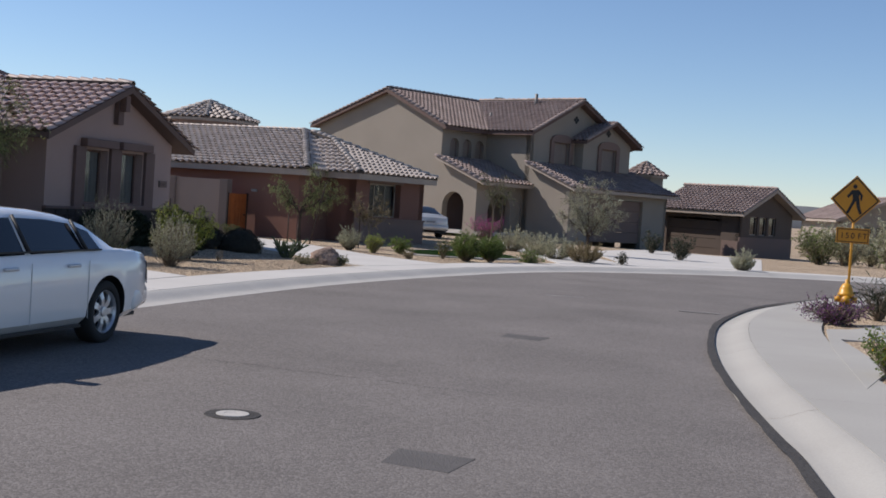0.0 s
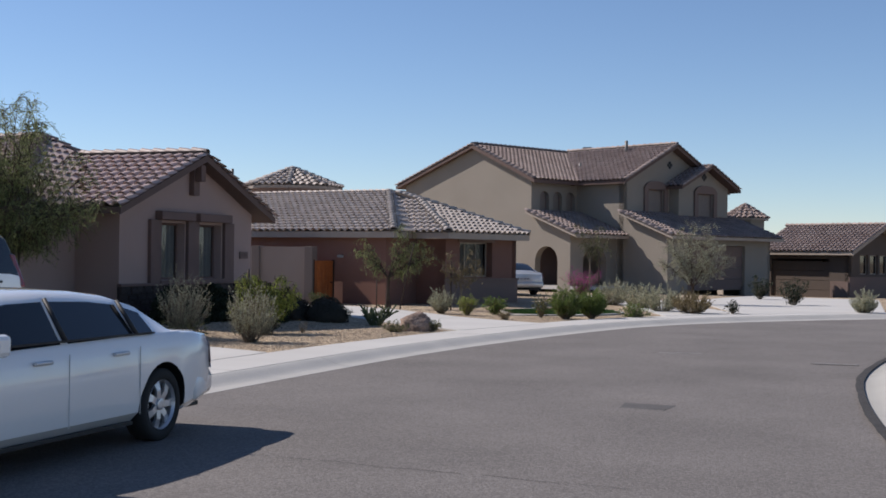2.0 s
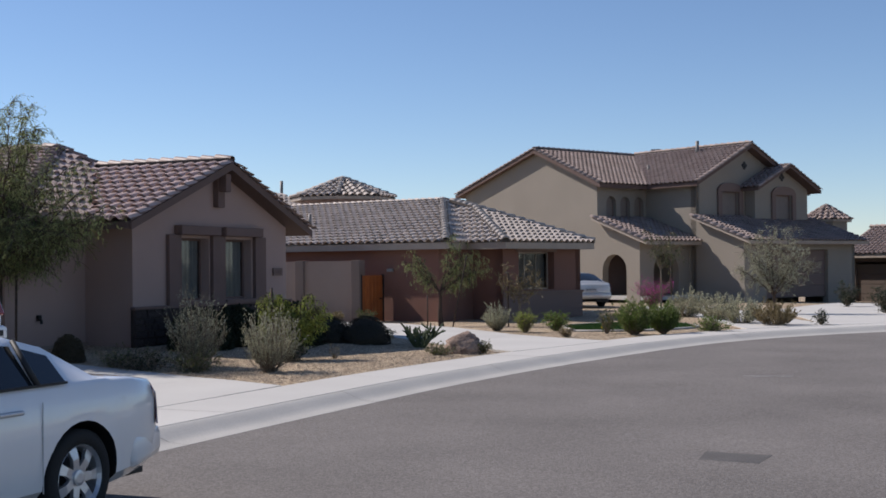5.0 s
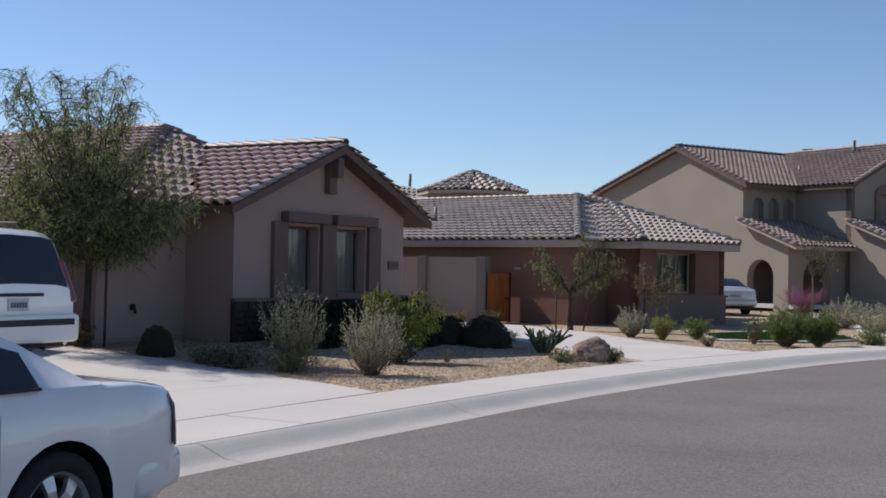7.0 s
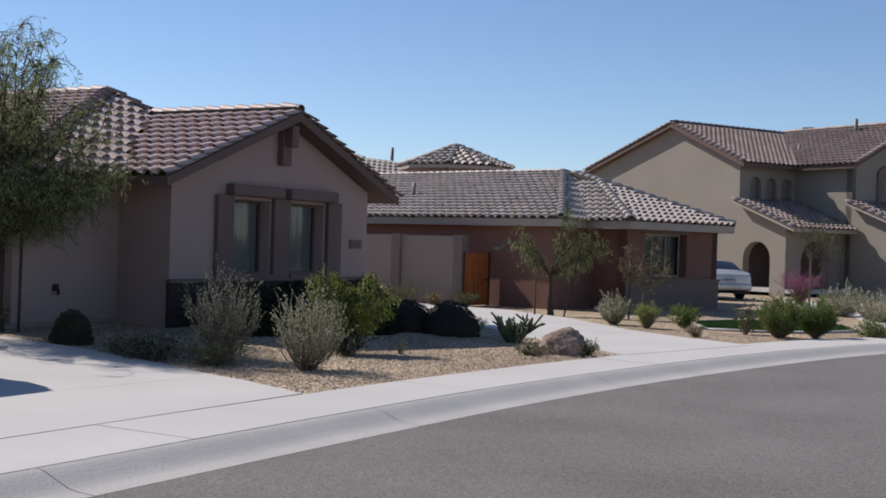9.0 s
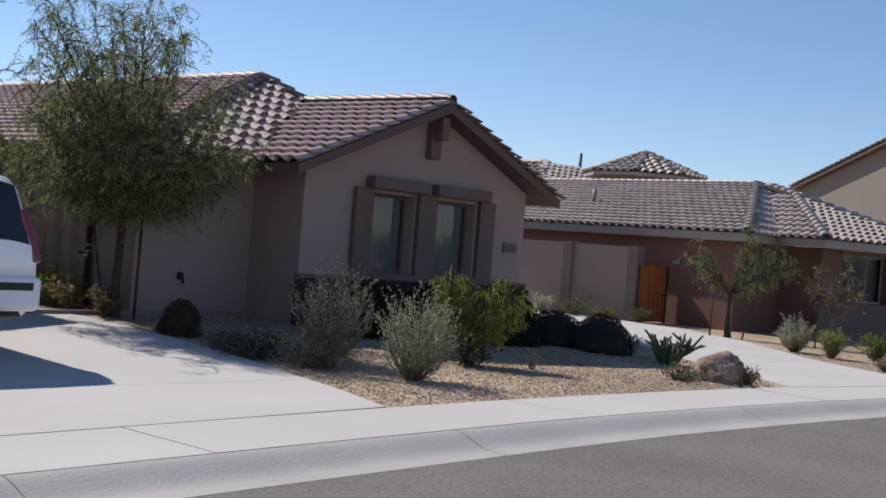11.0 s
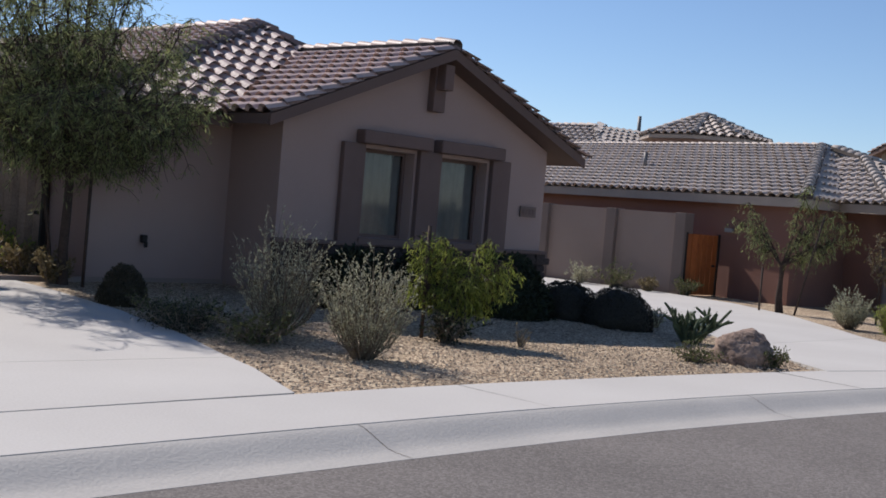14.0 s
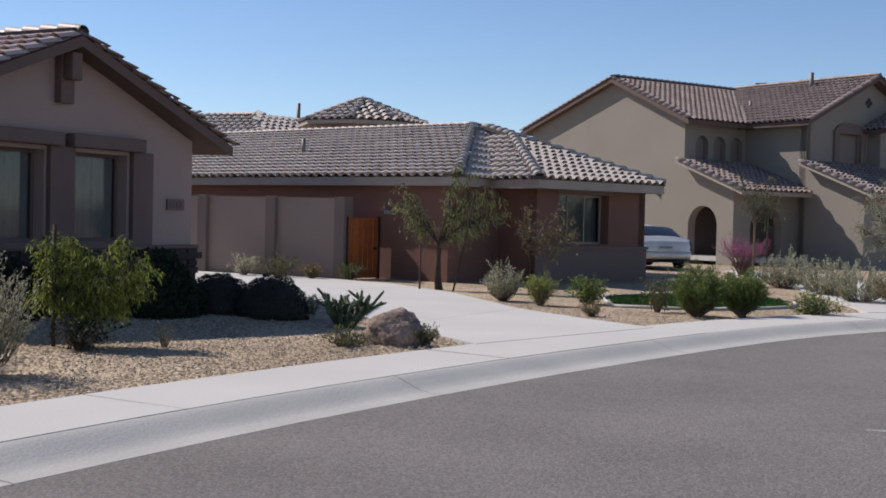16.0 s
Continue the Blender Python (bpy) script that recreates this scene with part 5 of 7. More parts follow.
def sedan(name, label, at, turn, paint):
    """A long four-door saloon, its nose along +y."""
    car = thing(name, label, "car", at=at, turn=turn)
    st = [(-2.40, 0.72, 0.40, 0.72, 0, 0), (-2.37, 0.83, 0.32, 0.87, 0, 0), (-2.27, 0.885, 0.27, 0.935, 0, 0), (-2.02, 0.915, 0.24, 0.97, 0, 0), (-1.80, 0.93, 0.22, 0.98, 0, 0),
          (-1.72, 0.93, 0.22, 0.98, 1.045, 0.74), (-1.30, 0.938, 0.22, 0.985, 1.27, 0.64), (-1.02, 0.94, 0.22, 0.985, 1.345, 0.60), (-0.98, 0.94, 0.22, 0.985, 1.352, 0.598),
          (-0.55, 0.945, 0.22, 0.975, 1.392, 0.60), (-0.02, 0.945, 0.22, 0.968, 1.41, 0.615), (0.07, 0.945, 0.22, 0.966, 1.41, 0.615), (0.50, 0.945, 0.22, 0.96, 1.402, 0.615),
          (0.78, 0.945, 0.22, 0.955, 1.372, 0.60), (1.15, 0.94, 0.22, 0.955, 1.23, 0.66), (1.52, 0.94, 0.22, 0.95, 1.02, 0.76), (1.60, 0.94, 0.22, 0.945, 0, 0),
          (2.10, 0.92, 0.23, 0.90, 0, 0), (2.42, 0.88, 0.26, 0.84, 0, 0), (2.58, 0.78, 0.32, 0.72, 0, 0), (2.63, 0.65, 0.40, 0.60, 0, 0)]
    whs = [(s * 0.80, y, 0.335) for y in (-1.40, 1.52) for s in (1, -1)]
    car_body(car, st, paint, [(s * 0.86, y, 0.335) for y in (-1.40, 1.52) for s in (1, -1)], 0.395, [(-1.30, -1.0), (-0.98, -0.02), (0.07, 1.12)], [(-1.70, -1.02), (0.78, 1.52)])
    for x, y, z in whs:
        wheel(car, (x, y, z), 0.335, 0.22, 1 if x > 0 else -1)
    for s in (1, -1):
        bm = bmesh.new()
        for i in range(5):
            f = i / 4
            add = V(s * (0.88 - 0.09 * f * f), -2.28 - 0.10 * f, 0)
            for z, inn in ((0.60, 0.0), (0.72, 0.004), (0.83, 0.012), (0.90, 0.05)):
                bm.verts.new(add + V(s * (0.012 - inn), -0.008 + inn * 0.6, z + 0.02 * (1 - f) * (z > 0.85)))
        bm.verts.ensure_lookup_table()
        for i in range(4):
            for k in range(3):
                bm.faces.new([bm.verts[i * 4 + k], bm.verts[i * 4 + 4 + k], bm.verts[i * 4 + 5 + k], bm.verts[i * 4 + 1 + k]])
        bmesh.ops.solidify(bm, geom=list(bm.faces), thickness=0.02 * s)
        part("tail_lamp", bm, RED_LAMP, car, smooth=True)
        bm = bmesh.new()
        add_box(bm, (s * 1.0 - 0.11, 0.95, 0.95), (s * 1.0 + 0.11, 1.12, 1.12), 0.04)
        part("wing_mirror", bm, paint, car)
        for y in (-0.78, 0.28):
            bm = bmesh.new()
            add_box(bm, (s * 0.955 - 0.02, y, 0.84), (s * 0.955 + 0.02, y + 0.22, 0.872), 0.012)
            part("door_handle", bm, CHROME, car)
        box("window_trim", (s * 0.885 - 0.012, -1.28, 0.995), (s * 0.885 + 0.012, 1.2, 1.012), BLACK, car)
        for y in (-1.0, 0.02):
            p0, p1 = V(s * 0.878, y, 1.0), V(s * 0.66, y, 1.30 if y < -0.5 else 1.345)
            tube("window_pillar", [p0 + V(s * 0.006, 0, 0), p1 + V(s * 0.006, 0, 0)], [0.022, 0.018], BLACK, car)
        for y in (-0.98, 0.04, 1.12):
            box("door_seam", (s * 0.9445 - 0.003, y, 0.30), (s * 0.9445 + 0.003, y + 0.006, 0.90), CAR_SEAM, car)
        box("sill_trim", (s * 0.90 - 0.02, -0.9, 0.215), (s * 0.90 + 0.02, 1.05, 0.245), BLACK, car)
        box("bumper_skirt", (s * 0.5 - 0.24, -2.32, 0.225), (s * 0.5 + 0.24, -1.9, 0.30), BLACK, car)
    box("boot_seam", (-0.72, -2.24, 0.966), (0.72, -2.232, 0.971), CAR_SEAM, car)
    bm = bmesh.new()
    add_box(bm, (-0.88, -2.48, 0.30), (0.88, -1.95, 0.585), 0.07)
    for v in bm.verts:
        k = max(0.0, -2.1 - v.co.y) / 0.38
        v.co.x *= 1.045 - 0.14 * k * k
        v.co.z += 0.05 * k * (v.co.z < 0.45)
    part("rear_bumper", bm, paint, car, smooth=True)
    bm = bmesh.new()
    add_box(bm, (-0.26, -2.415, 0.64), (0.26, -2.38, 0.78), 0.005)
    pl = part("number_plate", bm, PLATE, car)
    for i in range(6):
        box("plate_bar", (-0.2 + i * 0.07, -2.421, 0.68), (-0.16 + i * 0.07, -2.416, 0.74), PLATE_MARK, pl)
    return car


sedan("car", "white four-door saloon parked at the kerb, nose towards the walker", (-5.58, 8.22, 0.012), 180 + 1.0, CAR_WHITE)
sedan("car", "silver-white saloon parked on the driveway beyond the brown bungalow", (-14.2, 51.0, 0.135), 38, CAR_SILVER)


def big_suv(at, turn):
    """A tall long estate with an upright tail."""
    car = thing("sport_utility_vehicle", "white full-size sport utility vehicle with dark rear glass on the driveway", "car", at=at, turn=turn)
    st = [(-2.60, 0.88, 0.50, 0.98, 0, 0), (-2.57, 0.96, 0.42, 1.12, 1.20, 0.86), (-2.50, 0.99, 0.40, 1.14, 1.42, 0.82), (-2.36, 1.0, 0.38, 1.15, 1.80, 0.735), (-2.24, 1.0, 0.36, 1.15, 1.875, 0.71),
          (-1.3, 1.0, 0.34, 1.14, 1.91, 0.70), (-1.2, 1.0, 0.34, 1.14, 1.91, 0.70), (-0.2, 1.0, 0.33, 1.12, 1.915, 0.70), (-0.1, 1.0, 0.33, 1.12, 1.915, 0.70), (0.85, 1.0, 0.33, 1.1, 1.87, 0.70),
          (1.55, 0.99, 0.33, 1.1, 1.22, 0.80), (1.7, 0.98, 0.33, 1.12, 0, 0), (2.35, 0.95, 0.36, 1.06, 0, 0), (2.6, 0.85, 0.42, 0.9, 0, 0)]
    car_body(car, st, CAR_WHITE, [(s * 0.9, y, 0.39) for y in (-1.45, 1.5) for s in (1, -1)], 0.46, [(-2.2, -1.3), (-1.2, -0.2), (-0.1, 1.3)], [(-2.57, -2.30), (0.85, 1.55)])
    for y in (-1.45, 1.5):
        for s in (1, -1):
            wheel(car, (s * 0.84, y, 0.39), 0.39, 0.27, s, 6)
    for s in (1, -1):
        bm = bmesh.new()
        add_box(bm, (s * 0.955 - 0.06, -2.60, 0.98), (s * 0.955 + 0.06, -2.42, 1.52), 0.03)
        for vv in bm.verts:
            k = max(0.0, vv.co.z - 1.12)
            vv.co.x -= s * k * 0.38
            vv.co.y += k * 0.30
        part("tail_lamp", bm, RED_LAMP, car)
        tube("roof_rail", [(s * 0.62, -1.9, 1.93), (s * 0.62, -1.8, 1.97), (s * 0.62, 0.5, 1.97), (s * 0.62, 0.6, 1.92)], [0.02] * 4, BLACK, car)
        tube("tow_hook", [(s * 0.45, -2.5, 0.42), (s * 0.45, -2.62, 0.40)], [0.02, 0.02], BLACK, car)
        bm = bmesh.new()
        add_box(bm, (s * 1.08 - 0.1, 1.0, 1.1), (s * 1.08 + 0.1, 1.15, 1.32), 0.03)
        part("wing_mirror", bm, BLACK, car)
    bm = bmesh.new()
    add_box(bm, (-0.98, -2.70, 0.48), (0.98, -2.42, 0.84), 0.06)
    part("rear_bumper", bm, CAR_WHITE, car, smooth=False)
    box("bumper_step", (-0.86, -2.712, 0.70), (0.86, -2.698, 0.78), BLACK, car)
    bm = bmesh.new()
    add_box(bm, (-0.42, -2.615, 1.06), (0.42, -2.575, 1.10), 0.01)
    part("tailgate_strip", bm, BLACK, car)
    bm = bmesh.new()
    add_box(bm, (-0.16, -2.625, 0.885), (0.16, -2.60, 1.035), 0.005)
    pl = part("number_plate", bm, PLATE, car)
    for i in range(6):
        box("plate_bar", (-0.13 + i * 0.045, -2.632, 0.925), (-0.10 + i * 0.045, -2.626, 0.99), PLATE_MARK, pl)
    tube("rear_wiper", [(0.0, -2.565, 1.22), (-0.25, -2.535, 1.30), (-0.5, -2.52, 1.33)], [0.012, 0.01, 0.008], BLACK, car)
    return car


suv = big_suv((0, 0, 0), 0)
suv.matrix_world = pose(-14.25, 15.45, 0.215, 1.0, 0, 90) @ Matrix.Diagonal((0.96, 0.96, 1.0, 1))


# ---- street furniture ----
def crossing_sign(at):
    """A yellow diamond with a walking figure's plain sign shape, a plate below it, on a pole."""
    s = thing("warning_sign", "yellow diamond pedestrian warning sign with a distance plate on a pole", "sign", at=at, turn=8)
    tube("pole", [(0, 0.03, -0.1), (0, 0.03, 2.72)], [0.028, 0.028], POLE_YELLOW, s)
    c, r = 2.24, 0.50
    d = prism("diamond", [(0, 0, c - r), (r, 0, c), (0, 0, c + r), (-r, 0, c)], (0, 0.012, 0), SIGN_YELLOW, s)
    for k in range(4):
        a, b = [(0, c - r + 0.05), (r - 0.05, c), (0, c + r - 0.05), (-r + 0.05, c)][k], [(r - 0.05, c), (0, c + r - 0.05), (-r + 0.05, c), (0, c - r + 0.05)][k]
        p, q = V(a[0], -0.004, a[1]), V(b[0], -0.004, b[1])
        n = (q - p).cross(V(0, 1, 0)).normalized() * 0.012
        prism("border", [p - n, q - n, q + n, p + n], (0, 0.003, 0), SIGN_BLACK, d)

    def shape(pts):
        prism("sign_mark", [(x * 0.82, -0.006, c + z * 0.82) for x, z in pts], (0, 0.004, 0), SIGN_BLACK, d)

    shape([(0.05 * math.cos(t) - 0.03, 0.33 + 0.055 * math.sin(t)) for t in np.linspace(0, 2 * math.pi, 12, endpoint=False)])
    shape([(-0.10, 0.24), (0.06, 0.25), (0.09, 0.0), (-0.07, 0.0)])
    shape([(-0.10, 0.24), (-0.22, 0.08), (-0.18, 0.04), (-0.07, 0.15)])
    shape([(0.06, 0.25), (0.17, 0.12), (0.15, -0.02), (0.11, 0.0), (0.11, 0.10), (0.05, 0.15)])
    shape([(-0.07, 0.0), (0.02, 0.0), (-0.08, -0.20), (-0.15, -0.36), (-0.21, -0.33), (-0.13, -0.16)])
    shape([(0.0, 0.0), (0.09, 0.0), (0.12, -0.17), (0.18, -0.34), (0.11, -0.36), (0.04, -0.18)])
    pl = prism("distance_plate", [(-0.33, 0, 1.35), (0.33, 0, 1.35), (0.33, 0, 1.66), (-0.33, 0, 1.66)], (0, 0.012, 0), SIGN_YELLOW, s)
    for p, q in (((-0.31, 1.37), (0.31, 1.385)), ((-0.31, 1.625), (0.31, 1.64)), ((-0.31, 1.385), (-0.297, 1.625)), ((0.297, 1.385), (0.31, 1.625))):
        box("plate_border", (p[0], -0.004, p[1]), (q[0], -0.001, q[1]), SIGN_BLACK, pl)
    for ch, cx in zip("150FT", (-0.21, -0.105, 0.0, 0.135, 0.24)):
        cu = bpy.data.curves.new("plate_character", "FONT")
        cu.body, cu.size, cu.align_x, cu.extrude = ch, 0.165, "CENTER", 0.002
        t = new("plate_character", cu)
        bpy.context.view_layer.update()
        tm = bpy.data.meshes.new_from_object(t.evaluated_get(bpy.context.evaluated_depsgraph_get()))
        bpy.data.objects.remove(t)
        tm.transform(Matrix.Translation((cx, -0.004, 1.448)) @ Matrix.Rotation(radians(90), 4, "X"))
        tm.materials.clear()
        link("plate_character", tm, SIGN_BLACK, pl)
    return s


crossing_sign((3.52, 24.4, 0.13))


def hydrant(at):
    h = thing("fire_hydrant", "yellow cast-iron fire hydrant among purple flowers", "hydrant", at=at)
    vs, fs = lathe([(0.0, 0.15), (0.04, 0.15), (0.05, 0.105), (0.46, 0.105), (0.47, 0.14), (0.51, 0.14), (0.52, 0.12), (0.60, 0.11), (0.67, 0.07), (0.69, 0.03), (0.75, 0.03), (0.76, 0.001)], 20)
    link("barrel", to_mesh("barrel", [(y, z, x) for x, y, z in vs], fs, True), HYDRANT_YELLOW, h)
    for d, r, l in (((1, 0, 0), 0.055, 0.19), ((-1, 0, 0), 0.055, 0.19), ((0, -1, 0), 0.075, 0.20)):
        d = V(*d)
        tube("outlet", [d * 0.08 + V(0, 0, 0.40), d * l + V(0, 0, 0.40)], [r, r], HYDRANT_YELLOW, h, sides=12)
    return h


hydrant((3.3, 20.6, 0.13))


def road_cover(x, y, r):
    c = thing("manhole_cover", "small round iron cover with a pale collar in the asphalt", "manhole", at=(x, y, 0.018))
    vs, fs = lathe([(0.0, r * 1.5), (0.012, r * 1.42), (0.012, r * 0.8)], 36)
    link("collar", to_mesh("collar", [(b, c_, a) for a, b, c_ in vs], fs), TAR, c)
    vs, fs = lathe([(0.006, r * 0.86), (0.017, r * 0.84), (0.017, r * 0.45), (0.014, r * 0.42), (0.014, 0.001)], 32)
    link("lid", to_mesh("lid", [(b, c_, a) for a, b, c_ in vs], fs), KERB, c)


road_cover(-1.76, 6.66, 0.15)
PATCHED = material("fresh_asphalt", (0.105, 0.096, 0.09), 0.9, dark=(0.075, 0.068, 0.063), scale=4, fine=50, amount=0.6, bump=0.5)
for (x0, y0, x1, y1) in ((-0.24, 5.72, 0.24, 6.18), (-1.33, 13.9, -0.80, 14.36)):
    p = prism("road_patch", [(x0, y0, 0.012), (x1, y0 - 0.05, 0.012), (x1 + 0.05, y1, 0.012), (x0 - 0.03, y1 + 0.04, 0.012)], (0, 0, 0.011), PATCHED)
    tagged(p, "darker square asphalt patch set in the street", "patch", kind="structure")
LINE_PAINT = material("worn_road_paint", (0.30, 0.285, 0.265), 0.8, dark=(0.18, 0.165, 0.155), scale=5, fine=40, amount=1.0, bump=0.2)
for x, y, a in ((0.75, 21.3, 6), (-1.98, 22.4, 14)):
    p = box("road_marking", (-0.38, -0.045, 0.022), (0.38, 0.045, 0.0262), LINE_PAINT, m=pose(x, y, 0, 0, 0, a))
    tagged(p, "short worn pale streak on the asphalt", "marking", kind="structure")


def road_crack(x0, y0, x1, y1, seed, width=0.013):
    """A thin wandering crack in the asphalt."""
    n = 40
    vs, fs = [], []
    for i in range(n + 1):
        f = i / n
        x, y = x0 + (x1 - x0) * f, y0 + (y1 - y0) * f + 0.05 * noise.noise(V(f * 7, seed, 0)) + 0.025 * noise.noise(V(f * 25, seed, 3))
        w = width * (0.6 + 0.8 * abs(noise.noise(V(f * 11, seed, 7))))
        vs += [(x, y - w / 2, 0.0285), (x, y + w / 2, 0.0285)]
    for i in range(n):
        if noise.noise(V(i * 0.4, seed, 11)) > -0.35:
            fs.append((2 * i, 2 * i + 2, 2 * i + 3, 2 * i + 1))
    tagged(link("asphalt_crack", to_mesh("asphalt_crack", vs, fs), TAR, kind="structure"), "thin dark crack across the asphalt", "crack", kind="structure")


road_crack(-3.45, 9.22, -0.2, 8.98, 2)


# ---- plants ----
def leaf_quad(p, d, size, aspect, rng):
    """A small leaf at p that points along d."""
    side = d.cross(V(rng.uniform(-1, 1), rng.uniform(-1, 1), rng.uniform(-1, 1)))
    if side.length < 1e-4:
        side = d.orthogonal()
    side = side.normalized() * size * aspect * 0.5
    tip = d * size
    return [p - side * 0.3, p + tip * 0.5 - side, p + tip, p + tip * 0.5 + side]


def rand_dir(rng, up=0.0):
    z = rng.uniform(-1, 1)
    a = rng.uniform(0, 2 * math.pi)
    r = math.sqrt(max(0, 1 - z * z))
    return V(r * math.cos(a), r * math.sin(a), z + up).normalized()


def stems_plant(name, label, category, x, y, height, radius, leaf_mat, seed, stems=14, twigs=7, leaves=9, leaf=0.05, aspect=0.45, droop=0.0,
                upright=0.5, twig_mat=None, base=None, flower=None, flower_share=0.0, thick=0.012, group="", bare=0.15):
    """A shrub: stems fan out of the base, carry twigs, and the twigs carry leaves."""
    rng = random.Random(seed)
    z0 = (lot(x, y) if base is None else base) - 0.03
    t = thing(name, label, category, group, at=(x, y, z0))
    wood, green, bloom = Soup(), Soup(), Soup()
    for i in range(stems):
        a = 2 * math.pi * (i + rng.random()) / stems
        reach = radius * math.sqrt(rng.uniform(0.05, 1.0))
        top = V(reach * math.cos(a), reach * math.sin(a), height * (rng.uniform(0.72, 1.03) if rng.random() < 0.8 else 1.1) * (1 - 0.45 * (reach / radius) ** 2 * (1 - upright * 0.6)))
        start = V(rng.uniform(-1, 1), rng.uniform(-1, 1), 0) * radius * 0.10
        mid = start.lerp(top, 0.5) + V(0, 0, height * 0.10 * upright) + rand_dir(rng) * radius * 0.08
        pts = [start, start.lerp(mid, 0.5), mid, mid.lerp(top, 0.5) + rand_dir(rng) * 0.03, top]
        wood.add(*tube_data(pts, [thick, thick * 0.85, thick * 0.65, thick * 0.45, thick * 0.2], 4))
        for k in range(twigs):
            f = bare + (1 - bare) * (k + rng.random()) / twigs
            seg = min(int(f * 4), 3)
            p = pts[seg].lerp(pts[seg + 1], f * 4 - seg)
            d = (rand_dir(rng) * 0.8 + V(p.x, p.y, 0) * 0.5 / max(radius, 0.1) + V(0, 0, upright - droop)).normalized()
            ln = radius * rng.uniform(0.16, 0.42)
            e = p + d * ln - V(0, 0, droop * ln * 0.6)
            wood.add(*tube_data([p, p.lerp(e, 0.55) + rand_dir(rng) * 0.015, e], [thick * 0.35, thick * 0.25, thick * 0.12], 3))
            for m in range(leaves):
                q = p.lerp(e, rng.uniform(0.1, 1.08)) + rand_dir(rng) * leaf * 0.5
                if q.z < 0.0:
                    continue
                ld = (d * 0.6 + rand_dir(rng) + V(0, 0, 0.25 - droop)).normalized()
                tgt = bloom if flower is not None and rng.random() < flower_share else green
                tgt.add(leaf_quad(q, ld, leaf * rng.uniform(0.6, 1.35), aspect, rng), [(0, 1, 2, 3)])
    wood.out("branchwork", twig_mat or TWIG, t, kind="stuff")
    if green.v:
        green.out("foliage", leaf_mat, t, kind="stuff")
    if bloom.v:
        bloom.out("flowers", flower, t, kind="stuff")
    return t


def mound(name, label, x, y, rx, ry, h, mat, seed, n=5200, leaf=0.035, category="shrub", group="", core_size=0.84, aspect=0.6, fuzz=0.22):
    """A clipped dome: a dense coat of small leaves with dents over dark twigs."""
    rng = random.Random(seed)
    z0 = lot(x, y) - 0.03
    t = thing(name, label, category, group, at=(x, y, z0))
    s, w = Soup(), Soup()
    for i in range(n):
        d = rand_dir(rng)
        if d.z < -0.15:
            d.z = -d.z
        dent = 1 + 0.10 * noise.noise(d * 2.3 + V(seed, 0, 0)) + 0.07 * noise.noise(d * 6 + V(0, seed, 0))
        r = dent * (1 + 0.10 * fuzz - fuzz * rng.random() ** 2)
        p = V(d.x * rx * r, d.y * ry * r, max(0.02, d.z * h * r))
        s.add(leaf_quad(p, (d + rand_dir(rng) * 0.9).normalized(), leaf * rng.uniform(0.6, 1.4), aspect, rng), [(0, 1, 2, 3)])
    for i in range(60):
        d = rand_dir(rng, 0.4)
        w.add(*tube_data([(0, 0, 0), (d.x * rx * 0.4, d.y * ry * 0.4, abs(d.z) * h * 0.45), (d.x * rx * 0.85, d.y * ry * 0.85, abs(d.z) * h * 0.85)], [0.012, 0.008, 0.003], 4))
    core = bmesh.new()
    bmesh.ops.create_icosphere(core, subdivisions=3, radius=1.0)
    for v in core.verts:
        d = v.co.normalized()
        k = core_size * (1 + 0.10 * noise.noise(d * 2.3 + V(seed, 0, 0)))
        v.co = V(d.x * rx * k, d.y * ry * k, max(0.0, d.z * h * k))
    part("inner_growth", core, mat, t, smooth=True)
    w.out("branchwork", BARK, t, kind="stuff")
    s.out("foliage", mat, t, kind="stuff")
    return t


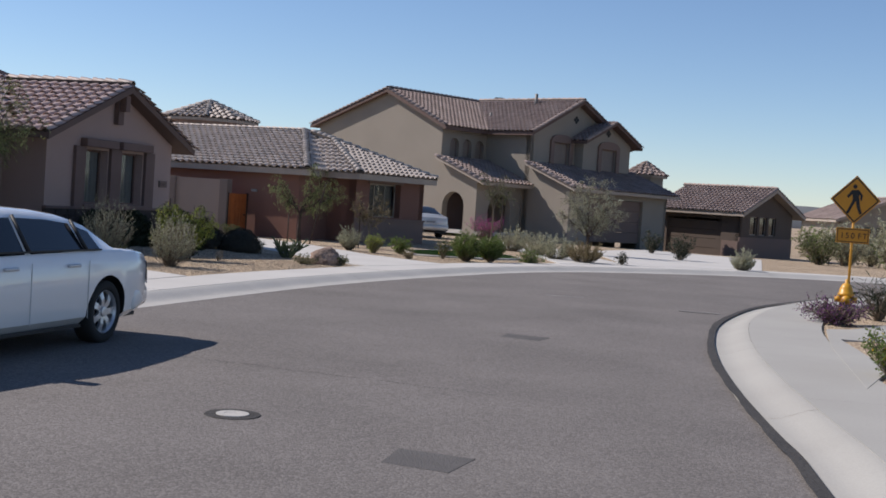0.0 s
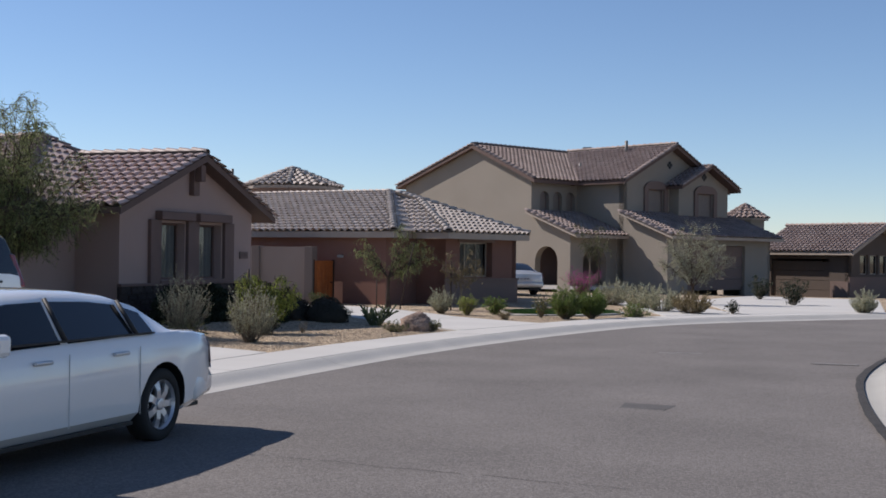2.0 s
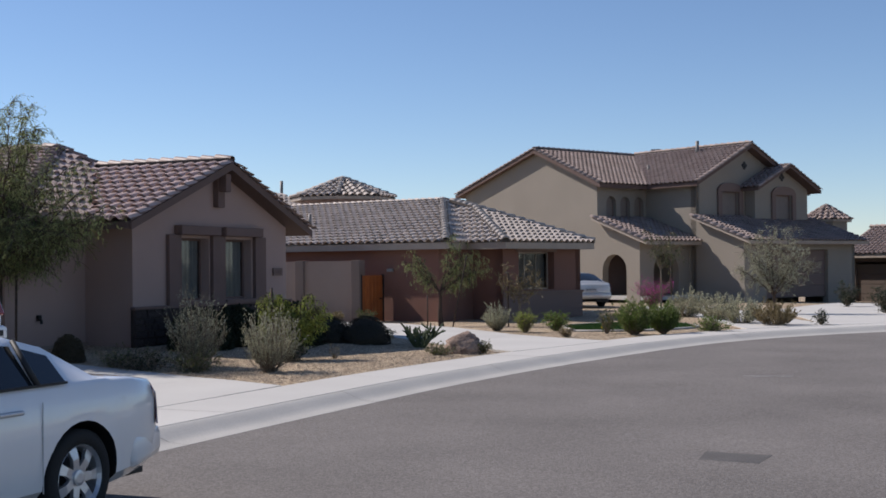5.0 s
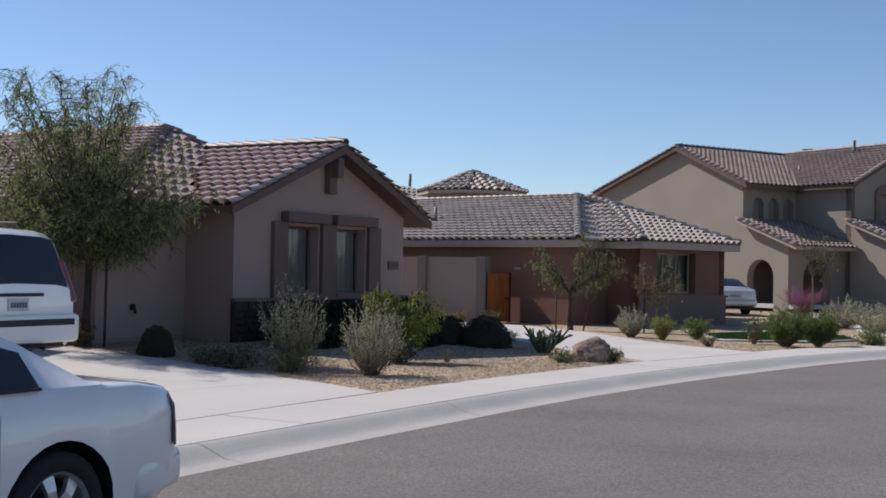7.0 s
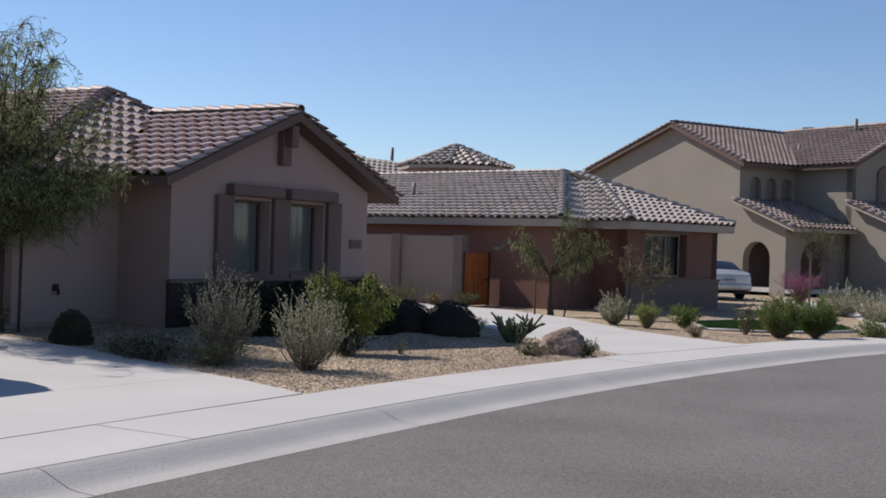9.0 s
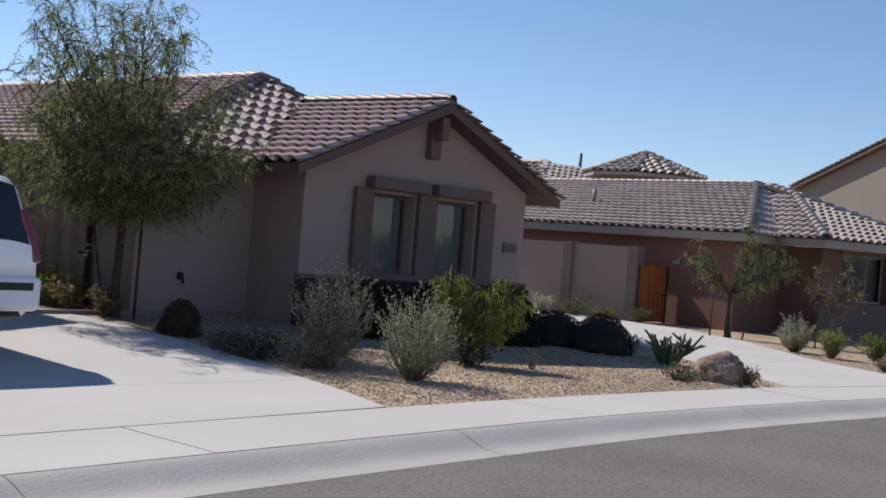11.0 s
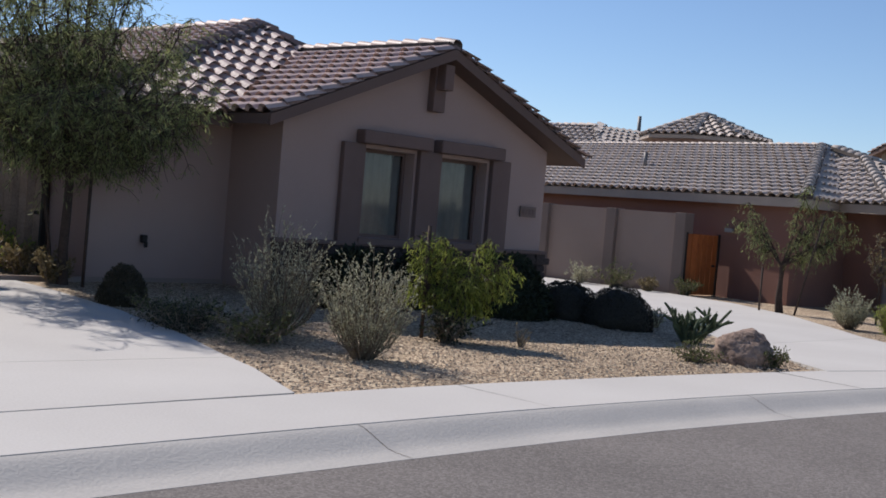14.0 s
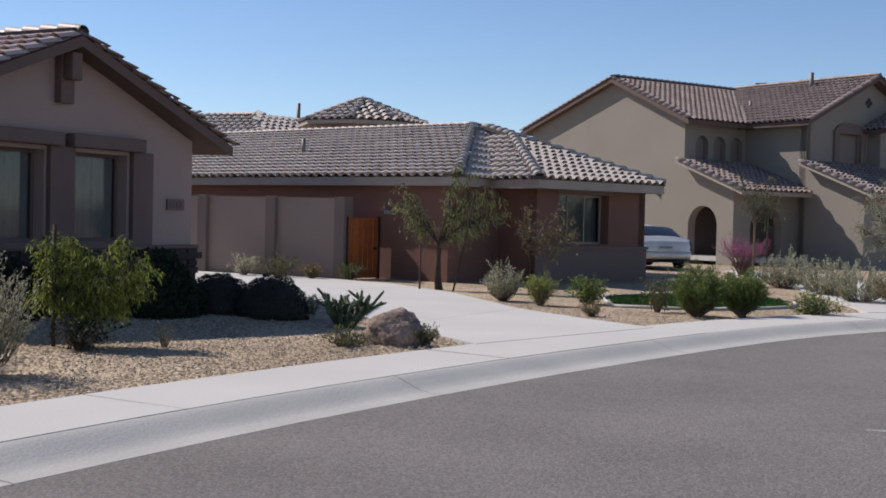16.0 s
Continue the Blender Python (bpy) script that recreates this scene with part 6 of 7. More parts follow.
def limb_tree(name, label, x, y, trunk_r, fork, limbs, leaf_mat, seed, leaf=0.09, aspect=0.22, leaves=26, twigs=26, droop=0.5, lean=(0, 0), twig_len=0.55, trunk_mat=None,
              base=None, trunks=1, group=""):
    """A tree: a tapered trunk, limbs towards the given tips, side branches, twigs and leaves. limbs: (x, y, z, spread) of each tip."""
    rng = random.Random(seed)
    z0 = (lot(x, y) if base is None else base) - 0.05
    t = thing(name, label, "tree", group, at=(x, y, z0))
    wood, green = Soup(), Soup()
    fk = V(lean[0], lean[1], fork)
    for k in range(trunks):
        o = V(0.05 * k, 0.07 * k, 0)
        pts = [o, o.lerp(fk, 0.35) + rand_dir(rng) * 0.03, o.lerp(fk, 0.7) + rand_dir(rng) * 0.03, fk + o * 0.5]
        wood.add(*tube_data(pts, [trunk_r * 1.25, trunk_r, trunk_r * 0.9, trunk_r * 0.85], 10))
    for tx, ty, tz, spread in limbs:
        tip = V(tx, ty, tz)
        bend = fk.lerp(tip, 0.5) + V(0, 0, (tz - fork) * 0.15) + rand_dir(rng) * 0.12
        n = 7
        pts = []
        for i in range(n + 1):
            f = i / n
            pts.append(fk * (1 - f) ** 2 + bend * 2 * f * (1 - f) + tip * f * f + rand_dir(rng) * 0.03 * (i > 0))
        wood.add(*tube_data(pts, [trunk_r * (0.5 * (1 - i / n) ** 1.5 + 0.045) for i in range(n + 1)], 6))
        for b in range(twigs):
            f = 0.22 + 0.80 * (b + rng.random()) / twigs
            f = min(f, 0.999)
            i = int(f * n)
            p = pts[i].lerp(pts[i + 1], f * n - i)
            d = (rand_dir(rng) + (tip - fk).normalized() * 0.35 + V(0, 0, 0.15)).normalized()
            ln = spread * rng.uniform(0.35, 1.0)
            q = p + d * ln * 0.6
            e = q + d * ln * 0.35 - V(0, 0, droop * ln * 0.55)
            wood.add(*tube_data([p, p.lerp(q, 0.5) + rand_dir(rng) * 0.03, q, e], [0.010, 0.008, 0.005, 0.002], 4))
            for s in range(4):
                g = rng.uniform(0.25, 1.0)
                a = p.lerp(q, g) if g < 0.6 else q.lerp(e, (g - 0.6) / 0.4)
                hd = (rand_dir(rng) + V(0, 0, -droop * 1.1)).normalized()
                hl = twig_len * rng.uniform(0.4, 1.0)
                z = a + hd * hl * 0.5 + rand_dir(rng) * 0.05
                w2 = z + (hd + V(0, 0, -droop)).normalized() * hl * 0.5
                wood.add(*tube_data([a, z, w2], [0.005, 0.004, 0.002], 3))
                for m in range(leaves):
                    h = rng.random()
                    c = a.lerp(z, h * 2) if h < 0.5 else z.lerp(w2, h * 2 - 1)
                    ld = (rand_dir(rng) + hd * 0.6 + V(0, 0, -droop)).normalized()
                    green.add(leaf_quad(c + rand_dir(rng) * 0.03, ld, leaf * rng.uniform(0.6, 1.3), aspect, rng), [(0, 1, 2, 3)])
    wood.out("trunk", trunk_mat or BARK, t)
    green.out("crown", leaf_mat, t, kind="stuff")
    return t


def stake(x, y, h, lean=(0, 0)):
    z = lot(x, y)
    s = thing("tree_stake", "thin dark wooden tree stake pushed into gravel", "stake", "tree stakes", at=(x, y, z - 0.1))
    tube("stake", [(0, 0, 0), (lean[0], lean[1], h)], [0.022, 0.022], BARK, s, sides=8)


def sage_plant(name, label, category, x, y, height, radius, leaf_mat, seed, stems=60, twigs=8, leaves=13, leaf=0.03, aspect=0.42, waist=0.30, group="", thick=0.008, stray=0.25, fan=98):
    """A rounded bush of many thin stems whose straight upright twigs are set with tiny leaves."""
    rng = random.Random(seed)
    t = thing(name, label, category, group, at=(x, y, lot(x, y) - 0.03))
    wood, green = Soup(), Soup()
    for i in range(stems):
        a = rng.uniform(0, 2 * math.pi)
        polar = math.radians(fan) * math.sqrt((i + rng.random()) / stems)
        k = rng.uniform(0.72, 1.0)
        tip = V(radius * math.sin(polar) * math.cos(a), radius * math.sin(polar) * math.sin(a), height * (waist + (1 - waist) * math.cos(polar))) * k
        tip.z = max(tip.z, height * 0.12) * (1.0 + (0.14 if rng.random() < 0.12 else 0.0))
        start = V(rng.uniform(-1, 1), rng.uniform(-1, 1), 0) * radius * 0.12
        mid = start.lerp(tip, 0.5) + V(tip.x * 0.12, tip.y * 0.12, -0.05 * height)
        pts = [start, start.lerp(mid, 0.5), mid, mid.lerp(tip, 0.5) + rand_dir(rng) * 0.015, tip]
        wood.add(*tube_data(pts, [thick, thick * 0.85, thick * 0.65, thick * 0.45, thick * 0.25], 4))
        for j in range(twigs):
            f = 0.30 + 0.70 * (j + rng.random()) / twigs
            seg = min(int(f * 4), 3)
            p = pts[seg].lerp(pts[seg + 1], f * 4 - seg)
            d = (rand_dir(rng) * stray * 1.6 + V(p.x, p.y, 0) * 0.45 / radius + V(0, 0, 0.75)).normalized()
            ln = height * rng.uniform(0.10, 0.24)
            e = p + d * ln
            wood.add(*tube_data([p, e], [thick * 0.35, thick * 0.15], 3))
            for m in range(leaves):
                q = p.lerp(e, rng.uniform(0.05, 1.04)) + rand_dir(rng) * leaf * 0.25
                green.add(leaf_quad(q, (d + rand_dir(rng) * 0.8).normalized(), leaf * rng.uniform(0.6, 1.3), aspect, rng), [(0, 1, 2, 3)])
    wood.out("branchwork", TWIG, t, kind="stuff")
    green.out("foliage", leaf_mat, t, kind="stuff")
    return t


# the young tree by the near driveway: wide low limbs, a looser dome above
def crown_tips():
    rng = random.Random(4)
    tips = []
    for count, reach, z, lift, spread, side in ((15, 2.0, 2.2, 0.22, 0.68, 0.0), (13, 1.95, 2.65, 0.3, 0.66, 0.03), (12, 1.65, 3.2, 0.3, 0.62, 0.12), (10, 1.35, 3.85, 0.28, 0.56, 0.3), (8, 0.95, 4.4, 0.22, 0.48, 0.5)):
        for k in range(count):
            a = 2 * math.pi * (k + rng.uniform(0.1, 0.9)) / count
            r = reach * rng.uniform(0.62, 1.1)
            tips.append((r * math.cos(a) - 0.75 * side, r * math.sin(a) - 0.4 * side, z + rng.uniform(-lift, lift), spread * rng.uniform(0.7, 1.15)))
    return tips


limb_tree("tree", "slender evergreen shade tree with drooping feathery leaves", -14.85, 19.6, 0.064, 1.45, crown_tips(),
          LEAF_TREE, 11, leaf=0.09, aspect=0.13, leaves=14, twigs=18, droop=0.5, twig_len=0.46)
stake(-14.62, 19.75, 1.9, (0.0, 0.02))
stake(-15.25, 19.7, 1.85, (-0.35, -0.15))

# near front yard
sage_plant("sage_bush", "pale silvery-grey sage bush in gravel", "shrub", -11.0, 20.0, 1.32, 0.58, LEAF_SAGE, 21, 80, 8, 11, 0.028, waist=0.34, fan=82, group="sage bushes")
sage_plant("sage_bush", "pale grey-green sage bush in gravel", "shrub", -9.42, 19.8, 1.06, 0.52, LEAF_SAGE, 22, 85, 8, 13, 0.028, waist=0.36, fan=80, group="sage bushes")
limb_tree("bushy_tree", "small bushy yellow-green tree with a split trunk", -10.4, 22.0, 0.03, 0.40,
          [(-0.30, -0.22, 1.25, 0.24), (-0.32, -0.2, 1.0, 0.26), (-0.25, -0.26, 0.75, 0.28), (-0.1, -0.05, 1.2, 0.25), (0.05, 0.05, 1.0, 0.28), (0.28, 0.25, 1.18, 0.28), (0.48, 0.44, 1.05, 0.30), (0.25, 0.45, 1.0, 0.30),
           (0.48, 0.2, 0.9, 0.30), (0.25, 0.2, 0.78, 0.30), (0.05, 0.3, 0.72, 0.28), (0.32, -0.05, 0.8, 0.28), (0.45, 0.45, 0.75, 0.28)],
          LEAF_YELLOW, 23, leaf=0.075, aspect=0.15, leaves=16, twigs=14, droop=0.85, twig_len=0.28, trunks=2)
stake(-10.6, 21.8, 1.4)
mound("shrub", "dark leafy shrub against the stone base", -12.9, 22.9, 0.55, 0.7, 0.80, LEAF_DARK, 24, n=6000, leaf=0.06, fuzz=0.35)
mound("shrub", "dark leafy shrub against the stone base", -12.9, 24.2, 0.55, 0.7, 0.78, LEAF_DARK, 25, n=6000, leaf=0.06, fuzz=0.35)
mound("shrub", "tall dark leafy shrub at the corner of the stone base", -12.05, 25.0, 0.6, 0.62, 0.86, LEAF_DARK, 26, n=6000, leaf=0.06, fuzz=0.35)
mound("clipped_shrub", "dark clipped dome shrub in gravel", -11.75, 26.0, 0.52, 0.46, 0.58, LEAF_CLIPPED, 31, n=9000, leaf=0.022, group="clipped shrubs", core_size=0.93, fuzz=0.08)
mound("clipped_shrub", "dark clipped dome shrub in gravel", -10.95, 26.15, 0.54, 0.48, 0.60, LEAF_CLIPPED, 32, n=9000, leaf=0.022, group="clipped shrubs", core_size=0.93, fuzz=0.08)
mound("ball_shrub", "small round brownish shrub beside the driveway", -13.2, 19.45, 0.28, 0.28, 0.46, LEAF_UMBER, 33, n=7000, leaf=0.028, fuzz=0.26, core_size=0.86)
stems_plant("low_shrub", "low brownish groundcover shrub at the driveway edge", "shrub", -11.9, 19.3, 0.32, 0.62, LEAF_OLIVE, 34, 26, 8, 8, 0.035, 0.5, upright=0.1)
stems_plant("low_shrub", "low brownish groundcover shrub at the driveway edge", "shrub", -11.4, 19.1, 0.30, 0.55, LEAF_DARK, 35, 26, 8, 8, 0.035, 0.5, upright=0.1)
stems_plant("low_shrub", "low olive groundcover shrub under the sage", "shrub", -10.6, 19.35, 0.36, 0.5, LEAF_OLIVE, 36, 26, 8, 8, 0.035, 0.5, upright=0.2)
stems_plant("grey_tuft", "tiny grey-leaved tuft in gravel", "shrub", -10.75, 26.85, 0.32, 0.2, LEAF_SAGE, 37, 16, 6, 7, 0.035, 0.5)
stems_plant("sprout", "thin dry sprout in gravel", "plant", -9.76, 22.6, 0.28, 0.14, LEAF_DRY, 38, 7, 3, 3, 0.03, 0.4)
stems_plant("low_shrub", "dark low shrub under the yellow-green tree", "shrub", -10.2, 21.8, 0.38, 0.42, LEAF_DARK, 39, 20, 8, 8, 0.04, 0.5)
# row of plants by the side gate
for i, (px, py, hh, rr, mm) in enumerate(((-15.8, 19.5, 0.45, 0.35, LEAF_DRY), (-16.4, 19.6, 0.6, 0.42, LEAF_YELLOW), (-17.0, 19.55, 0.75, 0.5, LEAF_GREEN), (-14.95, 19.5, 0.4, 0.28, LEAF_DRY), (-17.9, 19.6, 0.75, 0.5, LEAF_YELLOW))):
    stems_plant("garden_plant", "leafy yellow-green garden plant along the side wall", "plant", px, py, hh, rr, mm, 40 + i, 16, 7, 7, 0.06, 0.5, upright=0.6, group="side border plants")


def cholla(x, y, seed):
    """A branching cactus of stubby jointed arms."""
    rng = random.Random(seed)
    c = thing("cactus", "dark green branching cactus beside a boulder", "cactus", at=(x, y, lot(x, y) - 0.03))
    s = []

    def arm(p, d, ln, r, depth):
        e = p + d * ln
        vs, fs = tube_data([p, p + d * ln * 0.12, p + d * ln * 0.5, p + d * ln * 0.88, e], [r * 0.7, r * 0.95, r * 1.05, r * 0.9, r * 0.35], 8)
        s.extend(vs)
        link("arm", to_mesh("arm", vs, fs, True), CACTUS, c)
        if depth:
            for _ in range(rng.choice((2, 2, 3))):
                nd = (d * 0.6 + rand_dir(rng) * 0.85 + V(0, 0, 0.55)).normalized()
                arm(p + d * ln * rng.uniform(0.35, 0.95), nd, ln * rng.uniform(0.62, 0.95), r * 0.86, depth - 1)

    for k in range(12):
        a = k * 0.75 + rng.random() * 0.5
        arm(V(0.07 * math.cos(a), 0.07 * math.sin(a), 0.0), V(math.cos(a) * rng.uniform(0.3, 0.9), math.sin(a) * rng.uniform(0.3, 0.9), 1).normalized(), rng.uniform(0.22, 0.34), 0.025, 2)
    t = Soup()
    for v in s[::3]:
        d = rand_dir(rng, 0.1)
        t.add([v, v + d * 0.03, v + d * 0.028 + V(0.003, 0, 0.003)], [(0, 1, 2)])
    t.out("spines", TWIG, c, kind="stuff")
    return c


cholla(-9.55, 25.9, 5)
for i, (px, py, hh, rr, mm) in enumerate(((-17.6, 35.5, 0.55, 0.5, LEAF_OLIVE), (-18.6, 35.45, 0.5, 0.45, LEAF_SAGE), (-16.75, 35.6, 0.35, 0.25, LEAF_DRY), (-15.9, 35.9, 0.45, 0.3, LEAF_OLIVE))):
    stems_plant("wall_shrub", "thin leafy shrub at the foot of the block wall", "shrub", px, py, hh, rr, mm, 56 + i, 16, 7, 7, 0.06, 0.4, upright=0.6, group="shrubs along the wall")


def boulder(x, y, r, h, seed):
    b = bmesh.new()
    bmesh.ops.create_icosphere(b, subdivisions=4, radius=1.0)
    for v in b.verts:
        d = v.co.normalized()
        k = 1 + 0.17 * noise.noise(d * 1.5 + V(seed, 0, 0)) + 0.18 * abs(noise.noise(d * 3.0 + V(0, seed, 0))) + 0.08 * noise.noise(d * 7) + 0.035 * noise.noise(d * 17)
        v.co = V(d.x * r * k, d.y * r * 0.85 * k, max(d.z * h * k, -0.12))
    me = bpy.data.meshes.new("boulder")
    b.to_mesh(me)
    b.free()
    me.polygons.foreach_set("use_smooth", [True] * len(me.polygons))
    o = link("boulder", me, BOULDER)
    o.matrix_world = pose(x, y, lot(x, y) + 0.05)
    return tagged(o, "rounded brown granite boulder in gravel", "boulder")


boulder(-8.06, 24.65, 0.38, 0.33, 3)
stems_plant("low_shrub", "small olive shrub in front of the boulder", "shrub", -8.3, 24.0, 0.22, 0.33, LEAF_OLIVE, 51, 20, 7, 8, 0.03, 0.5, upright=0.2)
stems_plant("low_shrub", "small olive shrub beside the boulder", "shrub", -7.7, 24.7, 0.26, 0.26, LEAF_OLIVE, 52, 20, 7, 8, 0.03, 0.5, upright=0.3)

# the brown bungalow's yard
limb_tree("tree", "young weeping tree with several thin trunks, tied to stakes", -12.75, 34.3, 0.042, 1.0,
          [(-0.75, -0.2, 2.15, 0.34), (-0.95, -0.2, 1.85, 0.34), (0.85, 0.2, 2.2, 0.4), (0.6, 0.1, 2.4, 0.35), (-0.65, -0.1, 1.8, 0.32), (1.15, 0.3, 1.95, 0.4), (1.25, 0.35, 1.7, 0.34), (0.7, 0.3, 1.95, 0.38), (0.4, 0.0, 2.7, 0.14), (1.0, 0.1, 1.6, 0.32)],
          LEAF_TREE, 61, leaf=0.08, aspect=0.15, leaves=12, twigs=11, droop=0.85, twig_len=0.36, trunks=2)
stake(-13.0, 34.0, 1.0)
stake(-12.3, 34.1, 2.1, (0.4, 0.15))
sage_plant("shrub", "rounded grey-green shrub by the brown wall", "shrub", -10.25, 32.2, 0.70, 0.36, LEAF_SAGE, 62, 70, 8, 12, 0.035, waist=0.5)
stems_plant("grass_clump", "yellow-green fine-leaved clump beside the driveway", "plant", -9.3, 31.7, 0.50, 0.30, LEAF_YELLOW, 63, 80, 6, 7, 0.06, 0.14, upright=0.7)
limb_tree("sapling", "sparse half-bare sapling with yellowing leaves", -10.5, 34.6, 0.025, 0.7,
          [(-0.45, 0, 1.6, 0.4), (0.35, 0.2, 1.7, 0.4), (0.0, -0.1, 1.45, 0.4), (0.6, 0.1, 1.35, 0.3), (-0.6, 0.1, 1.25, 0.3)], LEAF_DRY, 64, leaf=0.06, aspect=0.45, leaves=6, twigs=11, droop=0.25, twig_len=0.25, trunks=2, trunk_mat=TWIG)
stake(-10.8, 34.55, 1.6)
stems_plant("shrub", "leafy green shrub before the brown house", "shrub", -8.8, 32.7, 0.46, 0.38, LEAF_GREEN, 65, 24, 8, 9, 0.055, 0.5)
stems_plant("shrub", "small dry grass tuft in gravel", "plant", -7.75, 30.2, 0.24, 0.2, LEAF_DRY, 66, 24, 5, 6, 0.05, 0.2)
stems_plant("flowering_plant", "thin stemmed plant with one orange bloom", "plant", -7.25, 31.9, 0.68, 0.36, LEAF_OLIVE, 67, 12, 6, 6, 0.07, 0.35, upright=0.6, flower=FLOWER_YELLOW, flower_share=0.03)
sage_plant("shrub", "full bright green feathery shrub at the kerb", "shrub", -6.5, 31.65, 0.86, 0.43, LEAF_GREEN, 68, 130, 9, 16, 0.055, 0.2, waist=0.5, group="bright green shrubs", stray=0.35)
sage_plant("shrub", "full bright green feathery shrub at the kerb", "shrub", -5.95, 32.35, 0.82, 0.40, LEAF_GREEN, 69, 130, 9, 16, 0.055, 0.2, waist=0.5, group="bright green shrubs", stray=0.35)
stems_plant("low_shrub", "low spreading dark green shrub at the kerb", "shrub", -5.0, 33.4, 0.34, 0.48, LEAF_GREEN, 70, 30, 8, 8, 0.05, 0.4, upright=0.15)
stems_plant("ornamental_grass", "purple-pink flower spikes in a loose clump", "plant", -10.0, 48.0, 1.1, 0.8, LEAF_OLIVE, 71, 70, 6, 7, 0.06, 0.2, upright=0.95, flower=FLOWER_PINK, flower_share=0.75)
sage_plant("grey_shrub", "grey-green desert shrub in gravel by the kerb", "shrub", -7.4, 41.8, 0.95, 0.7, LEAF_SAGE, 72, 75, 8, 12, 0.045, waist=0.42, group="grey shrubs")
sage_plant("grey_shrub", "grey-green desert shrub in gravel by the kerb", "shrub", -6.0, 39.6, 0.9, 0.7, LEAF_SAGE, 73, 75, 8, 12, 0.045, waist=0.42, group="grey shrubs")
sage_plant("grey_shrub", "olive desert shrub in gravel by the kerb", "shrub", -4.95, 37.6, 0.85, 0.7, LEAF_SAGE, 74, 75, 8, 12, 0.045, waist=0.42, group="grey shrubs")
sage_plant("grey_shrub", "dry olive-brown desert shrub by the kerb", "shrub", -3.95, 36.6, 0.75, 0.65, LEAF_DRY, 75, 75, 8, 12, 0.045, waist=0.42, group="grey shrubs")
limb_tree("palo_verde", "airy pale green desert tree before the garage", -5.0, 44.0, 0.045, 0.7,
          [(-0.9, 0.1, 2.2, 0.5), (0.95, -0.1, 2.1, 0.5), (-0.45, 0.5, 2.6, 0.5), (0.5, 0.4, 2.7, 0.5), (0.05, -0.4, 2.75, 0.5), (-0.6, -0.5, 1.9, 0.45), (0.7, -0.5, 1.8, 0.45), (1.2, 0.3, 1.6, 0.4), (-1.1, -0.2, 1.6, 0.4)],
          LEAF_SAGE, 76, leaf=0.06, aspect=0.2, leaves=19, twigs=22, droop=0.1, twig_len=0.4, trunks=2)
limb_tree("sapling", "thin sparse sapling before the porch", -9.6, 47.6, 0.03, 1.5,
          [(-0.4, 0, 3.0, 0.5), (0.4, 0, 2.9, 0.5), (0.0, 0.2, 2.6, 0.5), (0.7, 0.1, 2.3, 0.4)], LEAF_OLIVE, 77, leaf=0.08, aspect=0.35, leaves=5, twigs=12, droop=0.5, twig_len=0.35, trunk_mat=TWIG)
stake(-9.2, 47.5, 2.0)
stems_plant("small_cactus", "small dark yucca at the kerb", "plant", -2.75, 37.0, 0.34, 0.18, LEAF_DARK, 78, 18, 3, 4, 0.14, 0.15, upright=0.9)
stems_plant("shrub", "dark rounded shrub by the far driveway", "shrub", -1.6, 45.5, 0.95, 0.55, LEAF_DARK, 79, 30, 8, 9, 0.07, 0.4)
stems_plant("shrub", "dark rounded shrub by the far driveway", "shrub", -3.4, 52.0, 0.9, 0.5, LEAF_DARK, 80, 30, 8, 9, 0.07, 0.4)
sage_plant("grey_shrub", "grey-green shrub at the far kerb", "shrub", 0.9, 40.3, 0.75, 0.45, LEAF_SAGE, 81, 75, 8, 12, 0.045, waist=0.42, group="grey shrubs")
# desert shrubs beyond the bend
for i in range(20):
    rr = random.Random(300 + i)
    px, py = 3.6 + (i % 10) * 1.35 + rr.uniform(-0.5, 0.5), 56 + (i // 10) * 7 + rr.uniform(-2.5, 2.5)
    stems_plant("desert_shrub", "large olive desert shrub beyond the bend", "shrub", px, py, rr.uniform(1.4, 2.9), rr.uniform(1.0, 1.7), rr.choice((LEAF_OLIVE, LEAF_SAGE, LEAF_GREEN, LEAF_OLIVE)), 90 + i, 26, 9, 11, 0.12, 0.4, upright=0.4, group="desert shrubs", thick=0.025)
# far side of the street
stems_plant("flower_bush", "low mound of purple flowers around the hydrant", "shrub", 3.15, 20.2, 0.42, 0.6, FLOWER_PURPLE, 121, 60, 8, 9, 0.035, 0.6, upright=0.2, flower=LEAF_DARK, flower_share=0.3)
stems_plant("yucca", "dark spiky yucca beyond the flowers", "plant", 3.95, 21.6, 0.7, 0.5, LEAF_DARK, 122, 60, 2, 3, 0.2, 0.10, upright=0.9)
stems_plant("flower_bush", "light green bush with small yellow flowers", "shrub", 3.5, 12.7, 0.5, 0.42, LEAF_GREEN, 123, 36, 8, 10, 0.04, 0.5, upright=0.6, flower=FLOWER_YELLOW, flower_share=0.05)


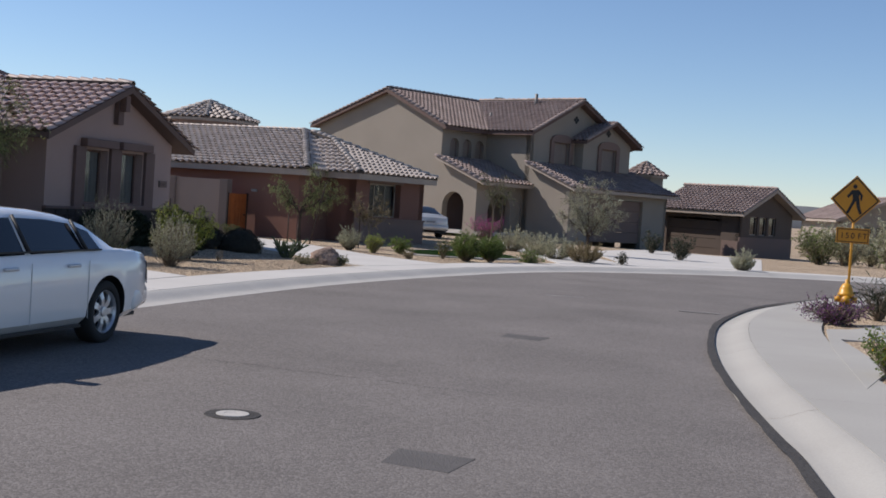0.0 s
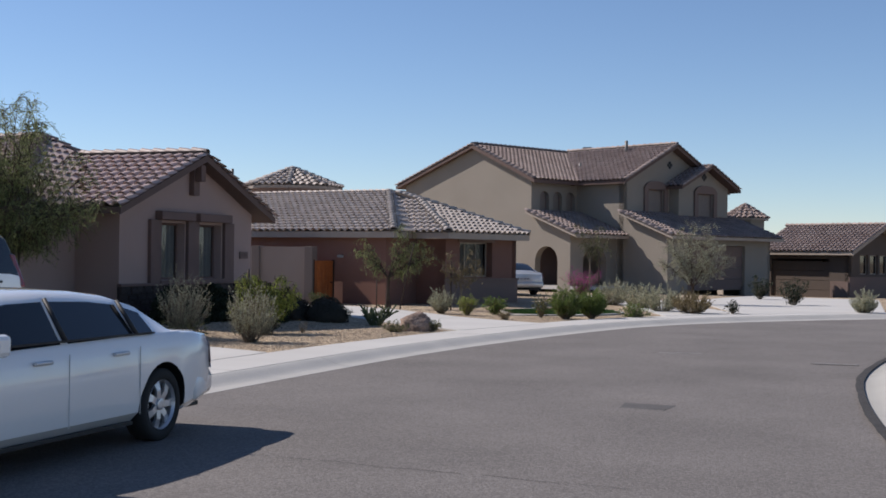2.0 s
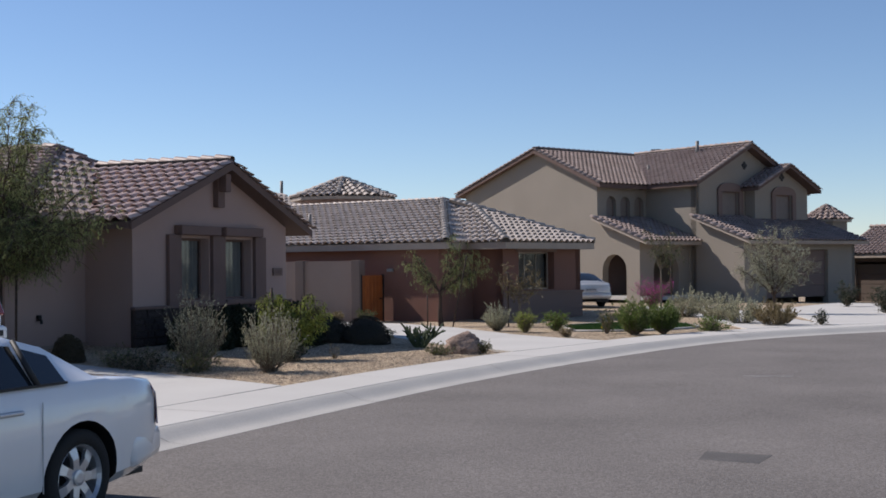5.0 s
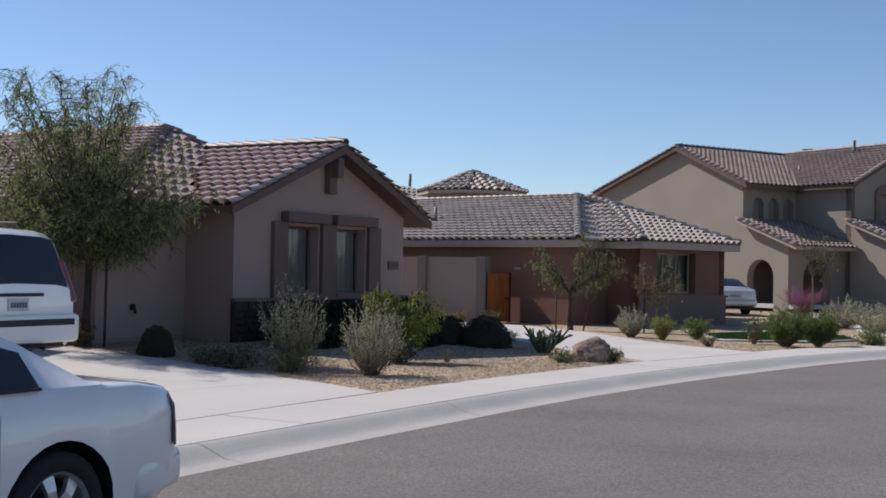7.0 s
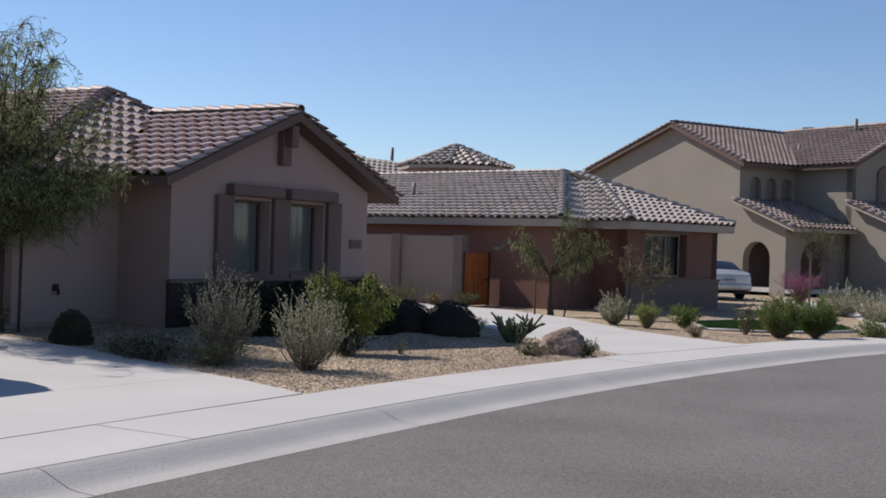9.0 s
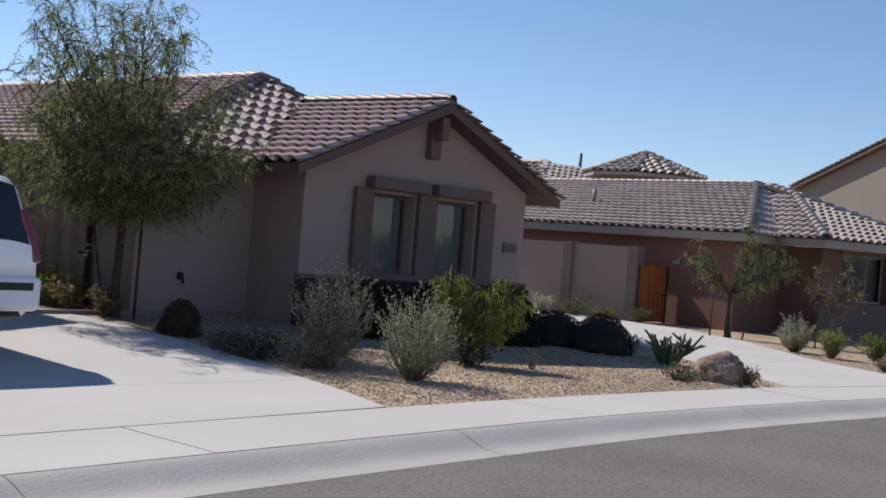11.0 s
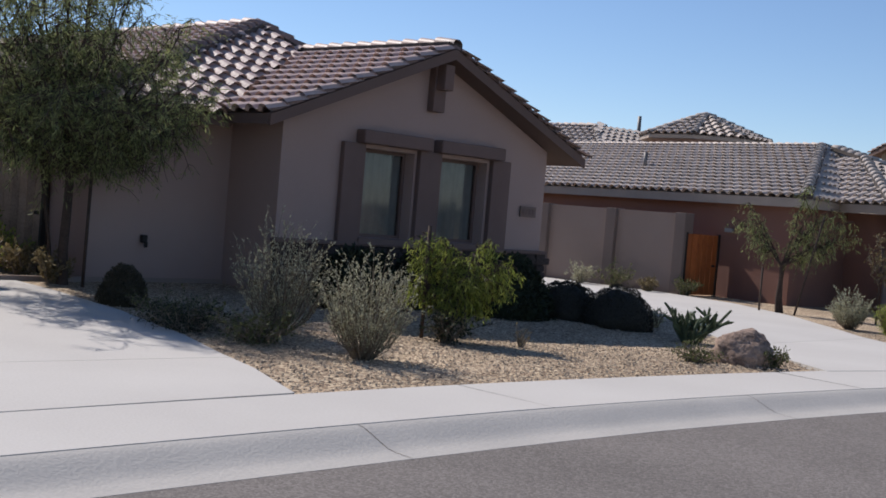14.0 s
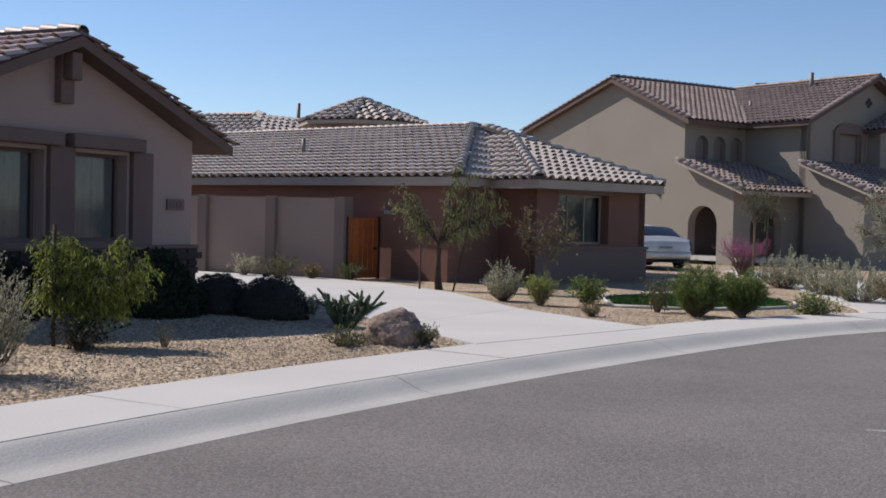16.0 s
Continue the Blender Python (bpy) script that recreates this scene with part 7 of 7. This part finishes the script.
# ---- lawn, pebbles ----
def lawn():
    g = thing("lawn", "small bright green lawn with a pale concrete edge", "lawn")
    out = [(-8.2, 32.4), (-6.75, 32.9), (-5.7, 34.7), (-6.3, 36.6), (-8.3, 36.9), (-9.2, 34.8)]
    poly = np.array(out)
    s = Soup()
    rng = random.Random(9)
    for i in range(14000):
        x, y = rng.uniform(-9.2, -5.7), rng.uniform(32.4, 36.9)
        if inside(poly, x, y):
            p = V(x, y, lot(x, y) + 0.01)
            d = (rand_dir(rng) * 0.4 + V(0, 0, 1)).normalized()
            s.add(leaf_quad(p, d, rng.uniform(0.05, 0.09), 0.25, rng), [(0, 1, 2, 3)])
    s.out("grass", GRASS, g, kind="stuff")
    prism("turf", [(x, y, 0.09) for x, y in out], (0, 0, 0.055), GRASS, g)
    loop = smooth_line(out + [out[0]], 0.4)
    tube("lawn_edge", [(p[0], p[1], 0.14) for p in loop], [0.035] * len(loop), KERB, g, sides=6)


lawn()


def scatter_pebbles():
    """Loose stones over the gravel beds that the walk passes."""
    rng = random.Random(77)
    s = Soup()
    drive1, drive2 = np.array(DRIVE_ONE), np.array(DRIVE_TWO)
    n = 0
    while n < 14000:
        x, y = rng.uniform(-14, -4.5), rng.uniform(17, 32)
        if inside(CORRIDOR, x, y) or distance(LEFT, x, y) < 1.66 or inside(drive1, x, y) or inside(drive2, x, y):
            continue
        if y > 26 and rng.random() < 0.5:
            continue
        r = rng.uniform(0.008, 0.024)
        z = lot(x, y) + r * 0.2
        d = [V(rng.uniform(0.6, 1.2) * r, 0, 0), V(0, rng.uniform(0.6, 1.2) * r, 0), V(0, 0, rng.uniform(0.4, 0.8) * r)]
        m = Matrix.Rotation(rng.uniform(0, 6.28), 3, "Z")
        c = V(x, y, z)
        s.add([c + m @ d[0], c + m @ d[1], c - m @ d[0], c - m @ d[1], c + d[2]], [(0, 1, 4), (1, 2, 4), (2, 3, 4), (3, 0, 4)])
        n += 1
    tagged(s.out("pebbles", PEBBLE, kind="stuff"), "loose tan and brown gravel stones over the yards", "gravel", kind="stuff")


scatter_pebbles()


def hills():
    """A low far rise along the horizon."""
    vs, fs = [], []
    n = 60
    for i in range(n + 1):
        a = radians(-25 + 110 * i / n)
        x, y = -900 * math.sin(a), 900 * math.cos(a)
        hgt = 14 + 9 * noise.noise(V(i * 0.25, 0, 3)) + 4 * noise.noise(V(i * 0.9, 5, 0))
        vs += [(x, y, -3), (x, y, max(2, hgt)), (x * 1.2, y * 1.2, -3)]
    for i in range(n):
        fs += [(3 * i, 3 * i + 3, 3 * i + 4, 3 * i + 1), (3 * i + 1, 3 * i + 4, 3 * i + 5, 3 * i + 2)]
    tagged(link("backdrop", to_mesh("backdrop", vs, fs, True), HILL, kind="structure"), "low hazy desert rise on the horizon", "hills", kind="structure")


hills()
